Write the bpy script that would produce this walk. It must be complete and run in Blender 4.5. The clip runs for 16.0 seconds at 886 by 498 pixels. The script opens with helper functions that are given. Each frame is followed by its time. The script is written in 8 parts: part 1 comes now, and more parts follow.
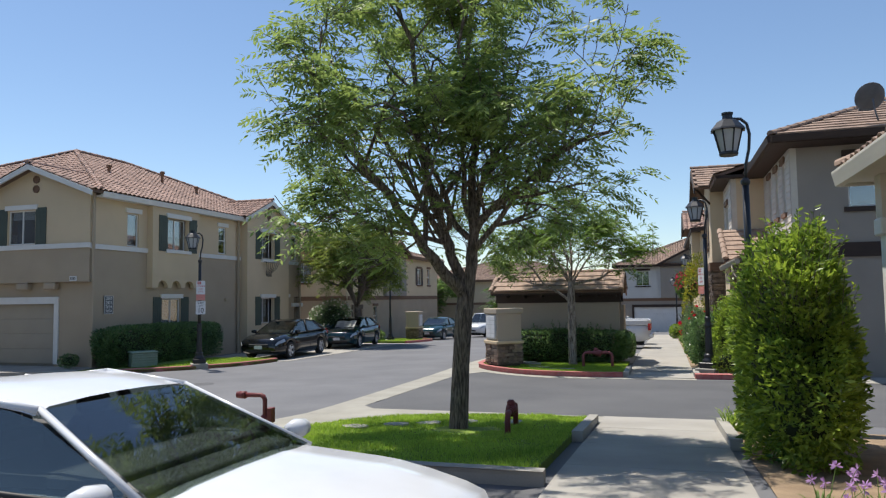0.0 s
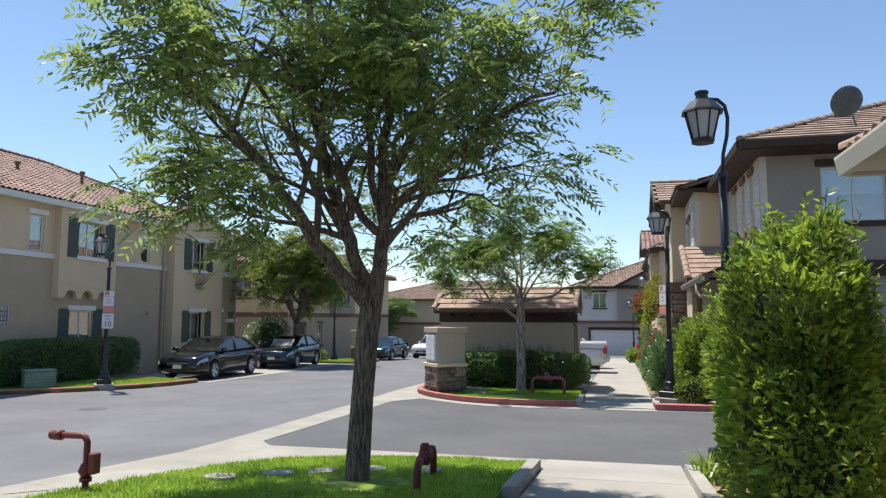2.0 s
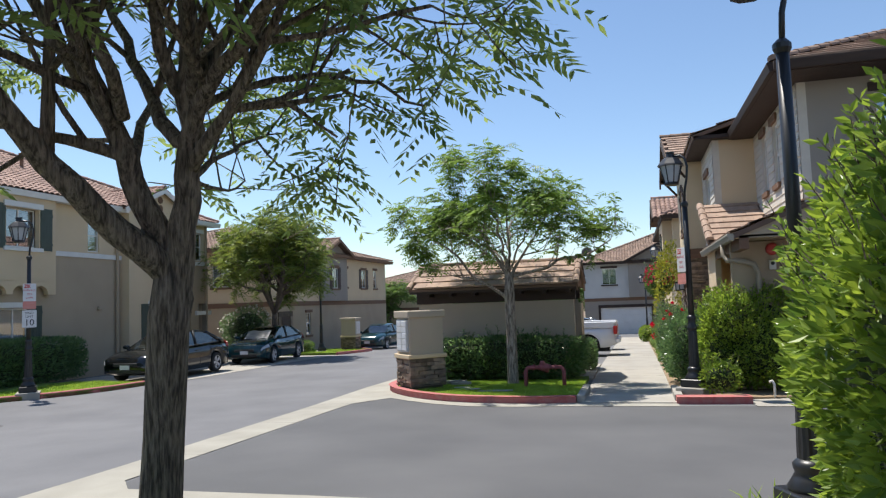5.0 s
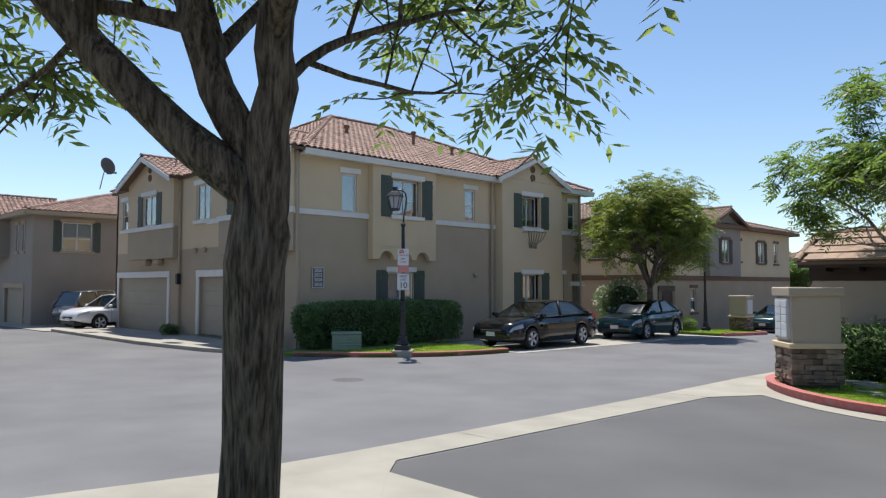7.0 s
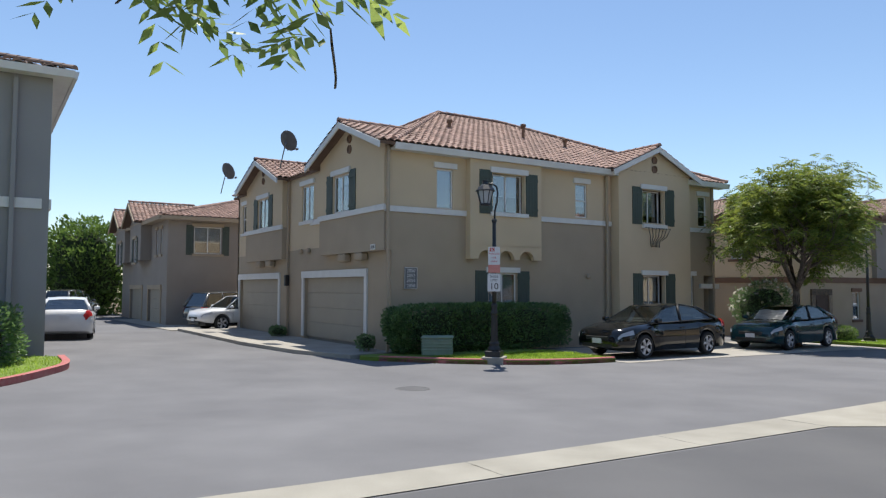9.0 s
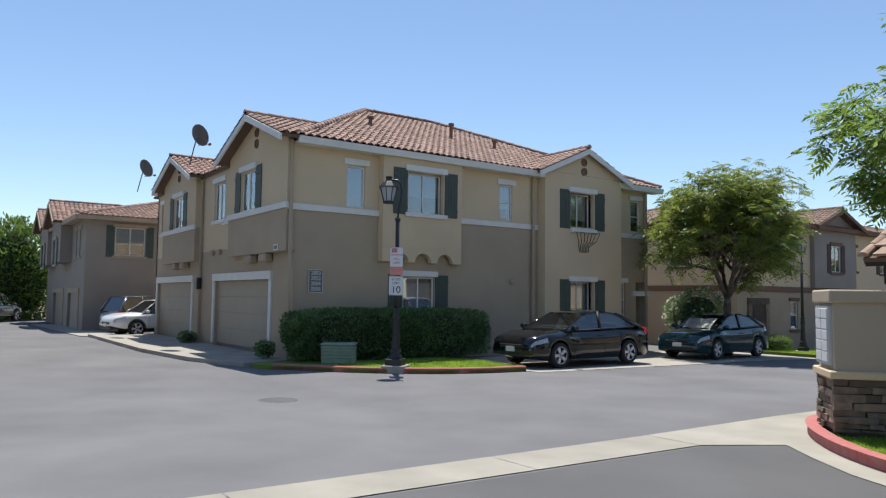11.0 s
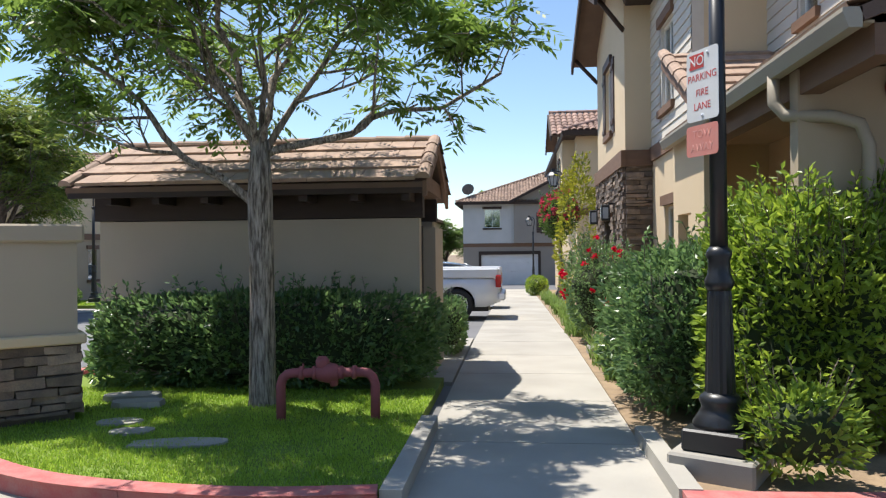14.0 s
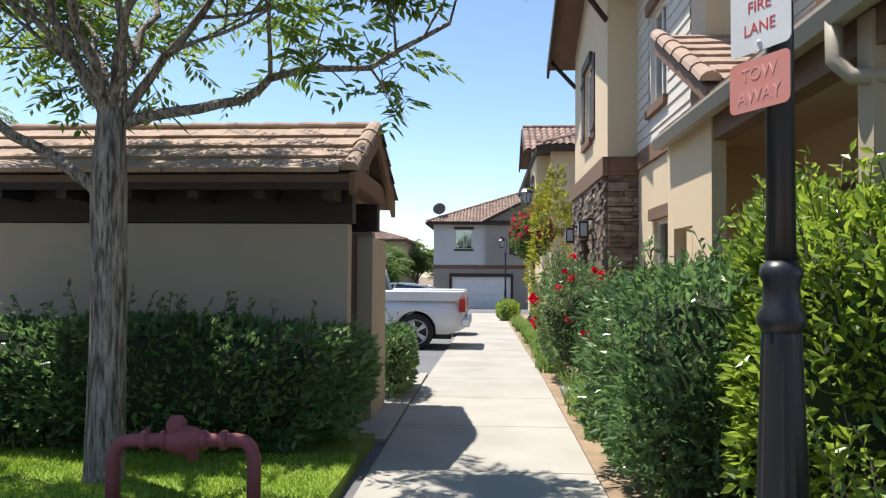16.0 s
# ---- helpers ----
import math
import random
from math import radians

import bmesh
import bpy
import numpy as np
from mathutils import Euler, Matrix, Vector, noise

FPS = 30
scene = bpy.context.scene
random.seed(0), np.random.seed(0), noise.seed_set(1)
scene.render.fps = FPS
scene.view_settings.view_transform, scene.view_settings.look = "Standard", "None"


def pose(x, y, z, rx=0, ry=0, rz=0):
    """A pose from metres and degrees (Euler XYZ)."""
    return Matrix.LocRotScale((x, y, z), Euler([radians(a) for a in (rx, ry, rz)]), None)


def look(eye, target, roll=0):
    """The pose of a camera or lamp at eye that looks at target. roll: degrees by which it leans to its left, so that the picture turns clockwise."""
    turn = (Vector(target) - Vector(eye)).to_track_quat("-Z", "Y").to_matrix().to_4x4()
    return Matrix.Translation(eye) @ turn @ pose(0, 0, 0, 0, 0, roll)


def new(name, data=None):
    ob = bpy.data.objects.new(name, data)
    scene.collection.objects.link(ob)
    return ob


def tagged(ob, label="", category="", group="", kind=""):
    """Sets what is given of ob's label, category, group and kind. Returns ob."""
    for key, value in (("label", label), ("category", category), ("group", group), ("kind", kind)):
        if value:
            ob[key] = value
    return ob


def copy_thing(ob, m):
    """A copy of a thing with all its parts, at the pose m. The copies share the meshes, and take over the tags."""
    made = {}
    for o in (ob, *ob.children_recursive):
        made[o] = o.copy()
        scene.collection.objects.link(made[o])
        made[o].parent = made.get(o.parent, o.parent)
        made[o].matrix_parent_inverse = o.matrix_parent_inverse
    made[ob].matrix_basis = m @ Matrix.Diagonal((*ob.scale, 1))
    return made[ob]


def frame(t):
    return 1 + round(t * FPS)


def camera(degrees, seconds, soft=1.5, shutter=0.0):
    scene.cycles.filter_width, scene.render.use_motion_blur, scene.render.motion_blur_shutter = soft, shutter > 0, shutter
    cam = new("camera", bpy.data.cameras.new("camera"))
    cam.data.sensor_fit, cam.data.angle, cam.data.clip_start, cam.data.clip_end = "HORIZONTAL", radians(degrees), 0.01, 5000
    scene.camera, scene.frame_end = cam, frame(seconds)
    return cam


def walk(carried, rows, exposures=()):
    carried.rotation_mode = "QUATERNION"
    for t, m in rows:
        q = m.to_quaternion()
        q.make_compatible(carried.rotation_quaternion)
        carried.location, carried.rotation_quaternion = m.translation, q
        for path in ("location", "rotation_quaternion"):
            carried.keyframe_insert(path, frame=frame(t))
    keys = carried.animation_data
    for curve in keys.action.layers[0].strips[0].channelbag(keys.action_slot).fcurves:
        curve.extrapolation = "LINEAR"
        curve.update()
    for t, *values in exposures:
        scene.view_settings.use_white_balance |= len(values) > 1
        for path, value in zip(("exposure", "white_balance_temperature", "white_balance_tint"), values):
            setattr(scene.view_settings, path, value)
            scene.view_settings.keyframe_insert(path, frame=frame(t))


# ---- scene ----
cam = camera(63.1, 16.0, soft=1.25)
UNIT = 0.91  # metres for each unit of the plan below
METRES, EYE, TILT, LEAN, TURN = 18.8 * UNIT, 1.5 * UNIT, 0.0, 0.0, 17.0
ROWS = [
    (0.0, 0.0, 0.0, 0.0, 0.06, 3.91, 0.8),
    (0.5, 0.0083, 0.0326, -0.0007, 0.83, 4.35, 0.39),
    (1.0, 0.0159, 0.0642, -0.0027, -1.33, 4.83, 0.18),
    (1.5, 0.0273, 0.0951, -0.0029, -3.38, 5.38, -0.2),
    (2.0, 0.0362, 0.1252, -0.0051, -3.18, 5.49, -0.2),
    (2.5, 0.0491, 0.1569, -0.007, -3.63, 5.03, -0.1),
    (3.0, 0.0586, 0.1897, -0.0093, -4.71, 4.39, 0.21),
    (5.5, 0.1073, 0.3474, -0.0108, 0.15, 4.34, 3.77),
    (6.0, 0.1136, 0.3798, -0.0116, 13.86, 3.34, 3.45),
    (6.5, 0.1199, 0.4117, -0.0133, 23.78, 3.15, 1.89),
    (7.0, 0.1298, 0.44, -0.0167, 28.62, 2.85, -0.04),
    (7.5, 0.1349, 0.473, -0.0176, 33.14, 2.77, 0.14),
    (8.0, 0.1426, 0.5038, -0.0181, 37.34, 3.07, -0.02),
    (8.5, 0.1479, 0.5338, -0.0191, 40.35, 3.13, -0.2),
    (11.0, 0.1811, 0.6757, -0.0274, 37.75, 3.86, -0.69),
    (11.5, 0.1907, 0.7087, -0.0276, 29.93, 3.19, -0.25),
    (12.0, 0.1989, 0.7392, -0.0292, 16.91, 2.4, 0.77),
    (12.5, 0.2102, 0.7664, -0.0305, 5.25, 1.23, 1.89),
    (13.0, 0.2195, 0.7941, -0.0319, -2.77, 0.45, 1.89),
    (13.5, 0.2301, 0.8233, -0.0327, -9.09, -0.17, 1.42),
    (14.0, 0.2418, 0.8497, -0.0326, -11.35, -0.05, 0.58),
    (14.5, 0.2526, 0.8762, -0.0334, -10.84, 0.36, 0.57),
    (15.0, 0.2643, 0.9011, -0.0338, -9.68, 0.81, 0.34),
    (15.5, 0.2726, 0.9272, -0.0346, -10.61, 1.28, -0.19),
    (16.0, 0.2838, 0.9542, -0.0358, -13.38, 1.7, -0.4),
]
walk(cam, [(t, pose(0, 0, EYE, TILT, LEAN, TURN) @ pose(METRES * x, METRES * y, METRES * z, 90 + pitch, roll, yaw)) for t, x, y, z, yaw, pitch, roll in ROWS],
     exposures=[(0.0, 0.62), (1.5, 0.82), (3.0, 0.9), (5.5, 0.8), (7.0, 0.74), (11.0, 0.72), (12.0, 0.88), (13.0, 0.95), (14.5, 1.13), (16.0, 1.15)])

# ---- light ----
world = bpy.data.worlds.new("sky")
scene.world = world
world.use_nodes = True
wn = world.node_tree.nodes
wn.clear()
sky = wn.new("ShaderNodeTexSky")
sky.sky_type = "NISHITA"
sky.sun_disc = False
SUN_TO = Vector((-0.34, 0.19, 1.0)).normalized()
sky.sun_elevation = math.asin(SUN_TO.z)
sky.sun_rotation = math.atan2(SUN_TO.x, SUN_TO.y)
sky.air_density, sky.dust_density, sky.ozone_density = 1.0, 0.15, 3.0
bg = wn.new("ShaderNodeBackground")
bg.inputs["Strength"].default_value = 0.092
wo = wn.new("ShaderNodeOutputWorld")
world.node_tree.links.new(sky.outputs[0], bg.inputs[0])
world.node_tree.links.new(bg.outputs[0], wo.inputs[0])
sun_data = bpy.data.lights.new("sun", "SUN")
sun_data.energy, sun_data.angle, sun_data.color = 3.7, radians(0.55), (1.0, 0.95, 0.87)
sun = new("sun", sun_data)
sun.matrix_world = look(SUN_TO * 60, (0, 0, 0))

# ---- materials ----
def mat(name, col, col2=None, rough=0.85, scale=6.0, fine=90.0, bump=0.25, metal=0.0, spec=0.4, vary=0.0, mix=0.6, depth=0.01, stretch=None):
    """Two-scale noise between two colours, with fine grain and relief. vary: brightness change from object to object."""
    m = bpy.data.materials.new(name)
    m.use_nodes = True
    nt = m.node_tree
    b = nt.nodes["Principled BSDF"]
    b.inputs["Roughness"].default_value = rough
    b.inputs["Metallic"].default_value = metal
    b.inputs["Specular IOR Level"].default_value = spec
    L = nt.links.new
    tc = nt.nodes.new("ShaderNodeTexCoord")
    mp = nt.nodes.new("ShaderNodeMapping")
    if stretch:
        mp.inputs["Scale"].default_value = stretch
    L(tc.outputs["Object"], mp.inputs[0])
    n1 = nt.nodes.new("ShaderNodeTexNoise")
    n1.inputs["Scale"].default_value = scale
    n1.inputs["Detail"].default_value = 6
    n2 = nt.nodes.new("ShaderNodeTexNoise")
    n2.inputs["Scale"].default_value = fine
    n2.inputs["Detail"].default_value = 3
    L(mp.outputs[0], n1.inputs[0])
    L(mp.outputs[0], n2.inputs[0])
    add = nt.nodes.new("ShaderNodeMath")
    add.operation = "MULTIPLY_ADD"
    L(n2.outputs[0], add.inputs[0])
    add.inputs[1].default_value = 0.5
    L(n1.outputs[0], add.inputs[2])
    rmp = nt.nodes.new("ShaderNodeMapRange")
    rmp.inputs["From Min"].default_value = 0.75 - 0.25 * mix - 0.1
    rmp.inputs["From Max"].default_value = 0.75 + 0.25 * mix + 0.1
    L(add.outputs[0], rmp.inputs[0])
    c = nt.nodes.new("ShaderNodeMix")
    c.data_type = "RGBA"
    col2 = col2 or tuple(v * 0.82 for v in col)
    c.inputs[6].default_value = (*col, 1)
    c.inputs[7].default_value = (*col2, 1)
    L(rmp.outputs[0], c.inputs[0])
    out = c.outputs[2]
    if vary:
        oi = nt.nodes.new("ShaderNodeObjectInfo")
        ge = nt.nodes.new("ShaderNodeNewGeometry")
        s = nt.nodes.new("ShaderNodeMath")
        s.operation = "ADD"
        L(oi.outputs["Random"], s.inputs[0])
        L(ge.outputs["Random Per Island"], s.inputs[1])
        fr = nt.nodes.new("ShaderNodeMath")
        fr.operation = "FRACT"
        L(s.outputs[0], fr.inputs[0])
        mr = nt.nodes.new("ShaderNodeMapRange")
        mr.inputs["To Min"].default_value = 1 - vary
        mr.inputs["To Max"].default_value = 1 + vary
        L(fr.outputs[0], mr.inputs[0])
        hs = nt.nodes.new("ShaderNodeHueSaturation")
        L(mr.outputs[0], hs.inputs["Value"])
        L(out, hs.inputs["Color"])
        out = hs.outputs[0]
    L(out, b.inputs["Base Color"])
    if bump:
        bp = nt.nodes.new("ShaderNodeBump")
        bp.inputs["Strength"].default_value = bump
        bp.inputs["Distance"].default_value = depth
        L(add.outputs[0], bp.inputs["Height"])
        L(bp.outputs[0], b.inputs["Normal"])
    return m


def leaf_mat(name, dark, light, rough=0.45, sheen=0.25):
    m = bpy.data.materials.new(name)
    m.use_nodes = True
    nt = m.node_tree
    nt.nodes.clear()
    L = nt.links.new
    ge = nt.nodes.new("ShaderNodeNewGeometry")
    tc = nt.nodes.new("ShaderNodeTexCoord")
    n1 = nt.nodes.new("ShaderNodeTexNoise")
    n1.inputs["Scale"].default_value = 1.6
    L(tc.outputs["Object"], n1.inputs[0])
    md = nt.nodes.new("ShaderNodeMath")
    md.operation = "MULTIPLY_ADD"
    md.inputs[1].default_value = 0.55
    L(ge.outputs["Random Per Island"], md.inputs[0])
    sub = nt.nodes.new("ShaderNodeMath")
    sub.operation = "MULTIPLY_ADD"
    sub.inputs[1].default_value = 1.2
    sub.inputs[2].default_value = -0.35
    L(n1.outputs[0], sub.inputs[0])
    L(sub.outputs[0], md.inputs[2])
    c = nt.nodes.new("ShaderNodeMix")
    c.data_type = "RGBA"
    c.inputs[6].default_value = (*dark, 1)
    c.inputs[7].default_value = (*light, 1)
    L(md.outputs[0], c.inputs[0])
    pb = nt.nodes.new("ShaderNodeBsdfPrincipled")
    pb.inputs["Roughness"].default_value = rough
    pb.inputs["Specular IOR Level"].default_value = sheen
    L(c.outputs[2], pb.inputs["Base Color"])
    tr = nt.nodes.new("ShaderNodeBsdfTranslucent")
    hs = nt.nodes.new("ShaderNodeHueSaturation")
    hs.inputs["Hue"].default_value = 0.49
    hs.inputs["Saturation"].default_value = 1.05
    hs.inputs["Value"].default_value = 1.5
    L(c.outputs[2], hs.inputs["Color"])
    L(hs.outputs[0], tr.inputs["Color"])
    mx = nt.nodes.new("ShaderNodeMixShader")
    mx.inputs[0].default_value = 0.45
    L(pb.outputs[0], mx.inputs[1])
    L(tr.outputs[0], mx.inputs[2])
    o = nt.nodes.new("ShaderNodeOutputMaterial")
    L(mx.outputs[0], o.inputs[0])
    return m


def glass_mat(name, tint=(0.75, 0.8, 0.8), ior=2.3):
    m = bpy.data.materials.new(name)
    m.use_nodes = True
    nt = m.node_tree
    nt.nodes.clear()
    tr = nt.nodes.new("ShaderNodeBsdfTransparent")
    tr.inputs[0].default_value = (*tint, 1)
    gl = nt.nodes.new("ShaderNodeBsdfGlossy")
    gl.inputs["Roughness"].default_value = 0.02
    lw = nt.nodes.new("ShaderNodeLayerWeight")
    lw.inputs["Blend"].default_value = 0.5
    pw = nt.nodes.new("ShaderNodeMath")
    pw.operation = "POWER"
    pw.inputs[1].default_value = 5.0
    nt.links.new(lw.outputs["Facing"], pw.inputs[0])
    f0 = ((ior - 1) / (ior + 1)) ** 2
    fr = nt.nodes.new("ShaderNodeMath")
    fr.operation = "MULTIPLY_ADD"
    fr.inputs[1].default_value = 1 - f0
    fr.inputs[2].default_value = f0
    nt.links.new(pw.outputs[0], fr.inputs[0])
    mx = nt.nodes.new("ShaderNodeMixShader")
    o = nt.nodes.new("ShaderNodeOutputMaterial")
    nt.links.new(fr.outputs[0], mx.inputs[0])
    nt.links.new(tr.outputs[0], mx.inputs[1])
    nt.links.new(gl.outputs[0], mx.inputs[2])
    nt.links.new(mx.outputs[0], o.inputs[0])
    return m


M_ASPH = mat("asphalt", (0.182, 0.181, 0.186), (0.115, 0.115, 0.121), 0.92, 0.55, 90, 0.35, mix=0.8, depth=0.004)
M_LANE = mat("lane_asphalt", (0.13, 0.129, 0.13), (0.078, 0.078, 0.082), 0.92, 0.5, 160, 0.35, mix=0.9, depth=0.004)
M_DIRT = mat("dirt", (0.28, 0.21, 0.14), (0.15, 0.11, 0.075), 0.95, 3, 60, 0.6)
M_CONC = mat("concrete", (0.40, 0.375, 0.33), (0.28, 0.262, 0.23), 0.9, 1.1, 120, 0.15, mix=0.8, vary=0.05, depth=0.004)
M_GUT = mat("gutter_concrete", (0.37, 0.35, 0.30), (0.26, 0.245, 0.205), 0.9, 1.4, 120, 0.15, mix=0.8, vary=0.05, depth=0.004)
M_RED = mat("red_kerb_paint", (0.42, 0.085, 0.085), (0.42, 0.20, 0.18), 0.8, 9, 70, 0.25, mix=0.9, depth=0.004)
M_SOIL = mat("lawn_soil", (0.18, 0.26, 0.035), (0.12, 0.17, 0.03), 0.95, 4, 60, 0.5)
M_BARE = mat("bare_earth", (0.33, 0.24, 0.15), (0.2, 0.14, 0.09), 0.95, 4, 60, 0.6)
M_TAN = mat("tan_stucco", (0.645, 0.508, 0.335), (0.585, 0.46, 0.305), 0.93, 0.8, 150, 0.3, depth=0.004)
M_TAUPE = mat("taupe_stucco", (0.44, 0.352, 0.25), (0.385, 0.307, 0.218), 0.93, 0.8, 150, 0.3, depth=0.004)
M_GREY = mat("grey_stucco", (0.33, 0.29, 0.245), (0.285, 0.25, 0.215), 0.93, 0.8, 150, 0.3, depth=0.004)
M_COOLGREY = mat("cool_grey_stucco", (0.31, 0.30, 0.29), (0.275, 0.265, 0.26), 0.93, 0.8, 150, 0.3, depth=0.004)
M_BLUEGREY = mat("pale_stucco", (0.60, 0.58, 0.55), (0.52, 0.51, 0.48), 0.93, 0.8, 150, 0.3, depth=0.004)
M_SHEDW = mat("shed_stucco", (0.463, 0.381, 0.294), (0.406, 0.338, 0.256), 0.93, 0.9, 150, 0.35, depth=0.004)
M_CREAM = mat("cream_siding", (0.62, 0.57, 0.49), (0.56, 0.51, 0.44), 0.75, 2, 90, 0.12, stretch=(3, 0.4, 3), depth=0.003)
M_WHITE = mat("white_trim", (0.74, 0.72, 0.68), (0.66, 0.64, 0.6), 0.6, 3, 90, 0.08)
M_GARAGE = mat("garage_door_paint", (0.37, 0.32, 0.245), (0.34, 0.29, 0.225), 0.6, 2, 80, 0.06)
M_WGAR = mat("white_garage_paint", (0.74, 0.73, 0.72), (0.68, 0.67, 0.66), 0.6, 2, 80, 0.06)
M_SHUT = mat("green_shutter", (0.075, 0.095, 0.075), (0.06, 0.075, 0.06), 0.6, 5, 90, 0.1, stretch=(2, 2, 0.4))
M_BSHUT = mat("brown_shutter", (0.085, 0.05, 0.038), (0.06, 0.036, 0.028), 0.6, 5, 90, 0.1)
M_BROWN = mat("brown_trim", (0.20, 0.115, 0.07), (0.155, 0.088, 0.055), 0.75, 4, 90, 0.15, stretch=(0.6, 0.6, 4))
M_DKBROWN = mat("dark_brown_wood", (0.055, 0.035, 0.026), (0.038, 0.025, 0.02), 0.75, 4, 70, 0.25, stretch=(0.5, 3, 3))
M_TILE = mat("terracotta_tile", (0.353, 0.234, 0.187), (0.274, 0.177, 0.142), 0.85, 1.2, 60, 0.2, vary=0.28)
M_TILE2 = mat("brown_tile", (0.335, 0.235, 0.175), (0.23, 0.16, 0.125), 0.88, 1.5, 60, 0.2, vary=0.22)
M_SHAKE = mat("flat_roof_tile", (0.42, 0.295, 0.22), (0.27, 0.195, 0.15), 0.9, 5, 60, 0.35, vary=0.09)
M_UNDER = mat("roof_underlay", (0.17, 0.11, 0.08), (0.12, 0.08, 0.06), 0.9, 3, 60, 0.2)
M_STONE = mat("ledge_stone", (0.28, 0.205, 0.145), (0.12, 0.095, 0.08), 0.92, 7, 70, 0.6, vary=0.45)
M_MORTAR = mat("mortar", (0.13, 0.105, 0.085), (0.09, 0.075, 0.06), 0.95, 8, 80, 0.4)
M_BLACK = mat("black_iron", (0.014, 0.015, 0.017), (0.02, 0.02, 0.022), 0.38, 6, 90, 0.08, spec=0.5)
M_BARK = mat("bark", (0.27, 0.215, 0.17), (0.06, 0.046, 0.037), 0.95, 18, 45, 1.0, mix=0.25, stretch=(2.2, 2.2, 0.28), depth=0.04)
M_BARK2 = mat("pale_bark", (0.47, 0.40, 0.335), (0.10, 0.078, 0.06), 0.95, 14, 40, 1.0, mix=0.2, stretch=(2.4, 2.4, 0.28), depth=0.04)
M_LEAF = leaf_mat("ash_leaf", (0.06, 0.115, 0.04), (0.31, 0.40, 0.12))
M_LEAF2 = leaf_mat("young_leaf", (0.06, 0.12, 0.03), (0.22, 0.32, 0.07))
M_LEAF3 = leaf_mat("turning_leaf", (0.05, 0.105, 0.028), (0.25, 0.29, 0.065))
M_LAUREL = leaf_mat("laurel_leaf", (0.035, 0.10, 0.022), (0.35, 0.46, 0.07), 0.3, 0.4)
M_DKLEAF = leaf_mat("dark_hedge_leaf", (0.03, 0.075, 0.032), (0.19, 0.30, 0.11), 0.28, 0.55)
M_YLEAF = leaf_mat("yellow_leaf", (0.12, 0.16, 0.02), (0.36, 0.34, 0.05))
M_FARLEAF = leaf_mat("far_leaf", (0.05, 0.10, 0.025), (0.15, 0.23, 0.06))
M_ROSE = leaf_mat("rose_petal", (0.42, 0.008, 0.01), (0.62, 0.02, 0.03))
M_PINK = leaf_mat("pink_petal", (0.33, 0.03, 0.05), (0.5, 0.08, 0.10))
M_LILAC = leaf_mat("lilac_petal", (0.36, 0.2, 0.42), (0.55, 0.36, 0.6))
M_WHITEP = leaf_mat("white_petal", (0.5, 0.48, 0.42), (0.7, 0.68, 0.62))
M_GRASS = leaf_mat("grass_blade", (0.13, 0.24, 0.035), (0.42, 0.56, 0.10), 0.6, 0.2)
M_LILYG = leaf_mat("strap_leaf", (0.08, 0.15, 0.03), (0.22, 0.31, 0.09), 0.5, 0.3)
# near-black green: the shade deep in the foliage, put into the colour
M_CORE = mat("hedge_inner_shade", (0.022, 0.038, 0.012), (0.035, 0.045, 0.02), 0.95, 8, 40, 0.5)
M_PIPE = mat("red_oxide_paint", (0.33, 0.085, 0.095), (0.25, 0.075, 0.08), 0.65, 9, 90, 0.35, mix=0.9)
M_PIPED = mat("dark_red_paint", (0.20, 0.035, 0.035), (0.13, 0.03, 0.03), 0.55, 9, 90, 0.3)
M_GLASS = glass_mat("window_glass", (0.74, 0.78, 0.8), 3.0)
M_CGLASS = glass_mat("car_glass", (0.42, 0.48, 0.48), 2.2)
M_BLIND = mat("window_blind", (0.74, 0.75, 0.76), (0.68, 0.69, 0.7), 0.7, 1, 40, 0.1)
M_INTER = mat("room_dark", (0.1, 0.095, 0.09), (0.08, 0.075, 0.07), 0.9, 1, 30, 0)
M_RUBBER = mat("tyre_rubber", (0.02, 0.02, 0.02), (0.028, 0.027, 0.026), 0.85, 20, 90, 0.2)
M_RIM = mat("alloy", (0.76, 0.76, 0.77), (0.68, 0.68, 0.7), 0.3, 9, 90, 0.05, metal=0.25)
M_SEAT = mat("seat_cloth", (0.12, 0.12, 0.125), (0.09, 0.09, 0.095), 0.9, 20, 120, 0.1)
M_PLASTIC = mat("black_plastic", (0.025, 0.025, 0.027), (0.02, 0.02, 0.02), 0.55, 20, 90, 0.05)
M_DASH = mat("dashboard_grey", (0.2, 0.2, 0.2), (0.16, 0.16, 0.165), 0.7, 10, 90, 0.05)
M_LIGHTG = mat("headlight_glass", (0.5, 0.52, 0.55), (0.3, 0.32, 0.35), 0.12, 12, 60, 0.05, spec=0.7)
M_TAIL = mat("tail_lamp", (0.5, 0.02, 0.02), (0.35, 0.015, 0.015), 0.15, 12, 60, 0.05, spec=0.7)
M_PLATE = mat("plate_white", (0.65, 0.66, 0.68), (0.55, 0.56, 0.6), 0.5, 12, 60, 0)
M_UTIL = mat("green_utility_paint", (0.26, 0.33, 0.26), (0.21, 0.27, 0.21), 0.6, 4, 80, 0.1)
M_MAILB = mat("mailbox_metal", (0.56, 0.56, 0.55), (0.5, 0.5, 0.49), 0.45, 5, 90, 0.05, metal=0.3)
M_SIGNW = mat("sign_white", (0.72, 0.72, 0.72), (0.64, 0.64, 0.64), 0.5, 6, 60, 0.02)
M_SIGNR = mat("sign_red", (0.55, 0.06, 0.06), (0.5, 0.09, 0.08), 0.5, 6, 60, 0.02)
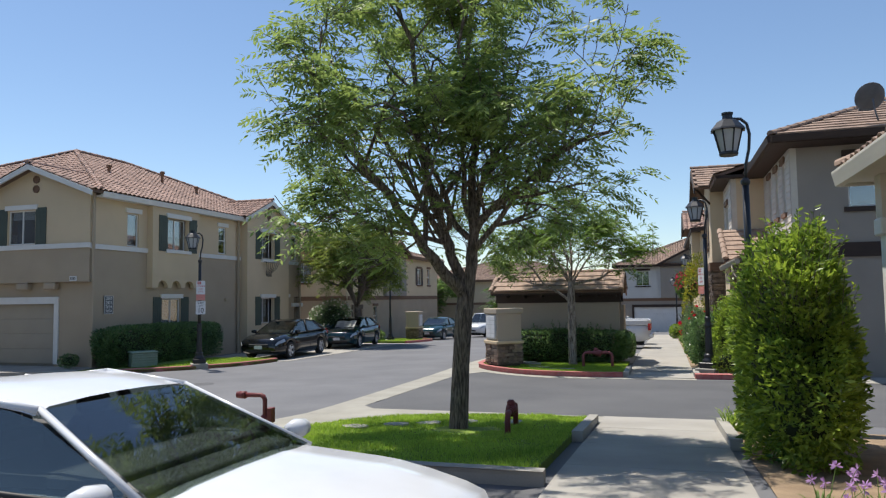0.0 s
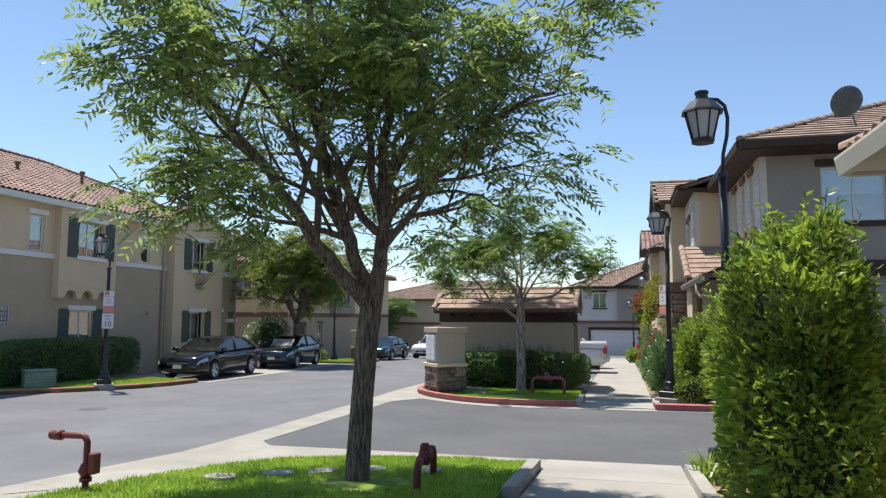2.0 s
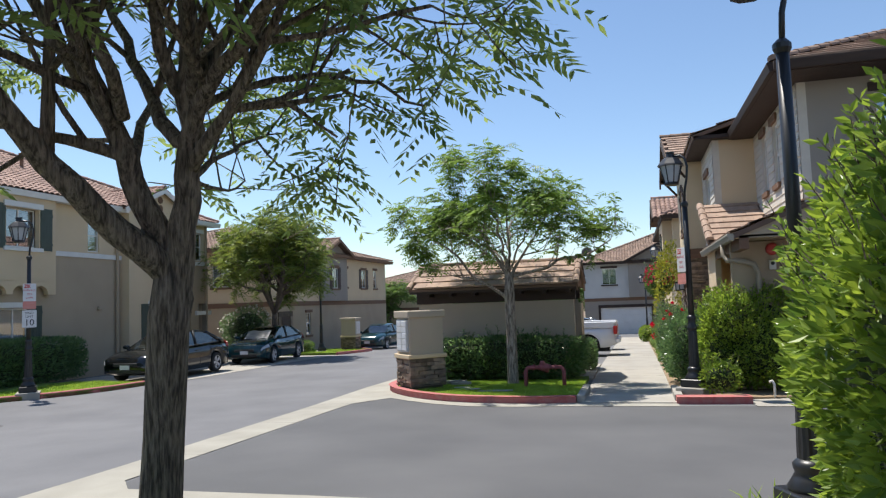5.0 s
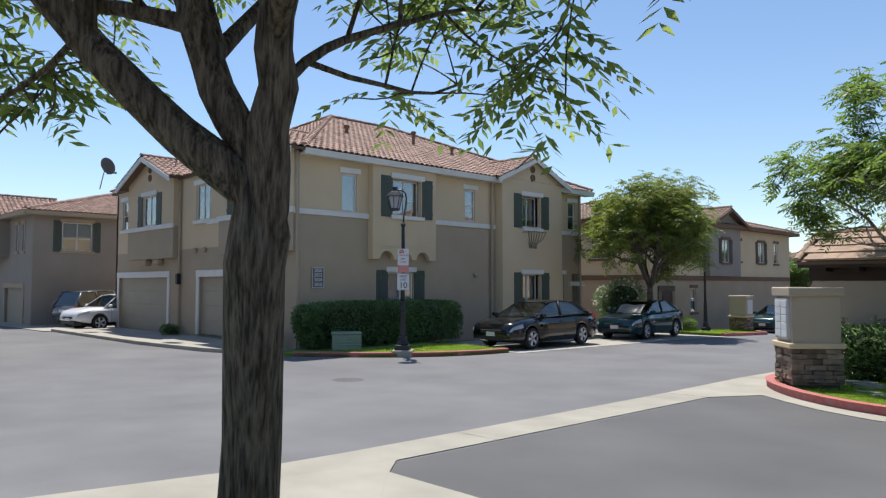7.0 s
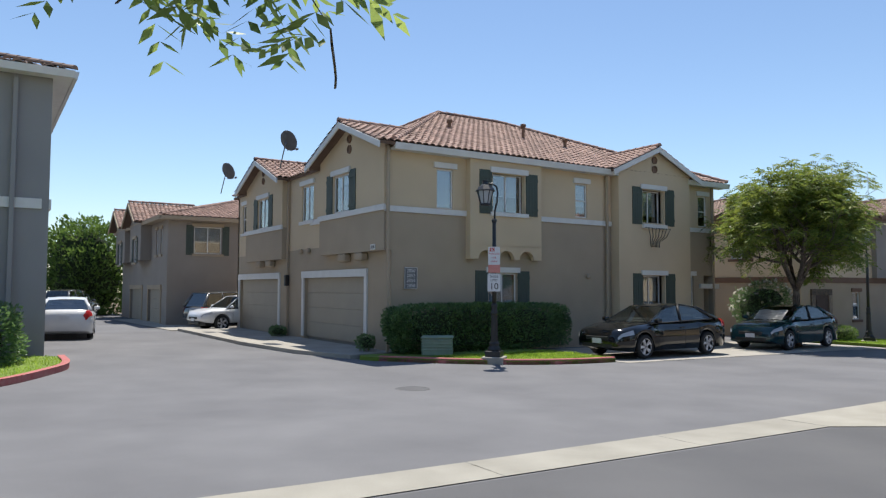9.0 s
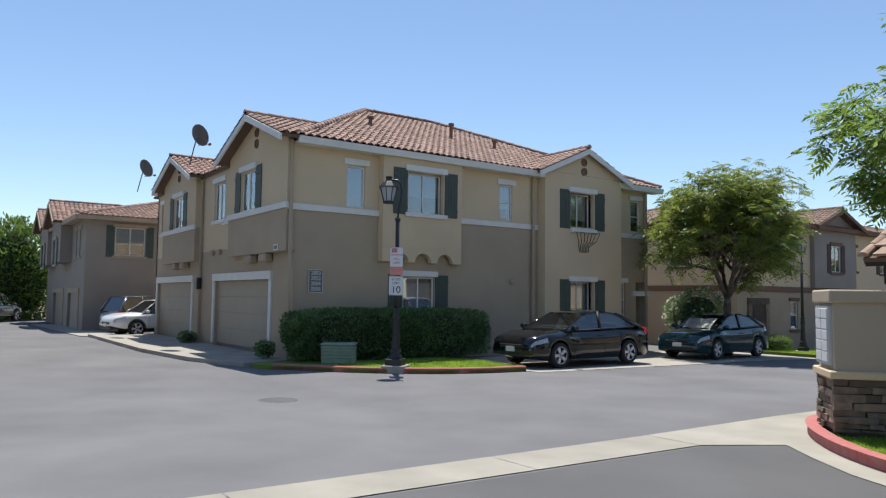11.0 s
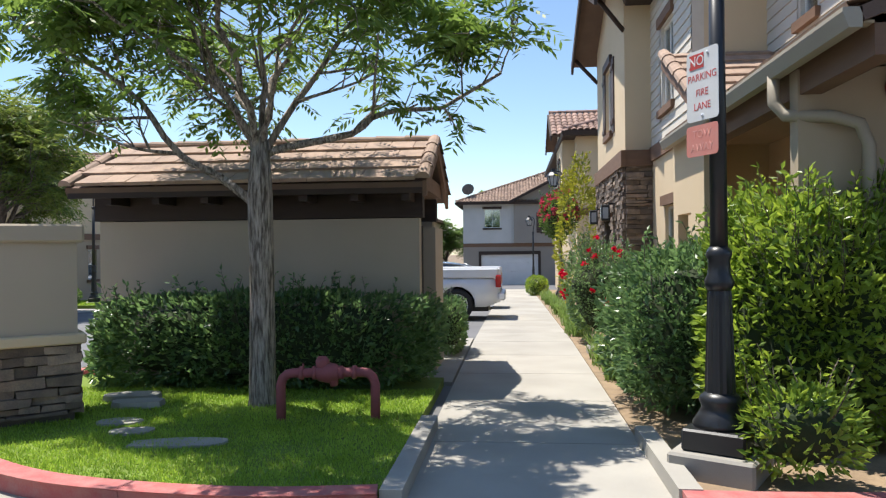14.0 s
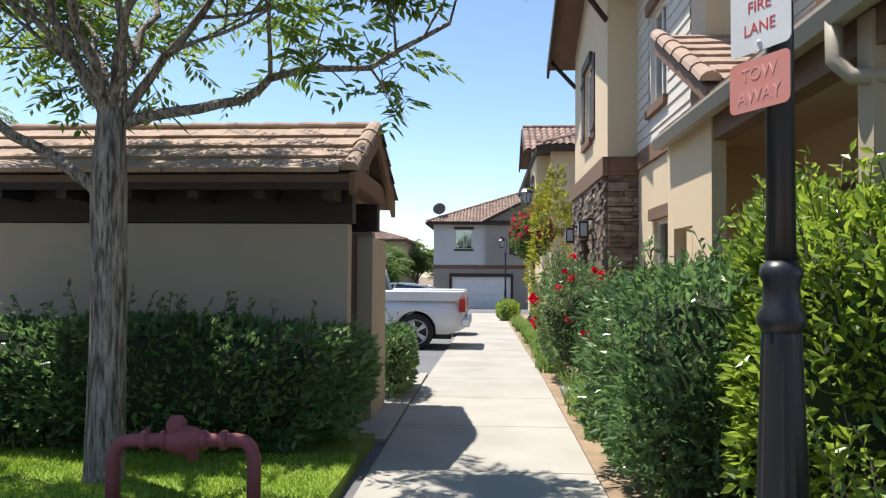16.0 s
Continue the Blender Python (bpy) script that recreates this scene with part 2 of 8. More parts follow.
M_SIGNP = mat("worn_pale_lettering", (0.72, 0.38, 0.33), (0.62, 0.26, 0.22), 0.55, 30, 60, 0.02)
M_SIGNF = mat("faded_red_sign", (0.64, 0.22, 0.18), (0.60, 0.27, 0.23), 0.55, 9, 60, 0.02)
M_INK = mat("black_ink", (0.02, 0.02, 0.02), (0.03, 0.03, 0.03), 0.6, 6, 60, 0)
M_DISH = mat("dish_grey", (0.16, 0.16, 0.165), (0.12, 0.12, 0.125), 0.6, 5, 60, 0.05)
M_LAMPG = mat("frosted_lamp_glass", (0.42, 0.44, 0.46), (0.36, 0.38, 0.4), 0.25, 5, 60, 0.03)


def paint(name, col, rough=0.22, metal=0.0):
    m = mat(name, col, tuple(v * 0.92 for v in col), rough, 3, 200, 0.01, metal=metal, spec=0.5)
    m.node_tree.nodes["Principled BSDF"].inputs["Coat Weight"].default_value = 0.35
    m.node_tree.nodes["Principled BSDF"].inputs["Coat Roughness"].default_value = 0.06
    return m


# ---- building blocks ----
def mesh_of(name, verts, faces, material, smooth=False):
    me = bpy.data.meshes.new(name)
    me.from_pydata([tuple(v) for v in verts], [], faces)
    me.materials.append(material)
    if smooth:
        me.polygons.foreach_set("use_smooth", [True] * len(me.polygons))
    me.update()
    return me


def raw(name, verts, faces, material, parent=None, label="", smooth=False):
    ob = new(name, mesh_of(name, verts, faces, material, smooth))
    if parent:
        ob.parent = parent
    if label:
        tagged(ob, label)
    return ob


def part(name, bm, material, parent=None, label="", smooth=False):
    me = bpy.data.meshes.new(name)
    bm.to_mesh(me)
    bm.free()
    me.materials.append(material)
    if smooth:
        me.polygons.foreach_set("use_smooth", [True] * len(me.polygons))
    ob = new(name, me)
    if parent:
        ob.parent = parent
    if label:
        tagged(ob, label)
    return ob


def boxes(*items, bevel=0.0):
    """One bmesh of boxes (x0, y0, z0, x1, y1, z1)."""
    bm = bmesh.new()
    for x0, y0, z0, x1, y1, z1 in items:
        add_box(bm, x0, y0, z0, x1, y1, z1)
    if bevel:
        bmesh.ops.bevel(bm, geom=list(bm.edges), offset=bevel, segments=1, affect="EDGES", clamp_overlap=True)
    return bm


def add_box(bm, x0, y0, z0, x1, y1, z1):
    v = [bm.verts.new(p) for p in ((x0, y0, z0), (x1, y0, z0), (x1, y1, z0), (x0, y1, z0), (x0, y0, z1), (x1, y0, z1), (x1, y1, z1), (x0, y1, z1))]
    for f in ((3, 2, 1, 0), (4, 5, 6, 7), (0, 1, 5, 4), (1, 2, 6, 5), (2, 3, 7, 6), (3, 0, 4, 7)):
        bm.faces.new([v[i] for i in f])


def lathe(profile, n=16, cx=0.0, cy=0.0, flutes=0, caps=True):
    """Turned shape about z from (radius, z) pairs."""
    bm = bmesh.new()
    rings = []
    for r, z in profile:
        ring = []
        for i in range(n):
            a = 2 * math.pi * i / n
            rr = r * (0.94 if flutes and i % 2 else 1.0)
            ring.append(bm.verts.new((cx + rr * math.cos(a), cy + rr * math.sin(a), z)))
        rings.append(ring)
    for a, b in zip(rings, rings[1:]):
        for i in range(n):
            bm.faces.new((a[i], a[(i + 1) % n], b[(i + 1) % n], b[i]))
    if caps:
        bm.faces.new(rings[0][::-1])
        bm.faces.new(rings[-1])
    return bm


def tube_data(pts, radii, n=8):
    """Vertices and faces of a tube along points."""
    verts, faces = [], []
    pts = [Vector(p) for p in pts]
    side = None
    for i, p in enumerate(pts):
        d = (pts[min(i + 1, len(pts) - 1)] - pts[max(i - 1, 0)]).normalized()
        if side is None:
            side = d.orthogonal().normalized()
        side = (side - d * side.dot(d)).normalized()
        up = d.cross(side)
        for k in range(n):
            a = 2 * math.pi * k / n
            verts.append(p + radii[i] * (math.cos(a) * side + math.sin(a) * up))
    for i in range(len(pts) - 1):
        for k in range(n):
            faces.append((i * n + k, i * n + (k + 1) % n, (i + 1) * n + (k + 1) % n, (i + 1) * n + k))
    faces.append(tuple(range(n))[::-1])
    faces.append(tuple(range((len(pts) - 1) * n, len(pts) * n)))
    return verts, faces


def tube(name, pts, radius, material, parent=None, n=8, label=""):
    radii = radius if isinstance(radius, (list, tuple)) else [radius] * len(pts)
    v, f = tube_data(pts, radii, n)
    return raw(name, v, f, material, parent, label, smooth=True)


def base(name, m, label, category, group="", kind=""):
    e = new(name)
    e.matrix_world = m
    e.empty_display_size = 0.2
    return tagged(e, label, category, group, kind)


GY = [-60, 0, 7, 12.5, 21, 30, 62, 130, 400]
GZ = [1.0, 0.0, -0.28, -0.62, -0.80, -0.88, -1.75, -3.3, -6.0]
WY = [-60, 0, 10, 20, 26, 38, 62, 130, 400]
WZ = [-0.3, -0.72, -0.85, -0.95, -0.97, -1.1, -1.85, -3.4, -6.1]


def G(x, y):
    """Height of the road surface."""
    z = float(np.interp(y, GY, GZ))
    w = float(np.interp(y, WY, WZ))
    z += (w - z) * min(max((-x - 6.5) / 6, 0), 1)
    bay = float(np.interp(x, [-5.9, -5.2, -3.0, -1.12], [0, 0.36, 0.36, 0])) * float(np.interp(y, [-40, -12, 6.86, 6.92], [0, 1, 1, 0]))
    return z - bay


def sheet(name, outline, lift, material, kind="structure", parent=None, label="", category="", thick=0.0, step=1.5):
    """A slab that follows the road surface inside an outline, lifted above it."""
    bm = bmesh.new()
    vs = [bm.verts.new((x, y, 0)) for x, y in outline]
    bm.faces.new(vs)
    xs = [p[0] for p in outline]
    ys = [p[1] for p in outline]
    y = math.floor(min(ys) / step) * step
    cuts = []
    while y < max(ys):
        cuts.append(((0, y, 0), (0, 1, 0)))
        y += step
    x = math.floor(min(xs) / 3) * 3
    while x < max(xs):
        cuts.append(((x, 0, 0), (1, 0, 0)))
        x += 3
    for co, no in cuts:
        bmesh.ops.bisect_plane(bm, geom=list(bm.verts) + list(bm.edges) + list(bm.faces), plane_co=co, plane_no=no)
    bmesh.ops.recalc_face_normals(bm, faces=bm.faces)
    if bm.faces and sum(f.normal.z for f in bm.faces) < 0:
        bmesh.ops.reverse_faces(bm, faces=bm.faces)
    if thick:
        r = bmesh.ops.extrude_face_region(bm, geom=list(bm.faces))
        top = {v for v in r["geom"] if isinstance(v, bmesh.types.BMVert)}
    for v in bm.verts:
        low = thick and v not in top
        v.co.z = G(v.co.x, v.co.y) + lift - (thick if low else 0)
    ob = part(name, bm, material, parent)
    return tagged(ob, label, category, "", kind)


def strip_outline(line, width):
    """Polygon of a strip of that width to the left of a polyline."""
    out = []
    for i, p in enumerate(line):
        a = Vector(line[max(i - 1, 0)])
        b = Vector(line[min(i + 1, len(line) - 1)])
        d = (b - a).normalized()
        out.append((p[0] - d.y * width, p[1] + d.x * width))
    return [tuple(p) for p in line] + out[::-1]


def smooth_line(pts, n=6):
    """Catmull-Rom through points of the plan."""
    out = []
    P = [Vector((*p, 0)) for p in pts]
    P = [2 * P[0] - P[1]] + P + [2 * P[-1] - P[-2]]
    for i in range(1, len(P) - 2):
        for k in range(n):
            t = k / n
            a, b, c, d = P[i - 1], P[i], P[i + 1], P[i + 2]
            q = 0.5 * (2 * b + (c - a) * t + (2 * a - 5 * b + 4 * c - d) * t * t + (3 * b - a - 3 * c + d) * t ** 3)
            out.append((q.x, q.y))
    out.append((P[-2].x, P[-2].y))
    return out


def kerb(line, width, material, label, height=0.15, seg=1.6):
    """A kerb of cast lengths along a line of the plan, each a part with worn top edges."""
    k = base("kerb", pose(0, 0, 0), label, "kerb", kind="structure")
    run, pieces = [line[0]], []
    acc = 0.0
    for a, b in zip(line, line[1:]):
        acc += math.dist(a, b)
        run.append(b)
        if acc >= seg:
            pieces.append(run)
            run, acc = [b], 0.0
    if len(run) > 1:
        pieces.append(run)
    for run in pieces:
        verts, faces = [], []
        for i, p in enumerate(run):
            j = line.index(p)
            d = (Vector(line[min(j + 1, len(line) - 1)]) - Vector(line[max(j - 1, 0)])).normalized()
            nx, ny = -d.y, d.x
            q = Vector(p)
            if i == 0:
                q = q + d * 0.006
            z = G(*p)
            for s, h in ((0, -0.5), (0.0, height * 0.6), (0.008, height - 0.02), (0.03, height), (width - 0.01, height), (width, height - 0.01), (width, -0.5)):
                verts.append((q.x + nx * s, q.y + ny * s, z + h))
        for i in range(len(run) - 1):
            for c in range(6):
                a = i * 7 + c
                faces.append((a, a + 7, a + 8, a + 1))
        faces.append(tuple(range(7)))
        faces.append(tuple(range(len(verts) - 7, len(verts)))[::-1])
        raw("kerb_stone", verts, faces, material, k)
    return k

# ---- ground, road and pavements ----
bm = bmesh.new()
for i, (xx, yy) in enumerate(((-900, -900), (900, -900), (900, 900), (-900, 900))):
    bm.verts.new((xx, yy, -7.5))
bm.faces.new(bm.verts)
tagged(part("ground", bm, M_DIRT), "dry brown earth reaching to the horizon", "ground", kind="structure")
sheet("road", [(-62, -25), (45, -25), (45, 100), (-62, 100)], 0.0, M_ASPH, label="grey worn asphalt street", category="road", step=1.0)
sheet("flare_apron", [(-6.1, 8.6), (-5.55, 9.4), (-5.2, 10.9), (-4.5, 11.9), (-3.2, 12.45), (-2.2, 12.6), (-1.1, 12.5), (-1.1, 13.14), (-3.4, 13.2), (-5.5, 13.2), (-5.86, 13.6)], 0.016, M_GUT, label="pale concrete flare joining the gutter", category="gutter")
sheet("lane", [(-5.8, 13.1), (30, 13.1), (30, 20.7), (-1.2, 20.7), (-3.3, 20.7), (-4.2, 21.1), (-4.88, 21.6), (-5.45, 22.05), (-5.95, 21.4)], 0.004, M_LANE, label="darker patched asphalt side lane", category="road")
sheet("parking_bay", [(-9.5, -12), (-1.12, -12), (-1.12, 6.84), (-5.4, 6.84), (-9.5, 5)], 0.004, M_LANE, label="dark asphalt parking bay", category="road")

# ribbon gutter of cast lengths between street and lane
gut = base("ribbon_gutter", pose(0, 0, 0), "pale concrete ribbon gutter flush with the asphalt", "gutter", kind="structure")


def gut_west(y):
    return -6.45 - 0.044 * max(y - 13, 0)


def gut_east(y):
    return -5.84 - 0.02 * max(y - 13, 0)


yy = -11.8
while yy < 20.9:
    y2 = min(yy + 3.0, 20.95)
    sheet("gutter_slab", [(gut_west(yy), yy + 0.012), (gut_east(yy), yy + 0.012), (gut_east(y2), y2), (gut_west(y2), y2)], 0.010, M_GUT, kind="", parent=gut)
    yy += 3.0
ISL = smooth_line([(-1.2, 21.1), (-2.0, 21.0), (-2.9, 21.06), (-3.7, 21.25), (-4.45, 21.65), (-5.1, 22.2), (-5.7, 22.95), (-6.05, 23.7), (-6.15, 24.6)]) + [(-6.18, 26.0), (-6.2, 29.0), (-6.2, 33.0), (-6.2, 38.0), (-6.2, 44.0), (-6.2, 52.0)]
sheet("gutter_apron", [(0.75, 20.6), (-1.2, 20.6), (-2.3, 20.48), (-3.3, 20.55), (-4.2, 20.98), (-4.88, 21.47), (-5.45, 21.95), (-6.0, 20.96), (-6.8, 20.96), (-6.88, 24.2), (-6.7, 30), (-6.7, 52), (-6.2, 52), (-6.18, 26), (-6.05, 23.7), (-5.7, 22.95), (-5.1, 22.2), (-4.45, 21.65), (-3.7, 21.25), (-2.9, 21.06), (-2.0, 21.0), (-1.2, 21.1), (0.75, 21.1)], 0.012, M_GUT, label="pale concrete gutter apron along the red kerb", category="gutter")
kerb([tuple(p) for p in ISL], -0.15, M_RED, "worn red-painted kerb round the lawn island")
KR = [(0.72, 21.0), (1.2, 21.0), (1.7, 21.02), (2.1, 21.05)]
kerb(KR[::-1], -0.3, M_RED, "short red-painted kerb beside the lamp post", 0.14)
sheet("drive_apron", [(2.1, 20.6), (9, 20.6), (9, 22.3), (2.1, 22.3)], 0.014, M_CONC, label="pale concrete apron before the garages", category="pavement")
for nm, x0, x1, y0, y1 in (("side_kerb", -1.2, -1.05, 21.15, 23.3), ("side_kerb", 0.7, 0.85, 21.3, 23.0), ("side_kerb", -1.27, -1.12, 10.0, 12.35), ("side_kerb", 0.72, 0.87, 9.8, 12.5)):
    ob = sheet("side_kerb", [(x0, y0), (x1, y0), (x1, y1), (x0, y1)], 0.15, M_CONC, label="pale concrete side kerb flanking the walk", category="kerb", thick=0.3)

# the walk: slabs
for name, y0, y1, lab in (("walk_south", -10.0, 13.1, "pale concrete walk with tooled joints"), ("walk_north", 21.03, 62.0, "long pale concrete walk with tooled joints")):
    wk = base(name, pose(0, 0, 0), lab, "pavement", kind="structure")
    y = y0
    while y < y1:
        y2 = min(y + 1.8, y1)
        sheet("slab", [(-1.1, y + 0.006), (0.72, y + 0.006), (0.72, y2 - 0.006), (-1.1, y2 - 0.006)], 0.03, M_CONC, kind="", parent=wk, thick=0.1, step=1.8)
        y += 1.8
sheet("walk_bed", [(-1.1, -10), (0.72, -10), (0.72, 13.08), (-1.1, 13.08)], 0.016, M_MORTAR, label="dark joint bed under the walk", category="pavement")
sheet("walk_bed", [(-1.1, 21.05), (0.72, 21.05), (0.72, 62), (-1.1, 62)], 0.016, M_MORTAR, label="dark joint bed under the walk", category="pavement")

# lawns and beds
ISL1 = smooth_line([(-1.27, 12.3), (-2.2, 12.4), (-3.2, 12.22), (-4.15, 11.7), (-4.8, 10.85), (-5.1, 9.8), (-5.32, 8.8), (-5.42, 7.05)])
sheet("lawn_1", ISL1 + [(-1.27, 7.05)], 0.10, M_SOIL, label="mown green lawn island with bare patch round the tree", category="lawn", thick=0.15)
KI1 = [(p[0], p[1]) for p in ISL1]
sheet("kerb_apron", strip_outline(KI1, -0.55), 0.012, M_GUT, label="pale concrete edge strip round the lawn", category="gutter")
kerb([(-1.15, 6.93), (-2.5, 6.93), (-4.0, 6.93), (-5.4, 6.93)], -0.12, M_CONC, "grey concrete kerb at the head of the parking bay", 0.13)
sheet("lawn_2", [(p[0] * 0.97 - 0.06, p[1] + 0.13) for p in ISL[:49]] + [(-5.95, 25.6), (-1.22, 25.6), (-1.22, 21.2)], 0.11, M_SOIL, label="mown green lawn before the shed", category="lawn", thick=0.15)
sheet("bed_east_near", [(0.87, 2), (3.2, 2), (3.2, 12.0), (0.87, 12.0)], 0.03, M_BARE, label="bare brown planting bed with dry litter", category="planting bed")
sheet("bed_east_far", [(0.72, 21.3), (5.0, 22.3), (5.0, 60), (0.72, 60)], 0.05, M_BARE, label="bare brown planting bed along the walk", category="planting bed", thick=0.1)
LC = smooth_line([(-26.0, 18.9), (-22.0, 19.3), (-19.2, 20.2), (-17.9, 21.2), (-16.8, 22.2), (-15.8, 23.6), (-15.3, 25.0), (-15.15, 26.3)])
sheet("apron_garage", [(-36, 18.9), (-26, 18.9), (-22.0, 19.3), (-19.6, 20.1), (-19.9, 21.7), (-36, 21.7)], 0.12, M_CONC, label="shaded concrete garage apron", category="pavement", thick=0.16)
sheet("lawn_3", LC[12:] + [(-19.6, 26.3), (-19.6, 20.4)], 0.11, M_SOIL, label="narrow green lawn before the corner house", category="lawn", thick=0.2)
kerb([tuple(p) for p in LC[14:]], 0.14, M_RED, "dull red-painted kerb before the corner house")
sheet("stall_pavement", [(-15.2, 26.4), (-14.75, 26.4), (-14.75, 41.5), (-19.6, 41.5), (-19.6, 26.4)], 0.012, M_CONC, label="pale concrete parking stalls", category="pavement")
sheet("lawn_4", [(-15.4, 42), (-15.2, 47), (-19.6, 49), (-19.6, 42)], 0.12, M_SOIL, label="small green lawn at the far mailbox pillar", category="lawn", thick=0.2)
kerb([(-15.2, 41.9), (-15.1, 44.5), (-15.2, 47.0), (-16.5, 49.0)], 0.14, M_RED, "dull red-painted kerb by the far pillar")
LW = smooth_line([(-14.0, 6.0), (-15.4, 9.0), (-17.1, 11.1), (-19.3, 12.35), (-20.6, 12.75), (-22.6, 12.8)])
sheet("lawn_5", LW + [(-23.3, 11.5), (-23.3, 2), (-14, 2)], 0.11, M_SOIL, label="sunlit green lawn by the grey house", category="lawn", thick=0.2)
kerb([tuple(p) for p in LW], -0.14, M_RED, "red-painted kerb by the grey house")
sheet("kerb_apron", strip_outline(LW, 0.5), 0.012, M_GUT, label="pale concrete gutter by the grey house", category="gutter")
sheet("pad_west", [(-50, 18), (-36, 18.6), (-36, 30), (-50, 30)], 0.03, M_CONC, label="pale concrete drive between the houses", category="pavement")
sheet("shed_pad", [(-5.98, 25.62), (-1.12, 25.62), (-1.12, 30.5), (-5.98, 30.5)], 0.05, M_CONC, label="concrete pad under the shed", category="pavement", thick=0.2)
# round iron cover in the street
bmc = lathe([(0.36, 0.0), (0.36, 0.012), (0.33, 0.016), (0.32, 0.010), (0.3, 0.014)], 28)
mh = part("manhole_cover", bmc, M_LANE)
mh.matrix_world = pose(-13.1, 18.4, G(-13.1, 18.4))
tagged(mh, "round iron manhole cover set in the asphalt", "manhole cover")


# ---- houses ----
def wall(name, parent, axis, pos, u0, u1, z0, z1, material, holes=(), thick=0.18, out=1, label=""):
    """A wall along an axis: its outer face lies at pos, facing out; holes (u0, z0, u1, z1) go through it."""
    us = sorted({u0, u1, *[h[0] for h in holes], *[h[2] for h in holes]})
    zs = sorted({z0, z1, *[h[1] for h in holes], *[h[3] for h in holes]})
    us = [u for u in us if u0 <= u <= u1]
    zs = [z for z in zs if z0 <= z <= z1]
    verts, index, faces = [], {}, []
    fr, bk = pos, pos - out * thick

    def at(i, j, side):
        key = (i, j, side)
        if key not in index:
            index[key] = len(verts)
            d = fr if side == 0 else bk
            verts.append((us[i], d, zs[j]) if axis == "x" else (d, us[i], zs[j]))
        return index[key]

    def solid(i, j):
        if not (0 <= i < len(us) - 1 and 0 <= j < len(zs) - 1):
            return False
        u, z = (us[i] + us[i + 1]) / 2, (zs[j] + zs[j + 1]) / 2
        return not any(q[0] <= u <= q[2] and q[1] <= z <= q[3] for q in holes)
    for i in range(len(us) - 1):
        for j in range(len(zs) - 1):
            if not solid(i, j):
                continue
            faces.append((at(i, j, 0), at(i + 1, j, 0), at(i + 1, j + 1, 0), at(i, j + 1, 0)))
            faces.append((at(i, j, 1), at(i, j + 1, 1), at(i + 1, j + 1, 1), at(i + 1, j, 1)))
            for di, dj, p, q in ((-1, 0, (i, j + 1), (i, j)), (1, 0, (i + 1, j), (i + 1, j + 1)), (0, -1, (i, j), (i + 1, j)), (0, 1, (i + 1, j + 1), (i, j + 1))):
                if not solid(i + di, j + dj):
                    faces.append((at(*p, 0), at(*p, 1), at(*q, 1), at(*q, 0)))
    if (axis == "x") == (out > 0):
        faces = [f[::-1] for f in faces]
    return raw(name, verts, faces, material, parent, label)


def slab(name, parent, axis, pos, u0, u1, z0, z1, material, deep=0.05, out=1, bevel=0.0, label=""):
    """A board on a wall face, standing out by deep."""
    a, b = sorted((pos - out * 0.01, pos + out * deep))
    it = (u0, a, z0, u1, b, z1) if axis == "x" else (a, u0, z0, b, u1, z1)
    return part(name, boxes(it, bevel=bevel), material, parent, label)


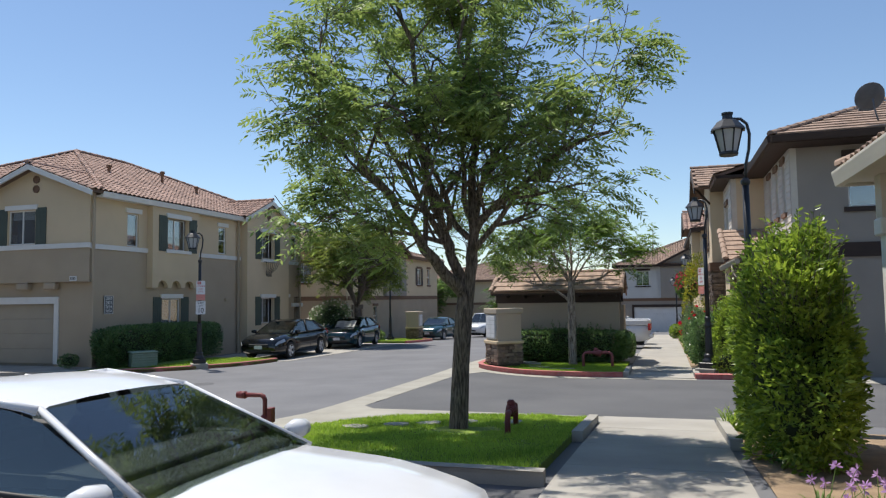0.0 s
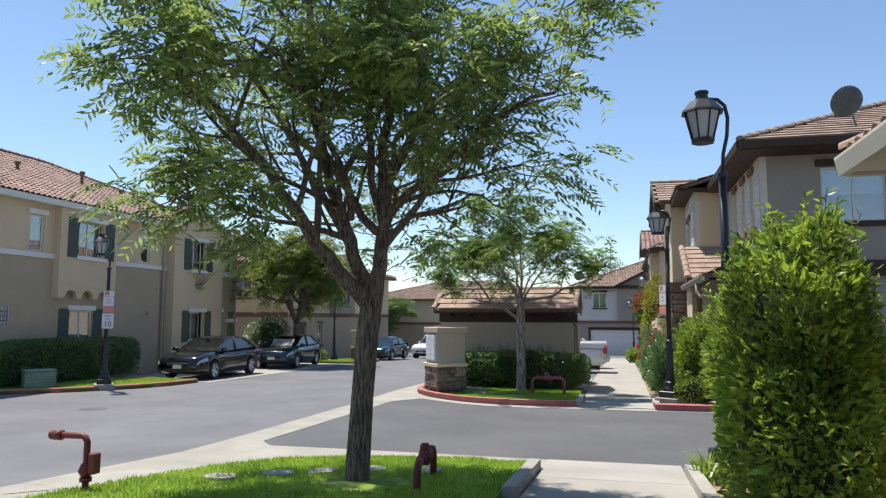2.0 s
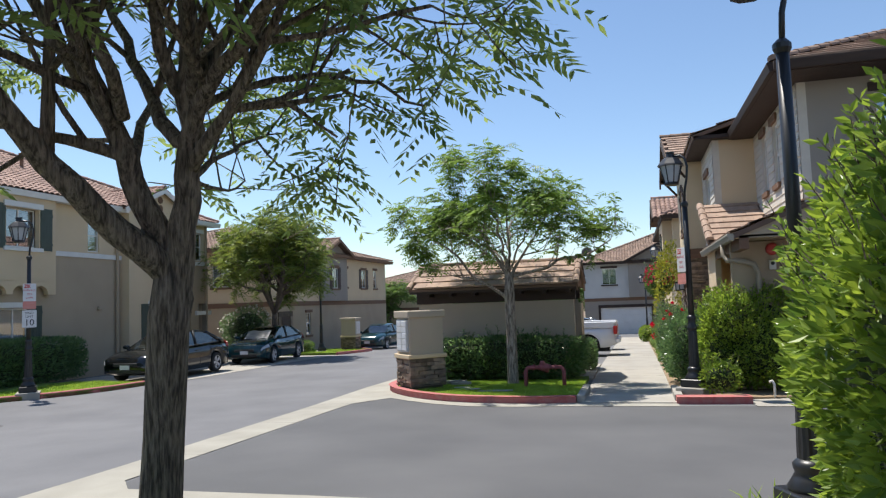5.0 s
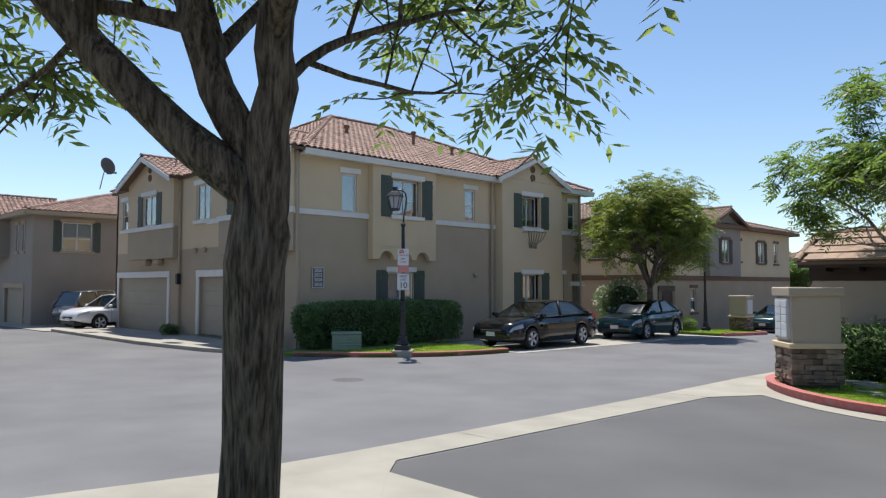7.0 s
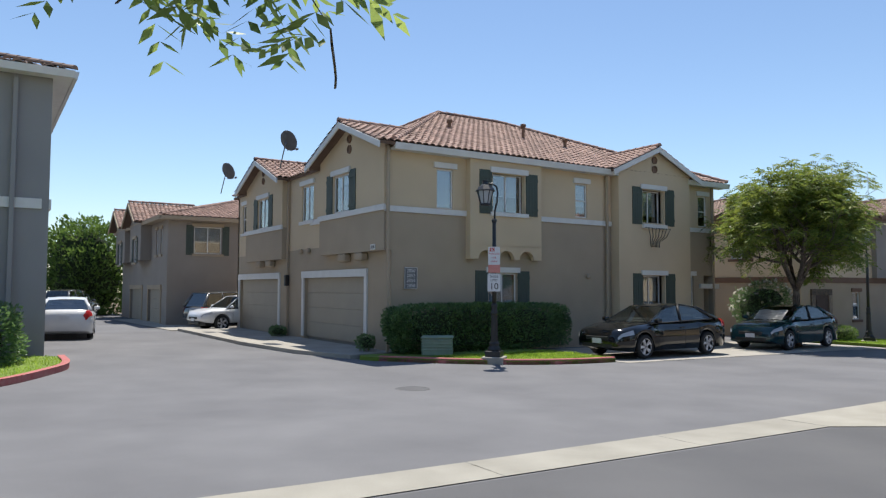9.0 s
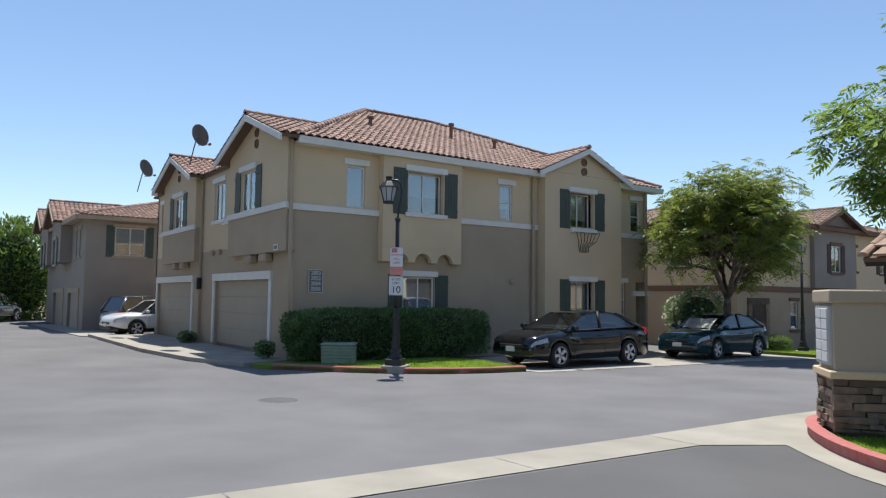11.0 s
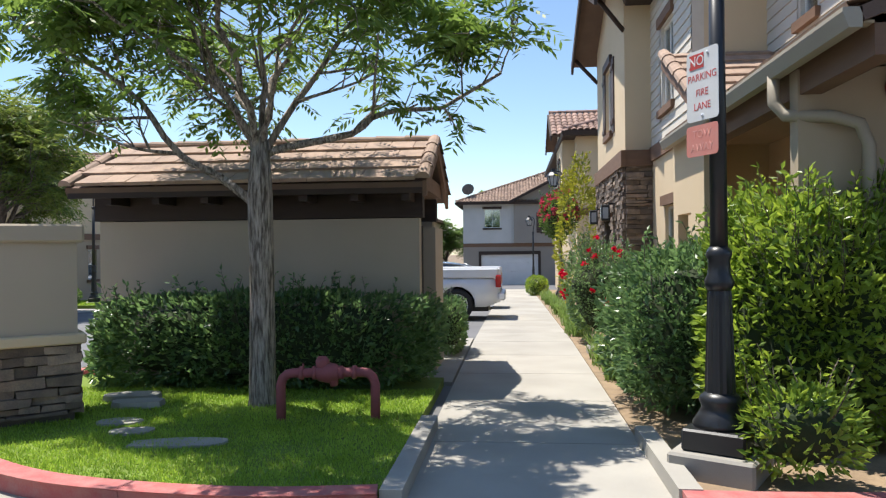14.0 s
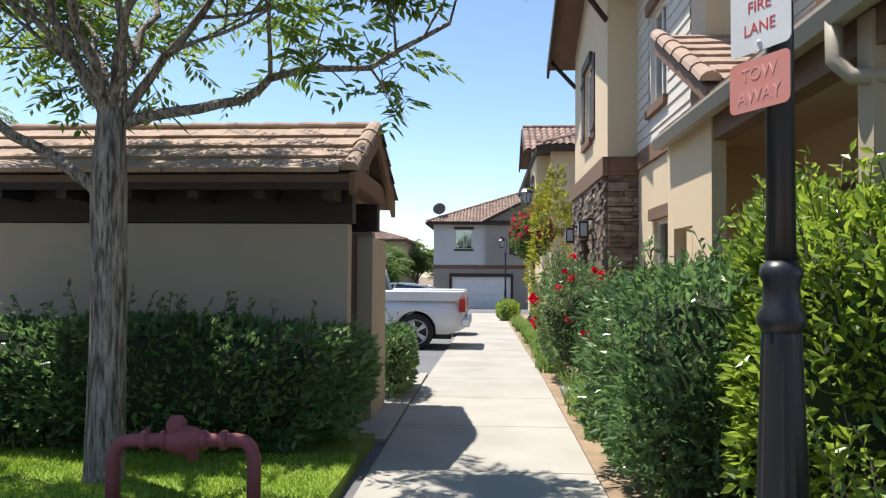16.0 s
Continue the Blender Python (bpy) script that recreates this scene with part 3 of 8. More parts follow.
def window(parent, axis, pos, u0, u1, z0, z1, out=1, blind=0.5, mull=1, shutters=None, head=None, sill=None, dark=False, rail=False, trim=M_WHITE, inset=0.06, hw=0.0):
    """A window in a hole of the wall: frame bars, panes, blind behind, with shutters, head and sill boards if asked."""
    w = base("window", pose(0, 0, 0), "", "")
    w.parent = parent
    f = pos - out * inset
    g = pos - out * (inset + 0.05)
    a, b = sorted((f, g))
    t = 0.045

    def put(bm, ua, za, ub, zb, p, q):
        p, q = sorted((p, q))
        add_box(bm, *((ua, p, za, ub, q, zb) if axis == "x" else (p, ua, za, q, ub, zb)))
    bm = bmesh.new()
    put(bm, u0, z0, u0 + t, z1, a, b)
    put(bm, u1 - t, z0, u1, z1, a, b)
    put(bm, u0 + t, z0, u1 - t, z0 + t, a, b)
    put(bm, u0 + t, z1 - t, u1 - t, z1, a, b)
    for k in range(mull):
        um = u0 + (u1 - u0) * (k + 1) / (mull + 1)
        put(bm, um - t / 2, z0 + t, um + t / 2, z1 - t, a, b)
    if rail:
        zm = (z0 + z1) / 2
        put(bm, u0 + t, zm - t / 2, u1 - t, zm + t / 2, a + 0.004, b - 0.004)
    part("window_frame", bm, M_WHITE if trim is M_WHITE else trim, w)
    mid = (f + g) / 2
    n = mull + 1
    for k in range(n):
        bm = bmesh.new()
        ua = u0 + (u1 - u0) * k / n + t * 0.5
        ub = u0 + (u1 - u0) * (k + 1) / n - t * 0.5
        put(bm, ua, z0 + t * 0.6, ub, z1 - t * 0.6, mid - 0.004, mid + 0.004)
        ob = part("pane", bm, M_GLASS, w)
        ob.visible_shadow = False
    back = pos - out * (inset + 0.14)
    if blind > 0:
        bm = bmesh.new()
        zz = z1 - t
        while zz > z1 - (z1 - z0) * blind + 0.05:
            put(bm, u0 + 0.03, zz - 0.045, u1 - 0.03, zz, back, back - out * 0.012)
            zz -= 0.05
        part("blind", bm, M_BLIND, w)
    bm = bmesh.new()
    put(bm, u0 - 0.3, z0 - 0.3, u1 + 0.3, z1 + 0.3, back - out * 0.5, back - out * 0.53)
    part("room_back", bm, M_INTER, w)
    if shutters:
        sw = 0.42 * (u1 - u0) if hw == 0 else hw
        for ua, ub in ((u0 - sw - 0.04, u0 - 0.04), (u1 + 0.04, u1 + sw + 0.04)):
            bm = bmesh.new()
            nb = 4
            for k in range(nb):
                put(bm, ua + (ub - ua) * k / nb + 0.004, z0 - 0.08, ua + (ub - ua) * (k + 1) / nb - 0.004, z1 + 0.08, pos - out * 0.005, pos + out * 0.03)
            for zc in (z0 + 0.15, z1 - 0.15):
                put(bm, ua, zc - 0.05, ub, zc + 0.05, pos, pos + out * 0.05)
            part("shutter", bm, shutters, w)
    if head:
        bm = bmesh.new()
        put(bm, u0 - 0.12, z1 + 0.02, u1 + 0.12, z1 + 0.2, pos - out * 0.005, pos + out * 0.07)
        part("window_head", bm, head, w)
    if sill:
        bm = bmesh.new()
        put(bm, u0 - 0.12, z0 - 0.14, u1 + 0.12, z0 - 0.01, pos - out * 0.005, pos + out * 0.08)
        part("window_sill", bm, sill, w)
    return w


def tile_field(name, parent, corner, along, up, poly, material, tw=0.30, tl=0.38, barrel=True, each=False, label=""):
    """Roof tiles on a plane. corner: origin; along: eave direction; up: up-slope direction (unit); poly: outline in (a, b) of the plane."""
    along, up, corner = Vector(along).normalized(), Vector(up).normalized(), Vector(corner)
    nor = along.cross(up).normalized()
    if nor.z < 0:
        nor = -nor
    # slab under the tiles
    top = [corner + along * a + up * b for a, b in poly]
    n = len(top)
    vs = top + [p - nor * 0.1 for p in top]
    fs = [tuple(range(n)), tuple(range(2 * n - 1, n - 1, -1))] + [(i, n + i, n + (i + 1) % n, (i + 1) % n) for i in range(n)]
    raw("roof_deck", vs, fs, M_UNDER, parent)

    def inside(a, b):
        c = False
        for i in range(n):
            (xa, ya), (xb, yb) = poly[i], poly[i - 1]
            if (ya > b) != (yb > b) and a < (xb - xa) * (b - ya) / (yb - ya) + xa:
                c = not c
        return c
    amin, amax = min(p[0] for p in poly), max(p[0] for p in poly)
    bmax = max(p[1] for p in poly)
    rng = random.Random(int(abs(corner.x * 100 + corner.y * 37)) + 5)
    verts, faces = [], []
    if barrel:
        prof = [(-0.5, 0.0), (-0.28, 0.062), (0.0, 0.083), (0.28, 0.062), (0.5, 0.0)]
    else:
        prof = [(-0.496, 0.036), (-0.485, 0.042), (0.485, 0.042), (0.496, 0.036)]
    b = 0.0
    row = 0
    while b < bmax - 0.06:
        a = amin + (tw / 2 if row % 2 or barrel else tw)
        while a < amax:
            if inside(a, min(b + tl * 0.5, bmax - 0.02)):
                j = rng.uniform(-0.006, 0.006)
                i0 = 0 if each else len(verts)
                vv = []
                for q, (bb, hh) in enumerate(((b - 0.03, 0.035), (min(b + tl + 0.03, bmax + 0.03), 0.0))):
                    for u, h in prof:
                        wgt = 1.0 if q == 0 else (0.88 if barrel else 0.995)
                        vv.append(corner + along * (a + u * tw * wgt) + up * (bb + j) + nor * (h * (tw / 0.30 if barrel else 1) + hh + (0.0 if barrel else rng.uniform(0, 0.006))))
                k = len(prof)
                for u, h in prof:
                    vv.append(corner + along * (a + u * tw) + up * (b - 0.03 + j) + nor * ((h * tw / 0.30 - 0.018 if barrel else 0.0) + 0.035))
                ff = [(i0 + q, i0 + q + 1, i0 + k + q + 1, i0 + k + q) for q in range(k - 1)]
                ff += [(i0 + q, i0 + 2 * k + q, i0 + 2 * k + q + 1, i0 + q + 1) for q in range(k - 1)]
                if each:
                    raw("roof_tile", vv, ff, material, parent)
                else:
                    verts += vv
                    faces += ff
            a += tw
        b += tl
        row += 1
    if not each:
        ob = raw("tiles", verts, faces, material, parent, label)
        tagged(ob, kind="stuff")


def ridge_tiles(parent, p, q, material, r=0.11):
    p, q = Vector(p), Vector(q)
    d = (q - p)
    n = max(int(d.length / 0.38), 1)
    d.normalize()
    s = d.cross(Vector((0, 0, 1))).normalized()
    u = s.cross(d)
    verts, faces = [], []
    for i in range(n):
        i0 = len(verts)
        for k, (t, rr) in enumerate(((i / n, r * 1.1), ((i + 1.08) / n, r * 0.9))):
            c = p + (q - p) * min(t, 1)
            for m in range(7):
                a = math.pi * m / 6
                verts.append(c + s * math.cos(a) * rr + u * (math.sin(a) * rr * 0.9 - 0.01))
        for m in range(6):
            faces.append((i0 + m, i0 + m + 1, i0 + 7 + m + 1, i0 + 7 + m))
        faces.append(tuple(i0 + m for m in range(7)))
    tagged(raw("ridge_cap", verts, faces, material, parent), kind="stuff")


def roof_plane(parent, a, b, c, d, material, barrel=True, tw=0.25, each=False):
    """Tiles on the plane with eave a to b and top d to c (d above a); c may equal d for a triangle."""
    a, b, c, d = (Vector(p) for p in (a, b, c, d))
    al = (b - a).normalized()
    h = (d - a) - al * (d - a).dot(al)
    up = h.normalized()
    poly = [((p - a).dot(al), (p - a).dot(up)) for p in (a, b, c, d)]
    if (c - d).length < 0.01:
        poly = poly[:3]
    tile_field("tiles", parent, a, al, up, poly, material, tw=tw, barrel=barrel, each=each)


def gutter_board(parent, p, q, material, size=0.13, name="fascia"):
    """A fascia with gutter along an eave from p to q."""
    p, q = Vector(p), Vector(q)
    d = (q - p).normalized()
    s = d.cross(Vector((0, 0, 1))).normalized()
    prof = [(-0.02, -size), (0.07, -size), (0.11, -0.03), (0.11, 0.0), (-0.02, 0.0)]
    verts = [e + s * x + Vector((0, 0, z)) for e in (p, q) for x, z in prof]
    n = len(prof)
    faces = [(i, (i + 1) % n, n + (i + 1) % n, n + i) for i in range(n)] + [tuple(range(n))[::-1], tuple(range(n, 2 * n))]
    return raw(name, verts, faces, material, parent)


def downspout(parent, x, y, z0, z1, material, r=0.045):
    part("downspout", boxes((x - r, y - r, z0, x + r, y + r, z1), bevel=0.01), material, parent)


def gable_end(parent, axis, pos, u0, u1, z0, zt, material, out=1, thick=0.18):
    """Triangular wall above z0."""
    um = (u0 + u1) / 2
    pts = [(u0, z0), (u1, z0), (um, zt)]
    f, g = pos, pos - out * thick
    v = [((u, p, z) if axis == "x" else (p, u, z)) for p in (f, g) for u, z in pts]
    raw("gable", v, [(0, 1, 2), (5, 4, 3), (0, 3, 4, 1), (1, 4, 5, 2), (2, 5, 3, 0)], material, parent)


def rake(parent, p, q, out, material, w=0.2, t=0.06):
    """A sloping barge board from p to q, standing out."""
    p, q, o = Vector(p), Vector(q), Vector(out) * t
    dn = Vector((0, 0, -w))
    v = [p, q, q + dn, p + dn, p + o, q + o, q + dn + o, p + dn + o]
    raw("barge_board", v, [(3, 2, 1, 0), (4, 5, 6, 7), (0, 1, 5, 4), (1, 2, 6, 5), (2, 3, 7, 6), (3, 0, 4, 7)], material, parent)


def garage_door(parent, axis, pos, u0, u1, z0, z1, material, out=1, trim=M_WHITE, rows=4):
    d = base("garage_door", pose(0, 0, 0), "", "")
    d.parent = parent
    for k in range(rows):
        a = z0 + (z1 - z0) * k / rows
        b = z0 + (z1 - z0) * (k + 1) / rows - 0.004
        p, q = sorted((pos - out * 0.16, pos - out * 0.11))
        it = (u0, p, a, u1, q, b) if axis == "x" else (p, u0, a, q, u1, b)
        part("panel", boxes(it, bevel=0.006), material, d)
    for ua, ub, za, zb in ((u0 - 0.2, u0, z0, z1), (u1, u1 + 0.2, z0, z1), (u0 - 0.2, u1 + 0.2, z1, z1 + 0.26)):
        slab("door_trim", d, axis, pos, ua, ub, za, zb, trim, 0.05 if zb <= z1 else 0.07, out)
    return d


# corner house with terracotta roof
def corner_house():
    h = base("corner_house", pose(0, 0, 0), "two-storey tan and taupe stucco corner house with terracotta roof", "house")
    X, Z0, ZB, ZE = -20.1, -1.15, 3.53, 5.5
    Y0, Y1, XW = 21.7, 37.45, -36.0
    lowE = [(25.45, 0.35, 26.65, 1.64), (32.55, 0.35, 33.8, 1.64), (35.55, 0.33, 36.05, 1.66)]
    wall("wall", h, "y", X, Y0, 31.25, Z0, ZB, M_TAUPE, [lowE[0]], label="taupe stucco lower wall")
    wall("wall", h, "y", X, 35.35, Y1, Z0, ZB, M_TAUPE, [lowE[2], (36.7, -1.0, 37.25, 1.7)])
    upE = [(23.36, 3.72, 24.0, 5.02), (29.43, 3.76, 30.03, 5.02), (36.4, 3.76, 36.97, 5.05)]
    wall("wall", h, "y", X, Y0, 24.5, ZB, ZE + 0.2, M_TAN, [upE[0]], label="tan stucco upper wall")
    wall("wall", h, "y", X, 27.55, 31.25, ZB, ZE + 0.2, M_TAN, [upE[1]])
    wall("wall", h, "y", X, 35.35, Y1, ZB, ZE + 0.2, M_TAN, [upE[2]])
    # bay over the hedge, with scalloped foot
    bx = X + 0.28
    wall("bay_wall", h, "y", bx, 24.5, 27.55, 2.55, ZE + 0.1, M_TAN, [(25.42, 3.7, 26.8, 5.02)])
    for y in (24.5, 27.37):
        part("bay_cheek", boxes((X - 0.01, y, 2.1, bx - 0.18, y + 0.18, ZE + 0.1)), M_TAN, h)
    part("bay_floor", boxes((X, 24.68, 2.6, bx - 0.1, 27.37, 2.75)), M_TAN, h)
    sc = [(24.5, 2.1)]
    for k in range(3):
        c = 25.13 + 0.87 * k
        sc += [(c - 0.3 + 0.0, 2.1)] + [(c + 0.02 - 0.32 * math.cos(math.pi * i / 8), 2.1 + 0.3 * math.sin(math.pi * i / 8)) for i in range(9)] + [(c + 0.36, 2.1)]
    sc += [(27.55, 2.1)]
    ss = []
    for p in sc:
        if not ss or p[0] > ss[-1][0] + 1e-4:
            ss.append(p)
    n = len(ss)
    v = [(x, y, z) for x in (bx, bx - 0.18) for y, z in ss] + [(x, y, 2.56) for x in (bx, bx - 0.18) for y, z in ss]
    f = []
    for i in range(n - 1):
        f += [(i, i + 1, 2 * n + i + 1, 2 * n + i), (n + i + 1, n + i, 3 * n + i, 3 * n + i + 1), (i + 1, i, n + i, n + i + 1)]
    f += [(0, 2 * n, 3 * n, n), (n - 1, 2 * n - 1, 4 * n - 1, 3 * n - 1)]
    raw("bay_apron", v, f, M_TAN, h, "scalloped tan bay foot")
    window(h, "y", X, *[lowE[0][i] for i in (0, 2, 1, 3)], shutters=M_SHUT, head=M_WHITE, blind=0.95, hw=0.52)
    window(h, "y", bx, 25.42, 26.8, 3.7, 5.02, shutters=M_SHUT, head=M_WHITE, sill=M_WHITE, blind=0.6, hw=0.52, inset=0.22)
    window(h, "y", X, 23.36, 24.0, 3.72, 5.02, mull=0, head=M_WHITE, blind=0.97)
    window(h, "y", X, 29.43, 30.03, 3.76, 5.02, mull=0, rail=True, head=M_WHITE, blind=0.7)
    for ya, yb, z, zz in ((35.55, 36.05, 0.33, 1.66), (36.4, 36.97, 3.76, 5.05)):
        window(h, "y", X, ya, yb, z, zz, mull=0, rail=True, head=M_WHITE, blind=0.7)
    # projecting gable
    gx = X + 0.42
    wall("gable_wall", h, "y", gx, 31.25, 35.35, Z0, ZE + 0.3, M_TAN, [(32.55, 0.35, 33.8, 1.64), (32.55, 3.7, 33.8, 5.0)], label="tan stucco gabled front")
    for y in (31.25, 35.17):
        part("gable_cheek", boxes((X - 0.2, y, Z0, gx - 0.18, y + 0.18, ZE + 0.3)), M_TAN, h)
    gable_end(h, "y", gx, 31.25, 35.35, ZE + 0.3, 6.6, M_TAN)
    window(h, "y", gx, 32.55, 33.8, 0.35, 1.64, shutters=M_SHUT, head=M_WHITE, blind=0.8, hw=0.53, inset=0.3)
    window(h, "y", gx, 32.55, 33.8, 3.7, 5.0, shutters=M_SHUT, head=M_WHITE, blind=0.8, hw=0.53, inset=0.3)
    slab("window_sill", h, "y", gx, 32.5, 33.85, 3.48, 3.64, M_WHITE, 0.12)
    for z in (5.84, 6.2):
        bm = lathe([(0.15, 0), (0.15, 0.05), (0.11, 0.05), (0.11, 0.02), (0.01, 0.02)], 16)
        o = part("gable_vent", bm, M_BROWN, h)
        o.matrix_local = pose(gx - 0.01, 33.25, z, 0, 90, 0)
    # iron flower basket
    for k in range(7):
        y = 32.6 + 0.19 * k
        tube("basket_bar", [(gx, y, 3.5), (gx + 0.3, 33.18 + (y - 33.18) * 1.1, 3.48), (gx + 0.24, 33.18 + (y - 33.18) * 0.8, 3.15), (gx + 0.05, 33.18 + (y - 33.18) * 0.45, 2.95), (gx + 0.08, 33.18 + (y - 33.18) * 0.4, 2.75)], 0.014, M_BLACK, h, 5)
    # bands
    for y0, y1 in ((21.45, 24.5), (27.55, 31.25), (35.35, Y1 + 0.1)):
        slab("band", h, "y", X, y0, y1, ZB - 0.02, ZB + 0.16, M_WHITE, 0.06)
    slab("band", h, "y", X, 36.4, Y1 + 0.15, 1.15, 1.35, M_WHITE, 0.1)
    # south side with garages
    gA, gB = (-27.2, -21.9), (-35.5, -30.1)
    wall("wall", h, "x", Y0, XW, X - 0.18, Z0, ZB - 0.9, M_TAUPE, [(gA[0], Z0, gA[1], 1.5), (gB[0], Z0, gB[1], 1.5)], out=-1)
    garage_door(h, "x", Y0, gA[0], gA[1], -0.75, 1.5, M_GARAGE, -1)
    garage_door(h, "x", Y0, gB[0], gB[1], -0.85, 1.5, M_GARAGE, -1)
    wall("wall", h, "x", Y0, -29.1, -25.15, ZB - 0.9, ZE + 0.2, M_TAN, [(-27.6, 3.75, -26.4, 5.15)], out=-1)
    window(h, "x", Y0, -27.6, -26.4, 3.75, 5.15, -1, 0.2, 1, None, M_WHITE, M_WHITE)
    slab("band", h, "x", Y0, -26.6, -25.15, ZB, ZB + 0.2, M_WHITE, 0.06, -1)
    wall("wall", h, "x", Y0, XW, -33.9, ZB - 0.9, ZE + 0.2, M_TAN, [(-35.3, 3.75, -34.6, 5.1)], out=-1)
    window(h, "x", Y0, -35.3, -34.6, 3.75, 5.1, -1, 0.3, 0, None, M_WHITE, M_WHITE, rail=True)
    for u0, u1, wins in ((-25.15, X, (-23.95, -22.65)), (-33.9, -29.1, (-32.2, -30.8))):
        y = Y0 - 0.27
        wall("oriel_wall", h, "x", y, u0, u1, ZB + 0.1, ZE + 0.3, M_TAN, [(wins[0], 3.75, wins[1], 5.05)], out=-1)
        wall("oriel_base", h, "x", y, u0, u1, 2.3, ZB + 0.1, M_TAUPE, [], out=-1)
        for u in (u0, u1 - 0.18):
            part("oriel_cheek", boxes((u, y + 0.18, 2.3, u + 0.18, Y0, ZB + 0.1)), M_TAUPE, h)
            part("oriel_cheek", boxes((u, y + 0.18, ZB + 0.1, u + 0.18, Y0, ZE + 0.3)), M_TAN, h)
        part("oriel_floor", boxes((u0 + 0.18, y + 0.18, 2.35, u1 - 0.18, Y0 + 0.01, 2.5)), M_TAUPE, h)
        window(h, "x", y, wins[0], wins[1], 3.75, 5.05, -1, 0.3, 1, M_SHUT, M_WHITE, None, hw=0.5)
        slab("band", h, "x", y, u0 - 0.06, u1 + 0.06, ZB + 0.02, ZB + 0.2, M_WHITE, 0.06, -1)
        um = (u0 + u1) / 2
        gable_end(h, "x", y, u0, u1, ZE + 0.3, 6.62, M_TAN, -1)
        for z in (5.84, 6.2):
            o = part("gable_vent", lathe([(0.15, 0), (0.15, 0.05), (0.11, 0.05), (0.11, 0.02), (0.01, 0.02)], 16), M_BROWN, h)
            o.matrix_local = pose(um, y + 0.01, z, 90, 0, 0)
        for k in (-0.9, 0.4):
            part("corbel", boxes((um + k, y - 0.02, 2.02, um + k + 0.55, Y0, 2.3), bevel=0.05), M_TAUPE, h)
        # gable roof over the oriel
        e, zt, zr = 0.45, 5.62, 6.75
        for s in (-1, 1):
            ue = u0 - e if s < 0 else u1 + e
            pa, pb = ((um, y - 0.42, zr), (um, Y0 + 6, zr))
            ea, eb = ((ue, y - 0.42, zt), (ue, Y0 + 6, zt))
            if s < 0:
                roof_plane(h, eb, ea, pa, pb, M_TILE)
            else:
                roof_plane(h, ea, eb, pb, pa, M_TILE)
            rake(h, (ue, y - 0.39, zt - 0.02), (um, y - 0.39, zr - 0.02), (0, -1, 0), M_WHITE)
        ridge_tiles(h, (um, y - 0.45, zr + 0.05), (um, Y0 + 6, zr + 0.05), M_TILE)
    # closing walls
    wall("wall", h, "y", XW, Y0, Y1, Z0, ZE, M_TAN, [], out=-1)
    wall("wall", h, "x", Y1, XW + 0.18, X - 0.18, Z0, ZE, M_TAN, [])
    # main hip roof
    ex, ew, es, en, ze, zr = X + 0.36, XW - 0.5, Y0 - 0.12, Y1 + 0.5, 5.62, 8.72
    rx, ra, rb = -26.8, 27.6, 31.0
    A, B, C, D = (ex, es, ze), (ex, en, ze), (ew, en, ze), (ew, es, ze)
    P, Q = (rx, ra, zr), (rx, rb, zr)
    roof_plane(h, A, B, Q, P, M_TILE, tw=0.25)
    roof_plane(h, B, C, Q, Q, M_TILE)
    roof_plane(h, C, D, P, Q, M_TILE)
    roof_plane(h, D, A, P, P, M_TILE)
    for p, q in ((A, P), (B, Q), (D, P), (C, Q), (P, Q)):
        ridge_tiles(h, Vector(p) + Vector((0, 0, 0.09)), Vector(q) + Vector((0, 0, 0.09)), M_TILE)
    gutter_board(h, (ex, es, ze), (ex, 31.25, ze), M_WHITE, 0.2)
    gutter_board(h, (ex, 35.3, ze), (ex, en, ze), M_WHITE, 0.2)
    part("soffit", boxes((X - 0.1, es, ze - 0.18, ex, en, ze - 0.13)), M_WHITE, h)
    # east gable roof
    gy0, gy1, gm, gz = 30.8, 35.8, 33.3, 6.72
    for s in (-1, 1):
        ye = gy0 if s < 0 else gy1
        pa, pb = (gx + 0.22, gm, gz), (gx - 5, gm, gz)
        ea, eb = (gx + 0.22, ye, ze), (gx - 5, ye, ze)
        if s < 0:
            roof_plane(h, eb, ea, pa, pb, M_TILE)
        else:
            roof_plane(h, ea, eb, pb, pa, M_TILE)
        rake(h, (gx + 0.19, ye, ze - 0.02), (gx + 0.19, gm, gz - 0.02), (1, 0, 0), M_WHITE)
    ridge_tiles(h, (gx + 0.25, gm, gz + 0.05), (gx - 4.5, gm, gz + 0.05), M_TILE)
    for y in (21.52, 30.95, 37.2):
        downspout(h, X + 0.1, y, Z0, ZE + 0.05, M_TAUPE)
    downspout(h, -28.9, Y0 - 0.08, Z0, ZE, M_TAUPE)
    for y, x, k in ((29.8, -23.6, 0.55), (31.3, -22.7, 0.35), (26.0, -23.4, 0.3)):
        zz = 5.6 + (X + 0.36 - x) * (3.1 / 7.06)
        part("vent_pipe", lathe([(0.07, zz - 0.2), (0.07, zz + k), (0.12, zz + k), (0.12, zz + k + 0.1), (0.03, zz + k + 0.14)], 10, x, y), M_BROWN, h)
    o = part("wall_lantern", boxes((-28.9 - 0.09, Y0 - 0.2, 1.2, -28.9 + 0.09, Y0 - 0.02, 1.65), bevel=0.02), M_BLACK, h)
    # vent hoods on the stucco
    for vy in (30.0,):
        part("vent_hood", boxes((X, vy - 0.1, 1.5, X + 0.12, vy + 0.1, 1.68), bevel=0.04), M_TAUPE, h)
    for vx in (-27.5, -26.7):
        part("vent_hood", boxes((vx - 0.12, Y0 - 0.14, 2.45, vx + 0.12, Y0, 2.65), bevel=0.04), M_TAUPE, h)
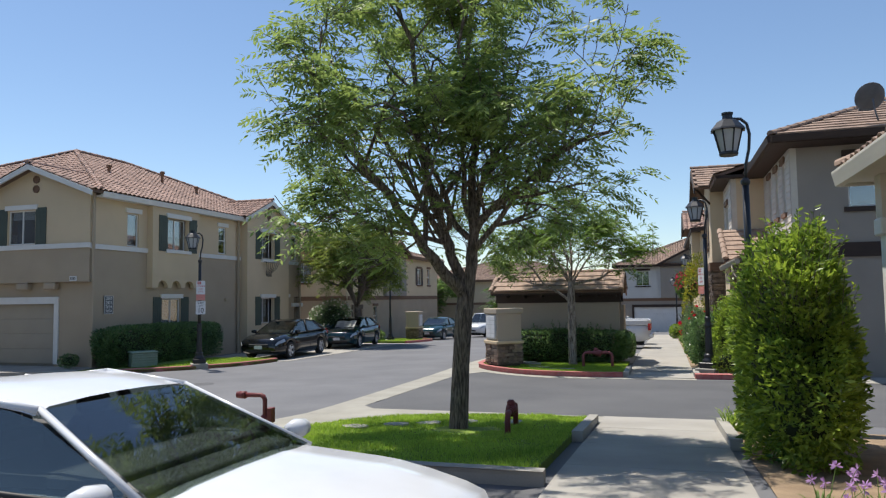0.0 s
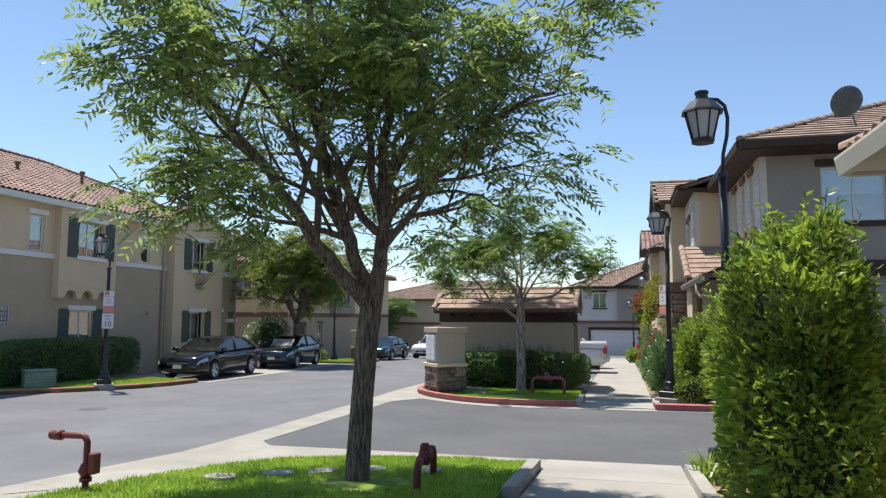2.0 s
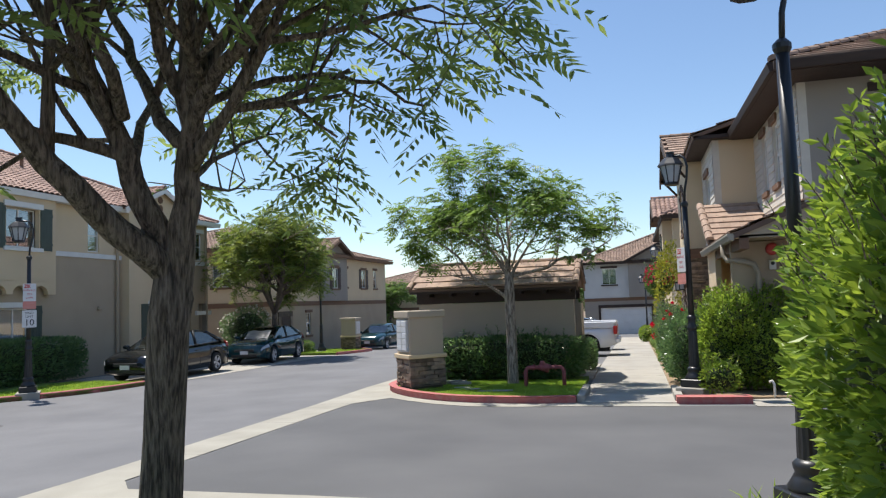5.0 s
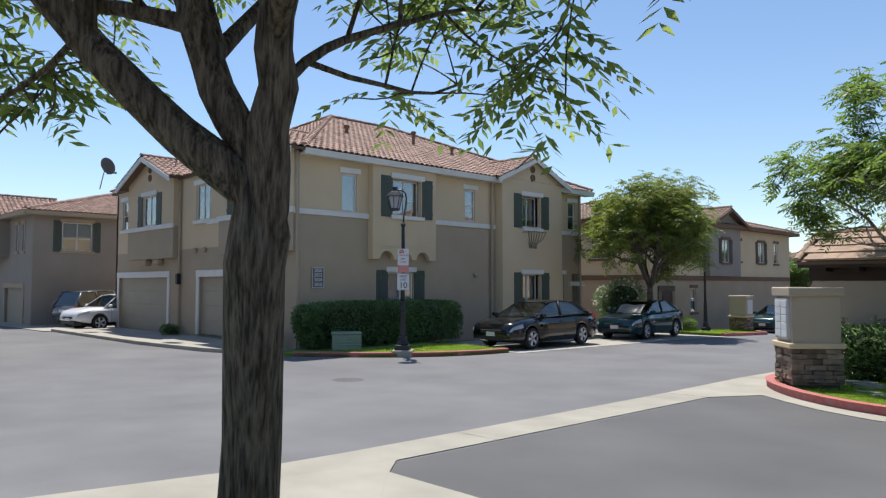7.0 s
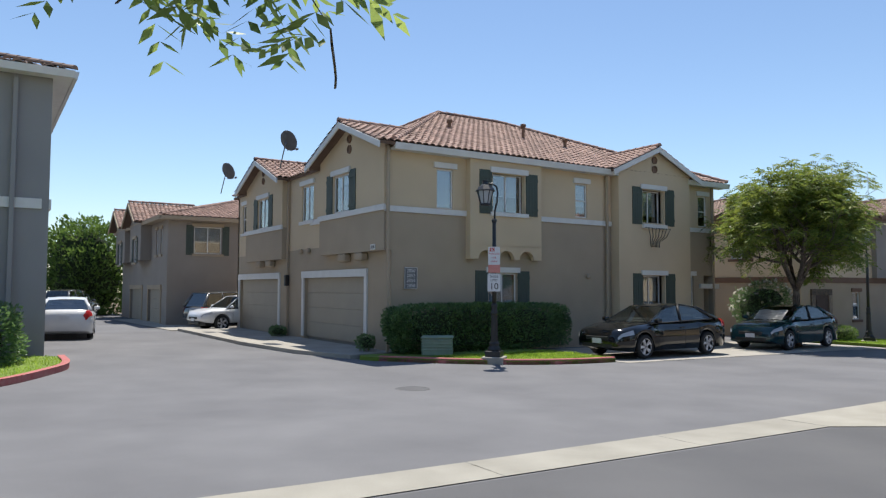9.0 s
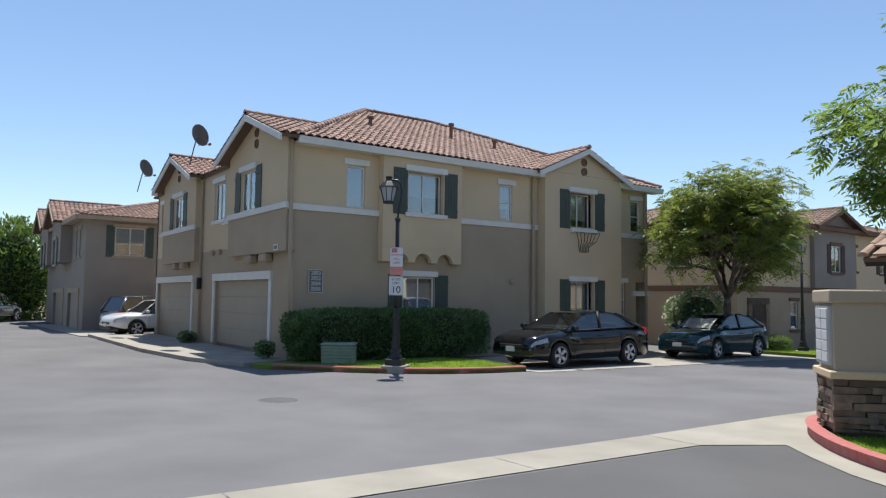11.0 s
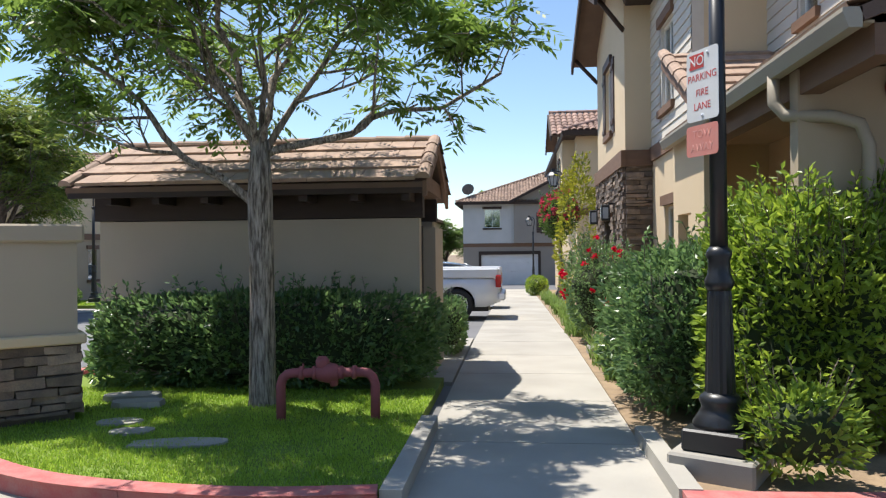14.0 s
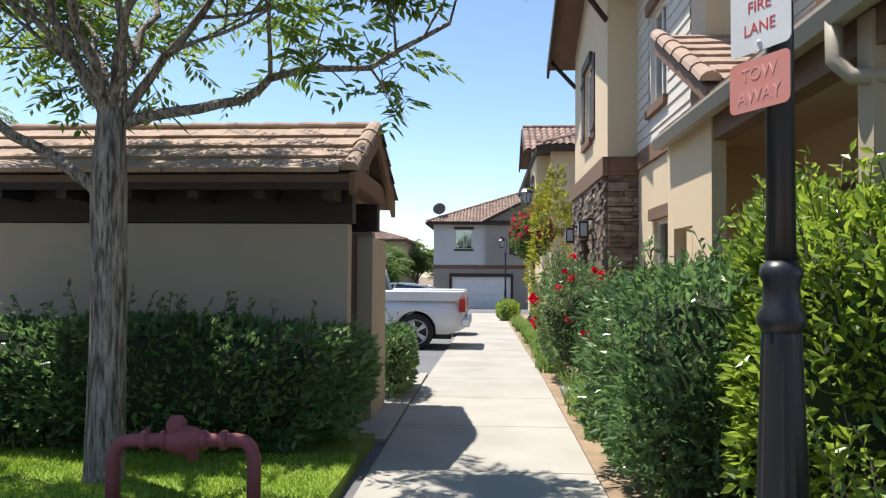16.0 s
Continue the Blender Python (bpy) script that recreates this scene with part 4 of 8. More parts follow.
    part("foundation", boxes((XW + 0.18, Y0 + 0.18, -1.3, X - 0.18, Y1 - 0.18, -0.4)), M_CONC, h)
    return h


corner_house()


def entry_door(parent, axis, pos, u0, u1, z0, z1, out):
    d = base("entry_door", pose(0, 0, 0), "", "")
    d.parent = parent
    slab("door_leaf", d, axis, pos, u0, u1, z0, z1, M_BSHUT, 0.04, out)
    for k in range(3):
        za = z0 + 0.15 + k * (z1 - z0 - 0.2) / 3
        slab("door_panel", d, axis, pos + out * 0.04, u0 + 0.12, u1 - 0.12, za, za + (z1 - z0) / 3 - 0.18, M_BSHUT, 0.02, out)
    for a, b, c, e in ((u0 - 0.3, u0, z0, z1), (u1, u1 + 0.3, z0, z1), (u0 - 0.3, u1 + 0.3, z1, z1 + 0.3)):
        slab("door_surround", d, axis, pos, a, b, c, e, M_STONE, 0.08, out)


def plain_house(name, label, x0, x1, y0, y1, z0, zb, ze, zr, low, up, tile, face, wins, trim=M_BROWN, gables=(), over=0.5, band=M_BROWN, doors=(), barrel=True):
    """A two-storey house as a box with a hip roof. wins: (side, u0, u1, z0, z1, shutter or None); doors: (side, u0, u1, z0, z1, paint)."""
    h = base(name, pose(0, 0, 0), label, "house")
    sides = {"S": ("x", y0, x0, x1, -1), "N": ("x", y1, x0, x1, 1), "E": ("y", x1, y0, y1, 1), "W": ("y", x0, y0, y1, -1)}
    for s, (axis, pos, u0, u1, out) in sides.items():
        if axis == "y":
            u0, u1 = u0 + 0.18, u1 - 0.18
        for za, zc, m in ((z0, zb, low), (zb, ze, up)):
            holes = [(w[1], w[3], w[2], w[4]) for w in wins if w[0] == s and za <= w[3] < zc]
            holes += [(d[1], d[3], d[2], d[4]) for d in doors if d[0] == s and za <= d[3] < zc]
            wall("wall", h, axis, pos, u0, u1, za, zc, m, holes, out=out)
        if band and s in face:
            slab("band", h, axis, pos, u0 - 0.0, u1 + 0.0, zb - 0.14, zb + 0.14, band, 0.06, out)
    for s, a, b, za, zc, sh in wins:
        axis, pos, _, _, out = sides[s]
        window(h, axis, pos, a, b, za, zc, out, random.choice((0.3, 0.6, 0.9)), 1 if b - a > 0.8 else 0, sh, trim, trim, rail=b - a <= 0.8, hw=0.4)
    for s, a, b, za, zc, m in doors:
        axis, pos, _, _, out = sides[s]
        garage_door(h, axis, pos, a, b, za, zc, m, out, trim)
    ex0, ex1, ey0, ey1 = x0 - over, x1 + over, y0 - over, y1 + over
    w, l = ex1 - ex0, ey1 - ey0
    half = min(w, l) / 2
    if l >= w:
        P, Q = ((ex0 + ex1) / 2, ey0 + half, zr), ((ex0 + ex1) / 2, ey1 - half, zr)
        A, B, C, D = (ex0, ey0, ze), (ex1, ey0, ze), (ex1, ey1, ze), (ex0, ey1, ze)
        roof_plane(h, A, B, P, P, tile, barrel)
        roof_plane(h, B, C, Q, P, tile, barrel)
        roof_plane(h, C, D, Q, Q, tile, barrel)
        roof_plane(h, D, A, P, Q, tile, barrel)
        hips = ((A, P), (B, P), (C, Q), (D, Q), (P, Q))
    else:
        P, Q = (ex0 + half, (ey0 + ey1) / 2, zr), (ex1 - half, (ey0 + ey1) / 2, zr)
        A, B, C, D = (ex0, ey0, ze), (ex1, ey0, ze), (ex1, ey1, ze), (ex0, ey1, ze)
        roof_plane(h, A, B, Q, P, tile, barrel)
        roof_plane(h, B, C, Q, Q, tile, barrel)
        roof_plane(h, C, D, P, Q, tile, barrel)
        roof_plane(h, D, A, P, P, tile, barrel)
        hips = ((A, P), (D, P), (B, Q), (C, Q), (P, Q))
    for p, q in hips:
        ridge_tiles(h, Vector(p) + Vector((0, 0, 0.08)), Vector(q) + Vector((0, 0, 0.08)), tile)
    for p, q in ((A, B), (B, C), (C, D), (D, A)):
        gutter_board(h, p, q, trim, 0.2)
    part("soffit", boxes((ex0 + 0.02, ey0 + 0.02, ze - 0.16, ex1 - 0.02, ey1 - 0.02, ze - 0.12)), trim, h)
    for axis, pos, u0, u1, zt, proj, m in gables:
        # small gabled front: axis the wall runs along; proj: how far it stands out (signed)
        out = 1 if proj > 0 else -1
        f = pos + proj
        gz = ze + 0.05
        um = (u0 + u1) / 2
        wz = ze - 2.35
        wall("gable_front", h, axis, f, u0, u1, zb + 0.14, gz, m, [(um - 0.5, wz, um + 0.5, wz + 1.4)], abs(proj) + 0.05, out)
        window(h, axis, f, um - 0.5, um + 0.5, wz, wz + 1.4, out, 0.6, 1, M_BSHUT if tile is M_TILE2 else M_SHUT, trim, trim, hw=0.4, inset=0.04)
        gable_end(h, axis, f, u0, u1, gz, zt - 0.15, m, out)
        um = (u0 + u1) / 2
        for s in (-1, 1):
            ue = u0 - 0.4 if s < 0 else u1 + 0.4
            fe, be = f + out * 0.45, f - out * 3.5
            if axis == "y":
                ea, eb, pa, pb = (fe, ue, ze), (be, ue, ze), (fe, um, zt), (be, um, zt)
                o3 = (out, 0, 0)
            else:
                ea, eb, pa, pb = (ue, fe, ze), (ue, be, ze), (um, fe, zt), (um, be, zt)
                o3 = (0, out, 0)
            roof_plane(h, ea, eb, pb, pa, tile, barrel)
            rake(h, Vector(ea) + Vector((0, 0, -0.02)), Vector(pa) + Vector((0, 0, -0.02)), o3, trim)
        ridge_tiles(h, Vector(pa) + Vector((0, 0, 0.06)), Vector(pb) + Vector((0, 0, 0.06)), tile)
    part("foundation", boxes((x0 + 0.2, y0 + 0.2, z0 - 1.5, x1 - 0.2, y1 - 0.2, z0 + 0.1)), M_CONC, h)
    return h


# second house along the street, brown-trimmed
plain_house("street_house", "two-storey grey-tan stucco house with brown trim", -33, -20.2, 44.0, 64.0, -1.9, 1.6, 4.95, 6.9, M_TAUPE, M_TAN, M_TILE2, "SE",
            [("E", 46.0, 46.7, 2.7, 4.0, None), ("E", 55.0, 55.6, 2.75, 4.05, None), ("E", 58.4, 59.4, 2.7, 4.05, M_BSHUT), ("E", 61.1, 61.8, 2.7, 4.1, None), ("E", 48.6, 49.3, -0.4, 1.0, None), ("S", -24.0, -22.8, 2.7, 4.0, None)],
            gables=(("y", -20.2, 50.6, 55.0, 6.0, 0.25, M_GREY),), doors=())
entry_door(bpy.data.objects["street_house"], "y", -20.2, 45.1, 46.3, -1.2, 0.85, 1)
plain_house("far_street_house", "two-storey tan house far down the street", -30, -8, 84, 100, -3.5, 0.8, 3.6, 6.0, M_TAUPE, M_TAN, M_TILE2, "S", [("S", -19, -17.8, 1.3, 2.5, None), ("S", -13, -11.8, 1.3, 2.5, None)])
# grey house west across the lane mouth
plain_house("west_house", "two-storey grey stucco house with white band", -38.0, -23.2, -4.0, 12.5, -1.4, 3.42, 7.15, 9.6, M_COOLGREY, M_COOLGREY, M_TILE2, "NE", [("E", 8.3, 9.2, 0.9, 2.2, None)], M_WHITE, band=M_WHITE)
downspout(bpy.data.objects["west_house"], -23.1, 11.6, -1.0, 6.9, M_COOLGREY, 0.06)
# grey house behind the corner house
plain_house("back_house", "two-storey grey stucco house with terracotta roof", -56, -41.5, 19.5, 34, -1.6, 2.6, 5.0, 7.2, M_GREY, M_GREY, M_TILE, "SE",
            [("E", 20.9, 22.4, 3.0, 4.5, M_SHUT), ("S", -43.4, -42.9, 3.0, 4.4, None), ("S", -44.6, -44.1, 3.0, 4.4, None)],
            M_TAUPE, (("x", 19.5, -49.6, -46.0, 6.3, -0.6, M_GREY), ("x", 19.5, -55.2, -51.6, 6.3, -0.6, M_GREY)), band=None, doors=(("S", -46.5, -43.0, -1.2, 1.0, M_GARAGE), ("S", -52.5, -48.5, -1.2, 1.0, M_GARAGE)))
# house at the end of the walk
plain_house("end_house", "two-storey white and tan house with white garage door", -4.3, 9.0, 73.0, 88.0, -2.5, 1.1, 4.45, 7.3, M_GREY, M_BLUEGREY, M_TILE2, "S",
            [("S", -2.65, -1.4, 2.45, 3.9, None)], M_DKBROWN, (("x", 73.0, -0.35, 5.0, 6.0, -0.3, M_GREY),), doors=(("S", -2.9, 1.5, -2.3, 0.36, M_WGAR),))
# house beyond the stone bay
plain_house("mid_house", "two-storey tan house with terracotta roof beyond the roses", 2.2, 12, 46, 62, -1.6, 2.3, 5.5, 7.6, M_TAN, M_TAN, M_TILE, "SW", [("W", 48, 49, 3, 4.4, None)], M_DKBROWN, (("y", 2.2, 47.0, 51.0, 6.8, -0.5, M_TAN),))


def ledge_stones(parent, axis, pos, u0, u1, z0, z1, out, seed, holes=()):
    """Dry-laid ledge stones on a wall face, each a part."""
    rng = random.Random(seed)
    z = z0
    k = 0
    while z < z1 - 0.02:
        hgt = min(rng.uniform(0.045, 0.11), z1 - z)
        u = u0 - rng.uniform(0, 0.1)
        while u < u1 - 0.03:
            ln = rng.uniform(0.16, 0.52)
            a, b = max(u, u0), min(u + ln, u1)
            if b - a > 0.03 and not any(h[0] < (a + b) / 2 < h[2] and h[1] < z + hgt / 2 < h[3] for h in holes):
                dp = rng.uniform(0.03, 0.085)
                p, q = sorted((pos, pos + out * dp))
                it = (a + 0.004, p, z + 0.004, b - 0.004, q, z + hgt - 0.004) if axis == "x" else (p, a + 0.004, z + 0.004, q, b - 0.004, z + hgt - 0.004)
                bm = boxes(it)
                for v in bm.verts:
                    v.co += Vector((rng.uniform(-1, 1), rng.uniform(-1, 1), rng.uniform(-1, 1))) * 0.011
                part("ledge_stone", bm, M_STONE, parent)
            u += ln
        z += hgt
        k += 1


# house with stone bay beside the walk
def stone_house():
    h = base("stone_house", pose(0, 0, 0), "two-storey tan house with cream siding and stone bay", "house")
    Z0, ZB, ZE = -1.2, 2.7, 5.75
    # first length, siding above
    xa, ya, yb = 3.54, 22.5, 28.0
    wn1 = [(23.3, 3.9, 23.85, 5.35), (24.7, 3.9, 25.25, 5.35), (26.2, 3.9, 26.75, 5.35)]
    wall("wall", h, "y", xa, ya, yb, ZB, ZE, M_CREAM, wn1, out=-1, label="cream lap siding")
    for k in range(17):
        z = ZB + 0.15 + k * 0.178
        cuts = [(ya, yb)]
        if 3.72 < z < 5.5:
            cuts = [(ya, 23.22), (23.93, 24.62), (25.33, 26.12), (26.83, yb)]
        for a, b in cuts:
            bm = bmesh.new()
            v = [bm.verts.new(p) for p in ((xa - 0.022, a, z), (xa - 0.022, b, z), (xa - 0.004, b, z + 0.175), (xa - 0.004, a, z + 0.175), (xa + 0.01, a, z), (xa + 0.01, b, z))]
            for f in ((0, 3, 2, 1), (0, 1, 5, 4)):
                bm.faces.new([v[i] for i in f])
            part("siding_board", bm, M_CREAM, h)
    for u in wn1:
        window(h, "y", xa, u[0], u[2], u[1], u[3], -1, 0.5, 0, None, M_BROWN, M_BROWN, rail=True)
    wall("wall", h, "y", xa, ya, yb, Z0, ZB, M_TAN, [(25.6, 0.3, 26.3, 1.55)], out=-1)
    window(h, "y", xa, 25.6, 26.3, 0.3, 1.55, -1, 0.9, 0, None, M_BROWN, None, rail=True)
    slab("band", h, "y", xa, ya, yb, ZB - 0.14, ZB + 0.14, M_BROWN, 0.05, -1)
    # south end, its shade put into the colour as grey stucco
    wall("wall", h, "x", ya, xa + 0.18, 14.0, ZB, ZE, M_GREY, [(5.0, 3.9, 6.5, 5.3)], out=-1, label="stucco end wall with shade in its grey colour")
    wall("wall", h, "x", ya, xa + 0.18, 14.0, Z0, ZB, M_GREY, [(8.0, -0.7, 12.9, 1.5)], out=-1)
    garage_door(h, "x", ya, 8.0, 12.9, -0.7, 1.5, M_GARAGE, -1)
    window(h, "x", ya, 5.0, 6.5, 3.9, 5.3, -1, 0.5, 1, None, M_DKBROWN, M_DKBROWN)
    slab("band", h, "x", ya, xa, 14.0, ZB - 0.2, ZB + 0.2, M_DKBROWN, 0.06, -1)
    # second length, standing further out
    xb, yc = 2.42, 31.3
    wall("wall", h, "y", xb, yb, yc, ZB, ZE, M_CREAM, [(29.3, 3.4, 30.3, 4.9)], out=-1)
    for k in range(17):
        z = ZB + 0.15 + k * 0.178
        cuts = [(yb, yc)] if not 3.2 < z < 5.1 else [(yb, 29.2), (30.4, yc)]
        for a, b in cuts:
            bm = bmesh.new()
            v = [bm.verts.new(p) for p in ((xb - 0.022, a, z), (xb - 0.022, b, z), (xb - 0.004, b, z + 0.175), (xb - 0.004, a, z + 0.175), (xb + 0.01, a, z), (xb + 0.01, b, z))]
            for f in ((0, 3, 2, 1), (0, 1, 5, 4)):
                bm.faces.new([v[i] for i in f])
            part("siding_board", bm, M_CREAM, h)
    window(h, "y", xb, 29.3, 30.3, 3.4, 4.9, -1, 0.4, 1, None, M_BROWN, M_BROWN)
    wall("wall", h, "y", xb, yb, yc, Z0, ZB, M_TAN, [(28.8, 0.1, 30.1, 1.6)], out=-1, label="tan stucco lower wall")
    window(h, "y", xb, 28.8, 30.1, 0.1, 1.6, -1, 0.6, 1, None, M_BROWN, None)
    slab("band", h, "y", xb, yb, yc, ZB - 0.14, ZB + 0.14, M_BROWN, 0.05, -1)
    wall("wall", h, "x", yb, xb + 0.18, xa, Z0, ZE, M_TAN, [], out=-1)
    # stone bay
    xc, yd = 1.9, 36.0
    wall("bay_wall", h, "y", xc, yc, yd, Z0, ZB, M_MORTAR, [(33.2, -0.9, 34.4, 1.5)], out=-1)
    wall("bay_wall", h, "y", xc, yc, yd, ZB, ZE + 0.3, M_TAN, [(33.2, 3.5, 34.2, 5.0)], out=-1, label="tan stucco upper bay")
    wall("bay_wall", h, "x", yc, xc + 0.18, xb + 0.18, Z0, ZB, M_MORTAR, [], out=-1)
    wall("bay_wall", h, "x", yc, xc + 0.18, xb + 0.18, ZB, ZE + 0.3, M_TAN, [], out=-1)
    ledge_stones(h, "y", xc, yc, yd, 0.0, 2.5, -1, 4, [(33.2, -0.9, 34.4, 1.5)])
    ledge_stones(h, "x", yc, xc, xb, 0.0, 2.5, -1, 9)
    slab("band", h, "y", xc, yc - 0.1, yd, ZB - 0.22, ZB + 0.1, M_BROWN, 0.1, -1)
    slab("band", h, "x", yc, xc, xb, ZB - 0.22, ZB + 0.1, M_BROWN, 0.1, -1)
    window(h, "y", xc, 33.2, 34.2, 3.5, 5.0, -1, 0.5, 1, M_BSHUT, M_BSHUT, M_BROWN, hw=0.4)
    part("entry_lintel", boxes((xc - 0.12, 33.0, 1.5, xc + 0.1, 34.6, 1.75)), M_BROWN, h)
    for y in (32.6, 34.9):
        o = base("wall_lantern", pose(0, 0, 0), "", "")
        o.parent = h
        part("lantern_cage", boxes((xc - 0.34, y - 0.09, 1.45, xc - 0.16, y + 0.09, 1.8), bevel=0.015), M_BLACK, o)
        part("lantern_glass", boxes((xc - 0.345, y - 0.06, 1.5, xc - 0.155, y + 0.06, 1.74), (xc - 0.31, y - 0.095, 1.5, xc - 0.19, y + 0.095, 1.74)), M_LAMPG, o)
        part("lantern_arm", boxes((xc - 0.18, y - 0.02, 1.8, xc, y + 0.02, 1.84)), M_BLACK, o)
    gable_end(h, "y", xc, yc, yd, ZE + 0.3, 6.95, M_TAN, -1)
    wall("wall", h, "x", yd, xc + 0.18, 14, Z0, ZE, M_TAN, [])
    wall("wall", h, "y", 14.0, ya, yd, Z0, ZE, M_TAN, [])
    # roofs
    e = 0.6
    ze, zr = 5.85, 8.3
    A, B, C, D = (xa - e, ya - 1.0, ze), (14.6, ya - 1.0, ze), (14.6, yd + 0.5, ze), (xa - e, yd + 0.5, ze)
    P, Q = (8.8, 27.5, zr), (8.8, 31.0, zr)
    roof_plane(h, A, B, P, P, M_TILE2, False)
    roof_plane(h, B, C, Q, P, M_TILE2, False)
    roof_plane(h, C, D, Q, Q, M_TILE2, False)
    roof_plane(h, D, A, P, Q, M_TILE2, False)
    for p, q in ((A, P), (B, P), (C, Q), (D, Q), (P, Q)):
        ridge_tiles(h, Vector(p) + Vector((0, 0, 0.06)), Vector(q) + Vector((0, 0, 0.06)), M_TILE2)
    gutter_board(h, A, B, M_DKBROWN, 0.18)
    gutter_board(h, D, A, M_DKBROWN, 0.18)
    part("soffit", boxes((xa - e + 0.02, ya - 0.98, ze - 0.2, 14.5, yd, ze - 0.14)), M_DKBROWN, h)
    part("roof_lower", boxes((xb - 0.5, yb - 0.3, ze - 0.16, xa, yc, ze - 0.05)), M_DKBROWN, h)
    roof_plane(h, (xb - 0.55, yc, ze - 0.03), (xb - 0.55, yb - 0.3, ze - 0.03), (xa + 0.9, yb - 0.3, ze + 0.75), (xa + 0.9, yc, ze + 0.75), M_TILE2, False)
    # gable over the bay
    gm, gz = (yc + yd) / 2, 7.05
    for s in (-1, 1):
        ye = yc - 0.5 if s < 0 else yd + 0.5
        pa, pb = (xc - 0.6, gm, gz), (xc + 5, gm, gz)
        ea, eb = (xc - 0.6, ye, 5.85), (xc + 5, ye, 5.85)
        roof_plane(h, ea, eb, pb, pa, M_TILE2, False)
        rake(h, (xc - 0.58, ye, 5.83), (xc - 0.58, gm, gz - 0.02), (-1, 0, 0), M_DKBROWN, 0.26)
        tube("bracket", [(xc, ye + (0.55 if s < 0 else -0.55), 5.2), (xc - 0.55, ye + (0.4 if s < 0 else -0.4), 5.85)], 0.06, M_DKBROWN, h, 4)
    ridge_tiles(h, (xc - 0.65, gm, gz + 0.05), (xc + 4, gm, gz + 0.05), M_TILE2)
    # lean-to porch roof before the first length
    px, pz = 2.02, 2.5
    roof_plane(h, (1.96, 25.75, 2.62), (xa, 25.75, 2.62), (xa, yb - 0.05, 3.78), (1.96, yb - 0.05, 3.78), M_SHAKE, False)
    ridge_tiles(h, (1.98, 25.75, 2.68), (1.98, yb - 0.05, 3.84), M_SHAKE, 0.1)
    rake(h, (1.98, 25.75, 2.6), (1.98, yb - 0.05, 3.76), (-1, 0, 0), M_BROWN, 0.16, 0.04)
    wall("porch_cheek", h, "y", 2.12, 26.2, yb, Z0, 2.62, M_TAN, [(26.9, -0.7, 27.7, 1.35)], 0.15, -1)
    roof_plane(h, (px, yb - 0.05, pz), (px, 21.75, pz), (xa, 21.75, pz + 0.6), (xa, yb - 0.05, pz + 0.6), M_SHAKE, False)
    gutter_board(h, (px, yb - 0.05, pz), (px, 21.75, pz), M_GARAGE, 0.14, "porch_gutter")
    part("porch_beam", boxes((px + 0.12, 21.8, pz - 0.32, px + 0.3, yb, pz - 0.08)), M_BROWN, h)
    part("porch_ceiling", boxes((px + 0.05, 21.8, pz - 0.08, xa + 0.1, yb, pz - 0.04)), M_TAUPE, h)
    raw("porch_gable", [(px + 0.05, 21.8, pz - 0.1), (xa, 21.8, pz - 0.1), (xa, 21.8, pz + 0.52), (px + 0.05, 21.8, pz - 0.02), (px + 0.05, 21.92, pz - 0.1), (xa, 21.92, pz - 0.1), (xa, 21.92, pz + 0.52), (px + 0.05, 21.92, pz - 0.02)], [(0, 1, 2, 3), (7, 6, 5, 4), (3, 2, 6, 7), (1, 5, 6, 2), (0, 4, 5, 1), (0, 3, 7, 4)], M_TAUPE, h)
    wall("porch_wall", h, "x", ya + 0.6, px + 0.1, xa, Z0, pz - 0.1, M_TAUPE, [], out=-1)
    tube("downpipe", [(px - 0.03, 23.3, 2.4), (px - 0.03, 23.3, 2.15), (px + 0.03, 23.2, 2.02), (px + 0.35, 23.0, 1.97), (px + 0.55, 22.97, 1.9), (px + 0.62, 22.97, 1.72), (px + 0.62, 22.97, -0.7)], 0.055, M_GARAGE, h, 8)
    part("foundation", boxes((xa + 0.2, ya + 0.2, -1.4, 13.8, yd - 0.2, -0.5)), M_CONC, h)
    return h


stone_house()
# near house by the first walk
plain_house("near_house", "near stucco house with cream gutter and white columns", 3.1, 12.0, -8.0, 10.2, -0.6, 2.0, 3.15, 5.2, M_GREY, M_GREY, M_TILE2, "NW", [], M_CREAM, over=0.75, band=None)


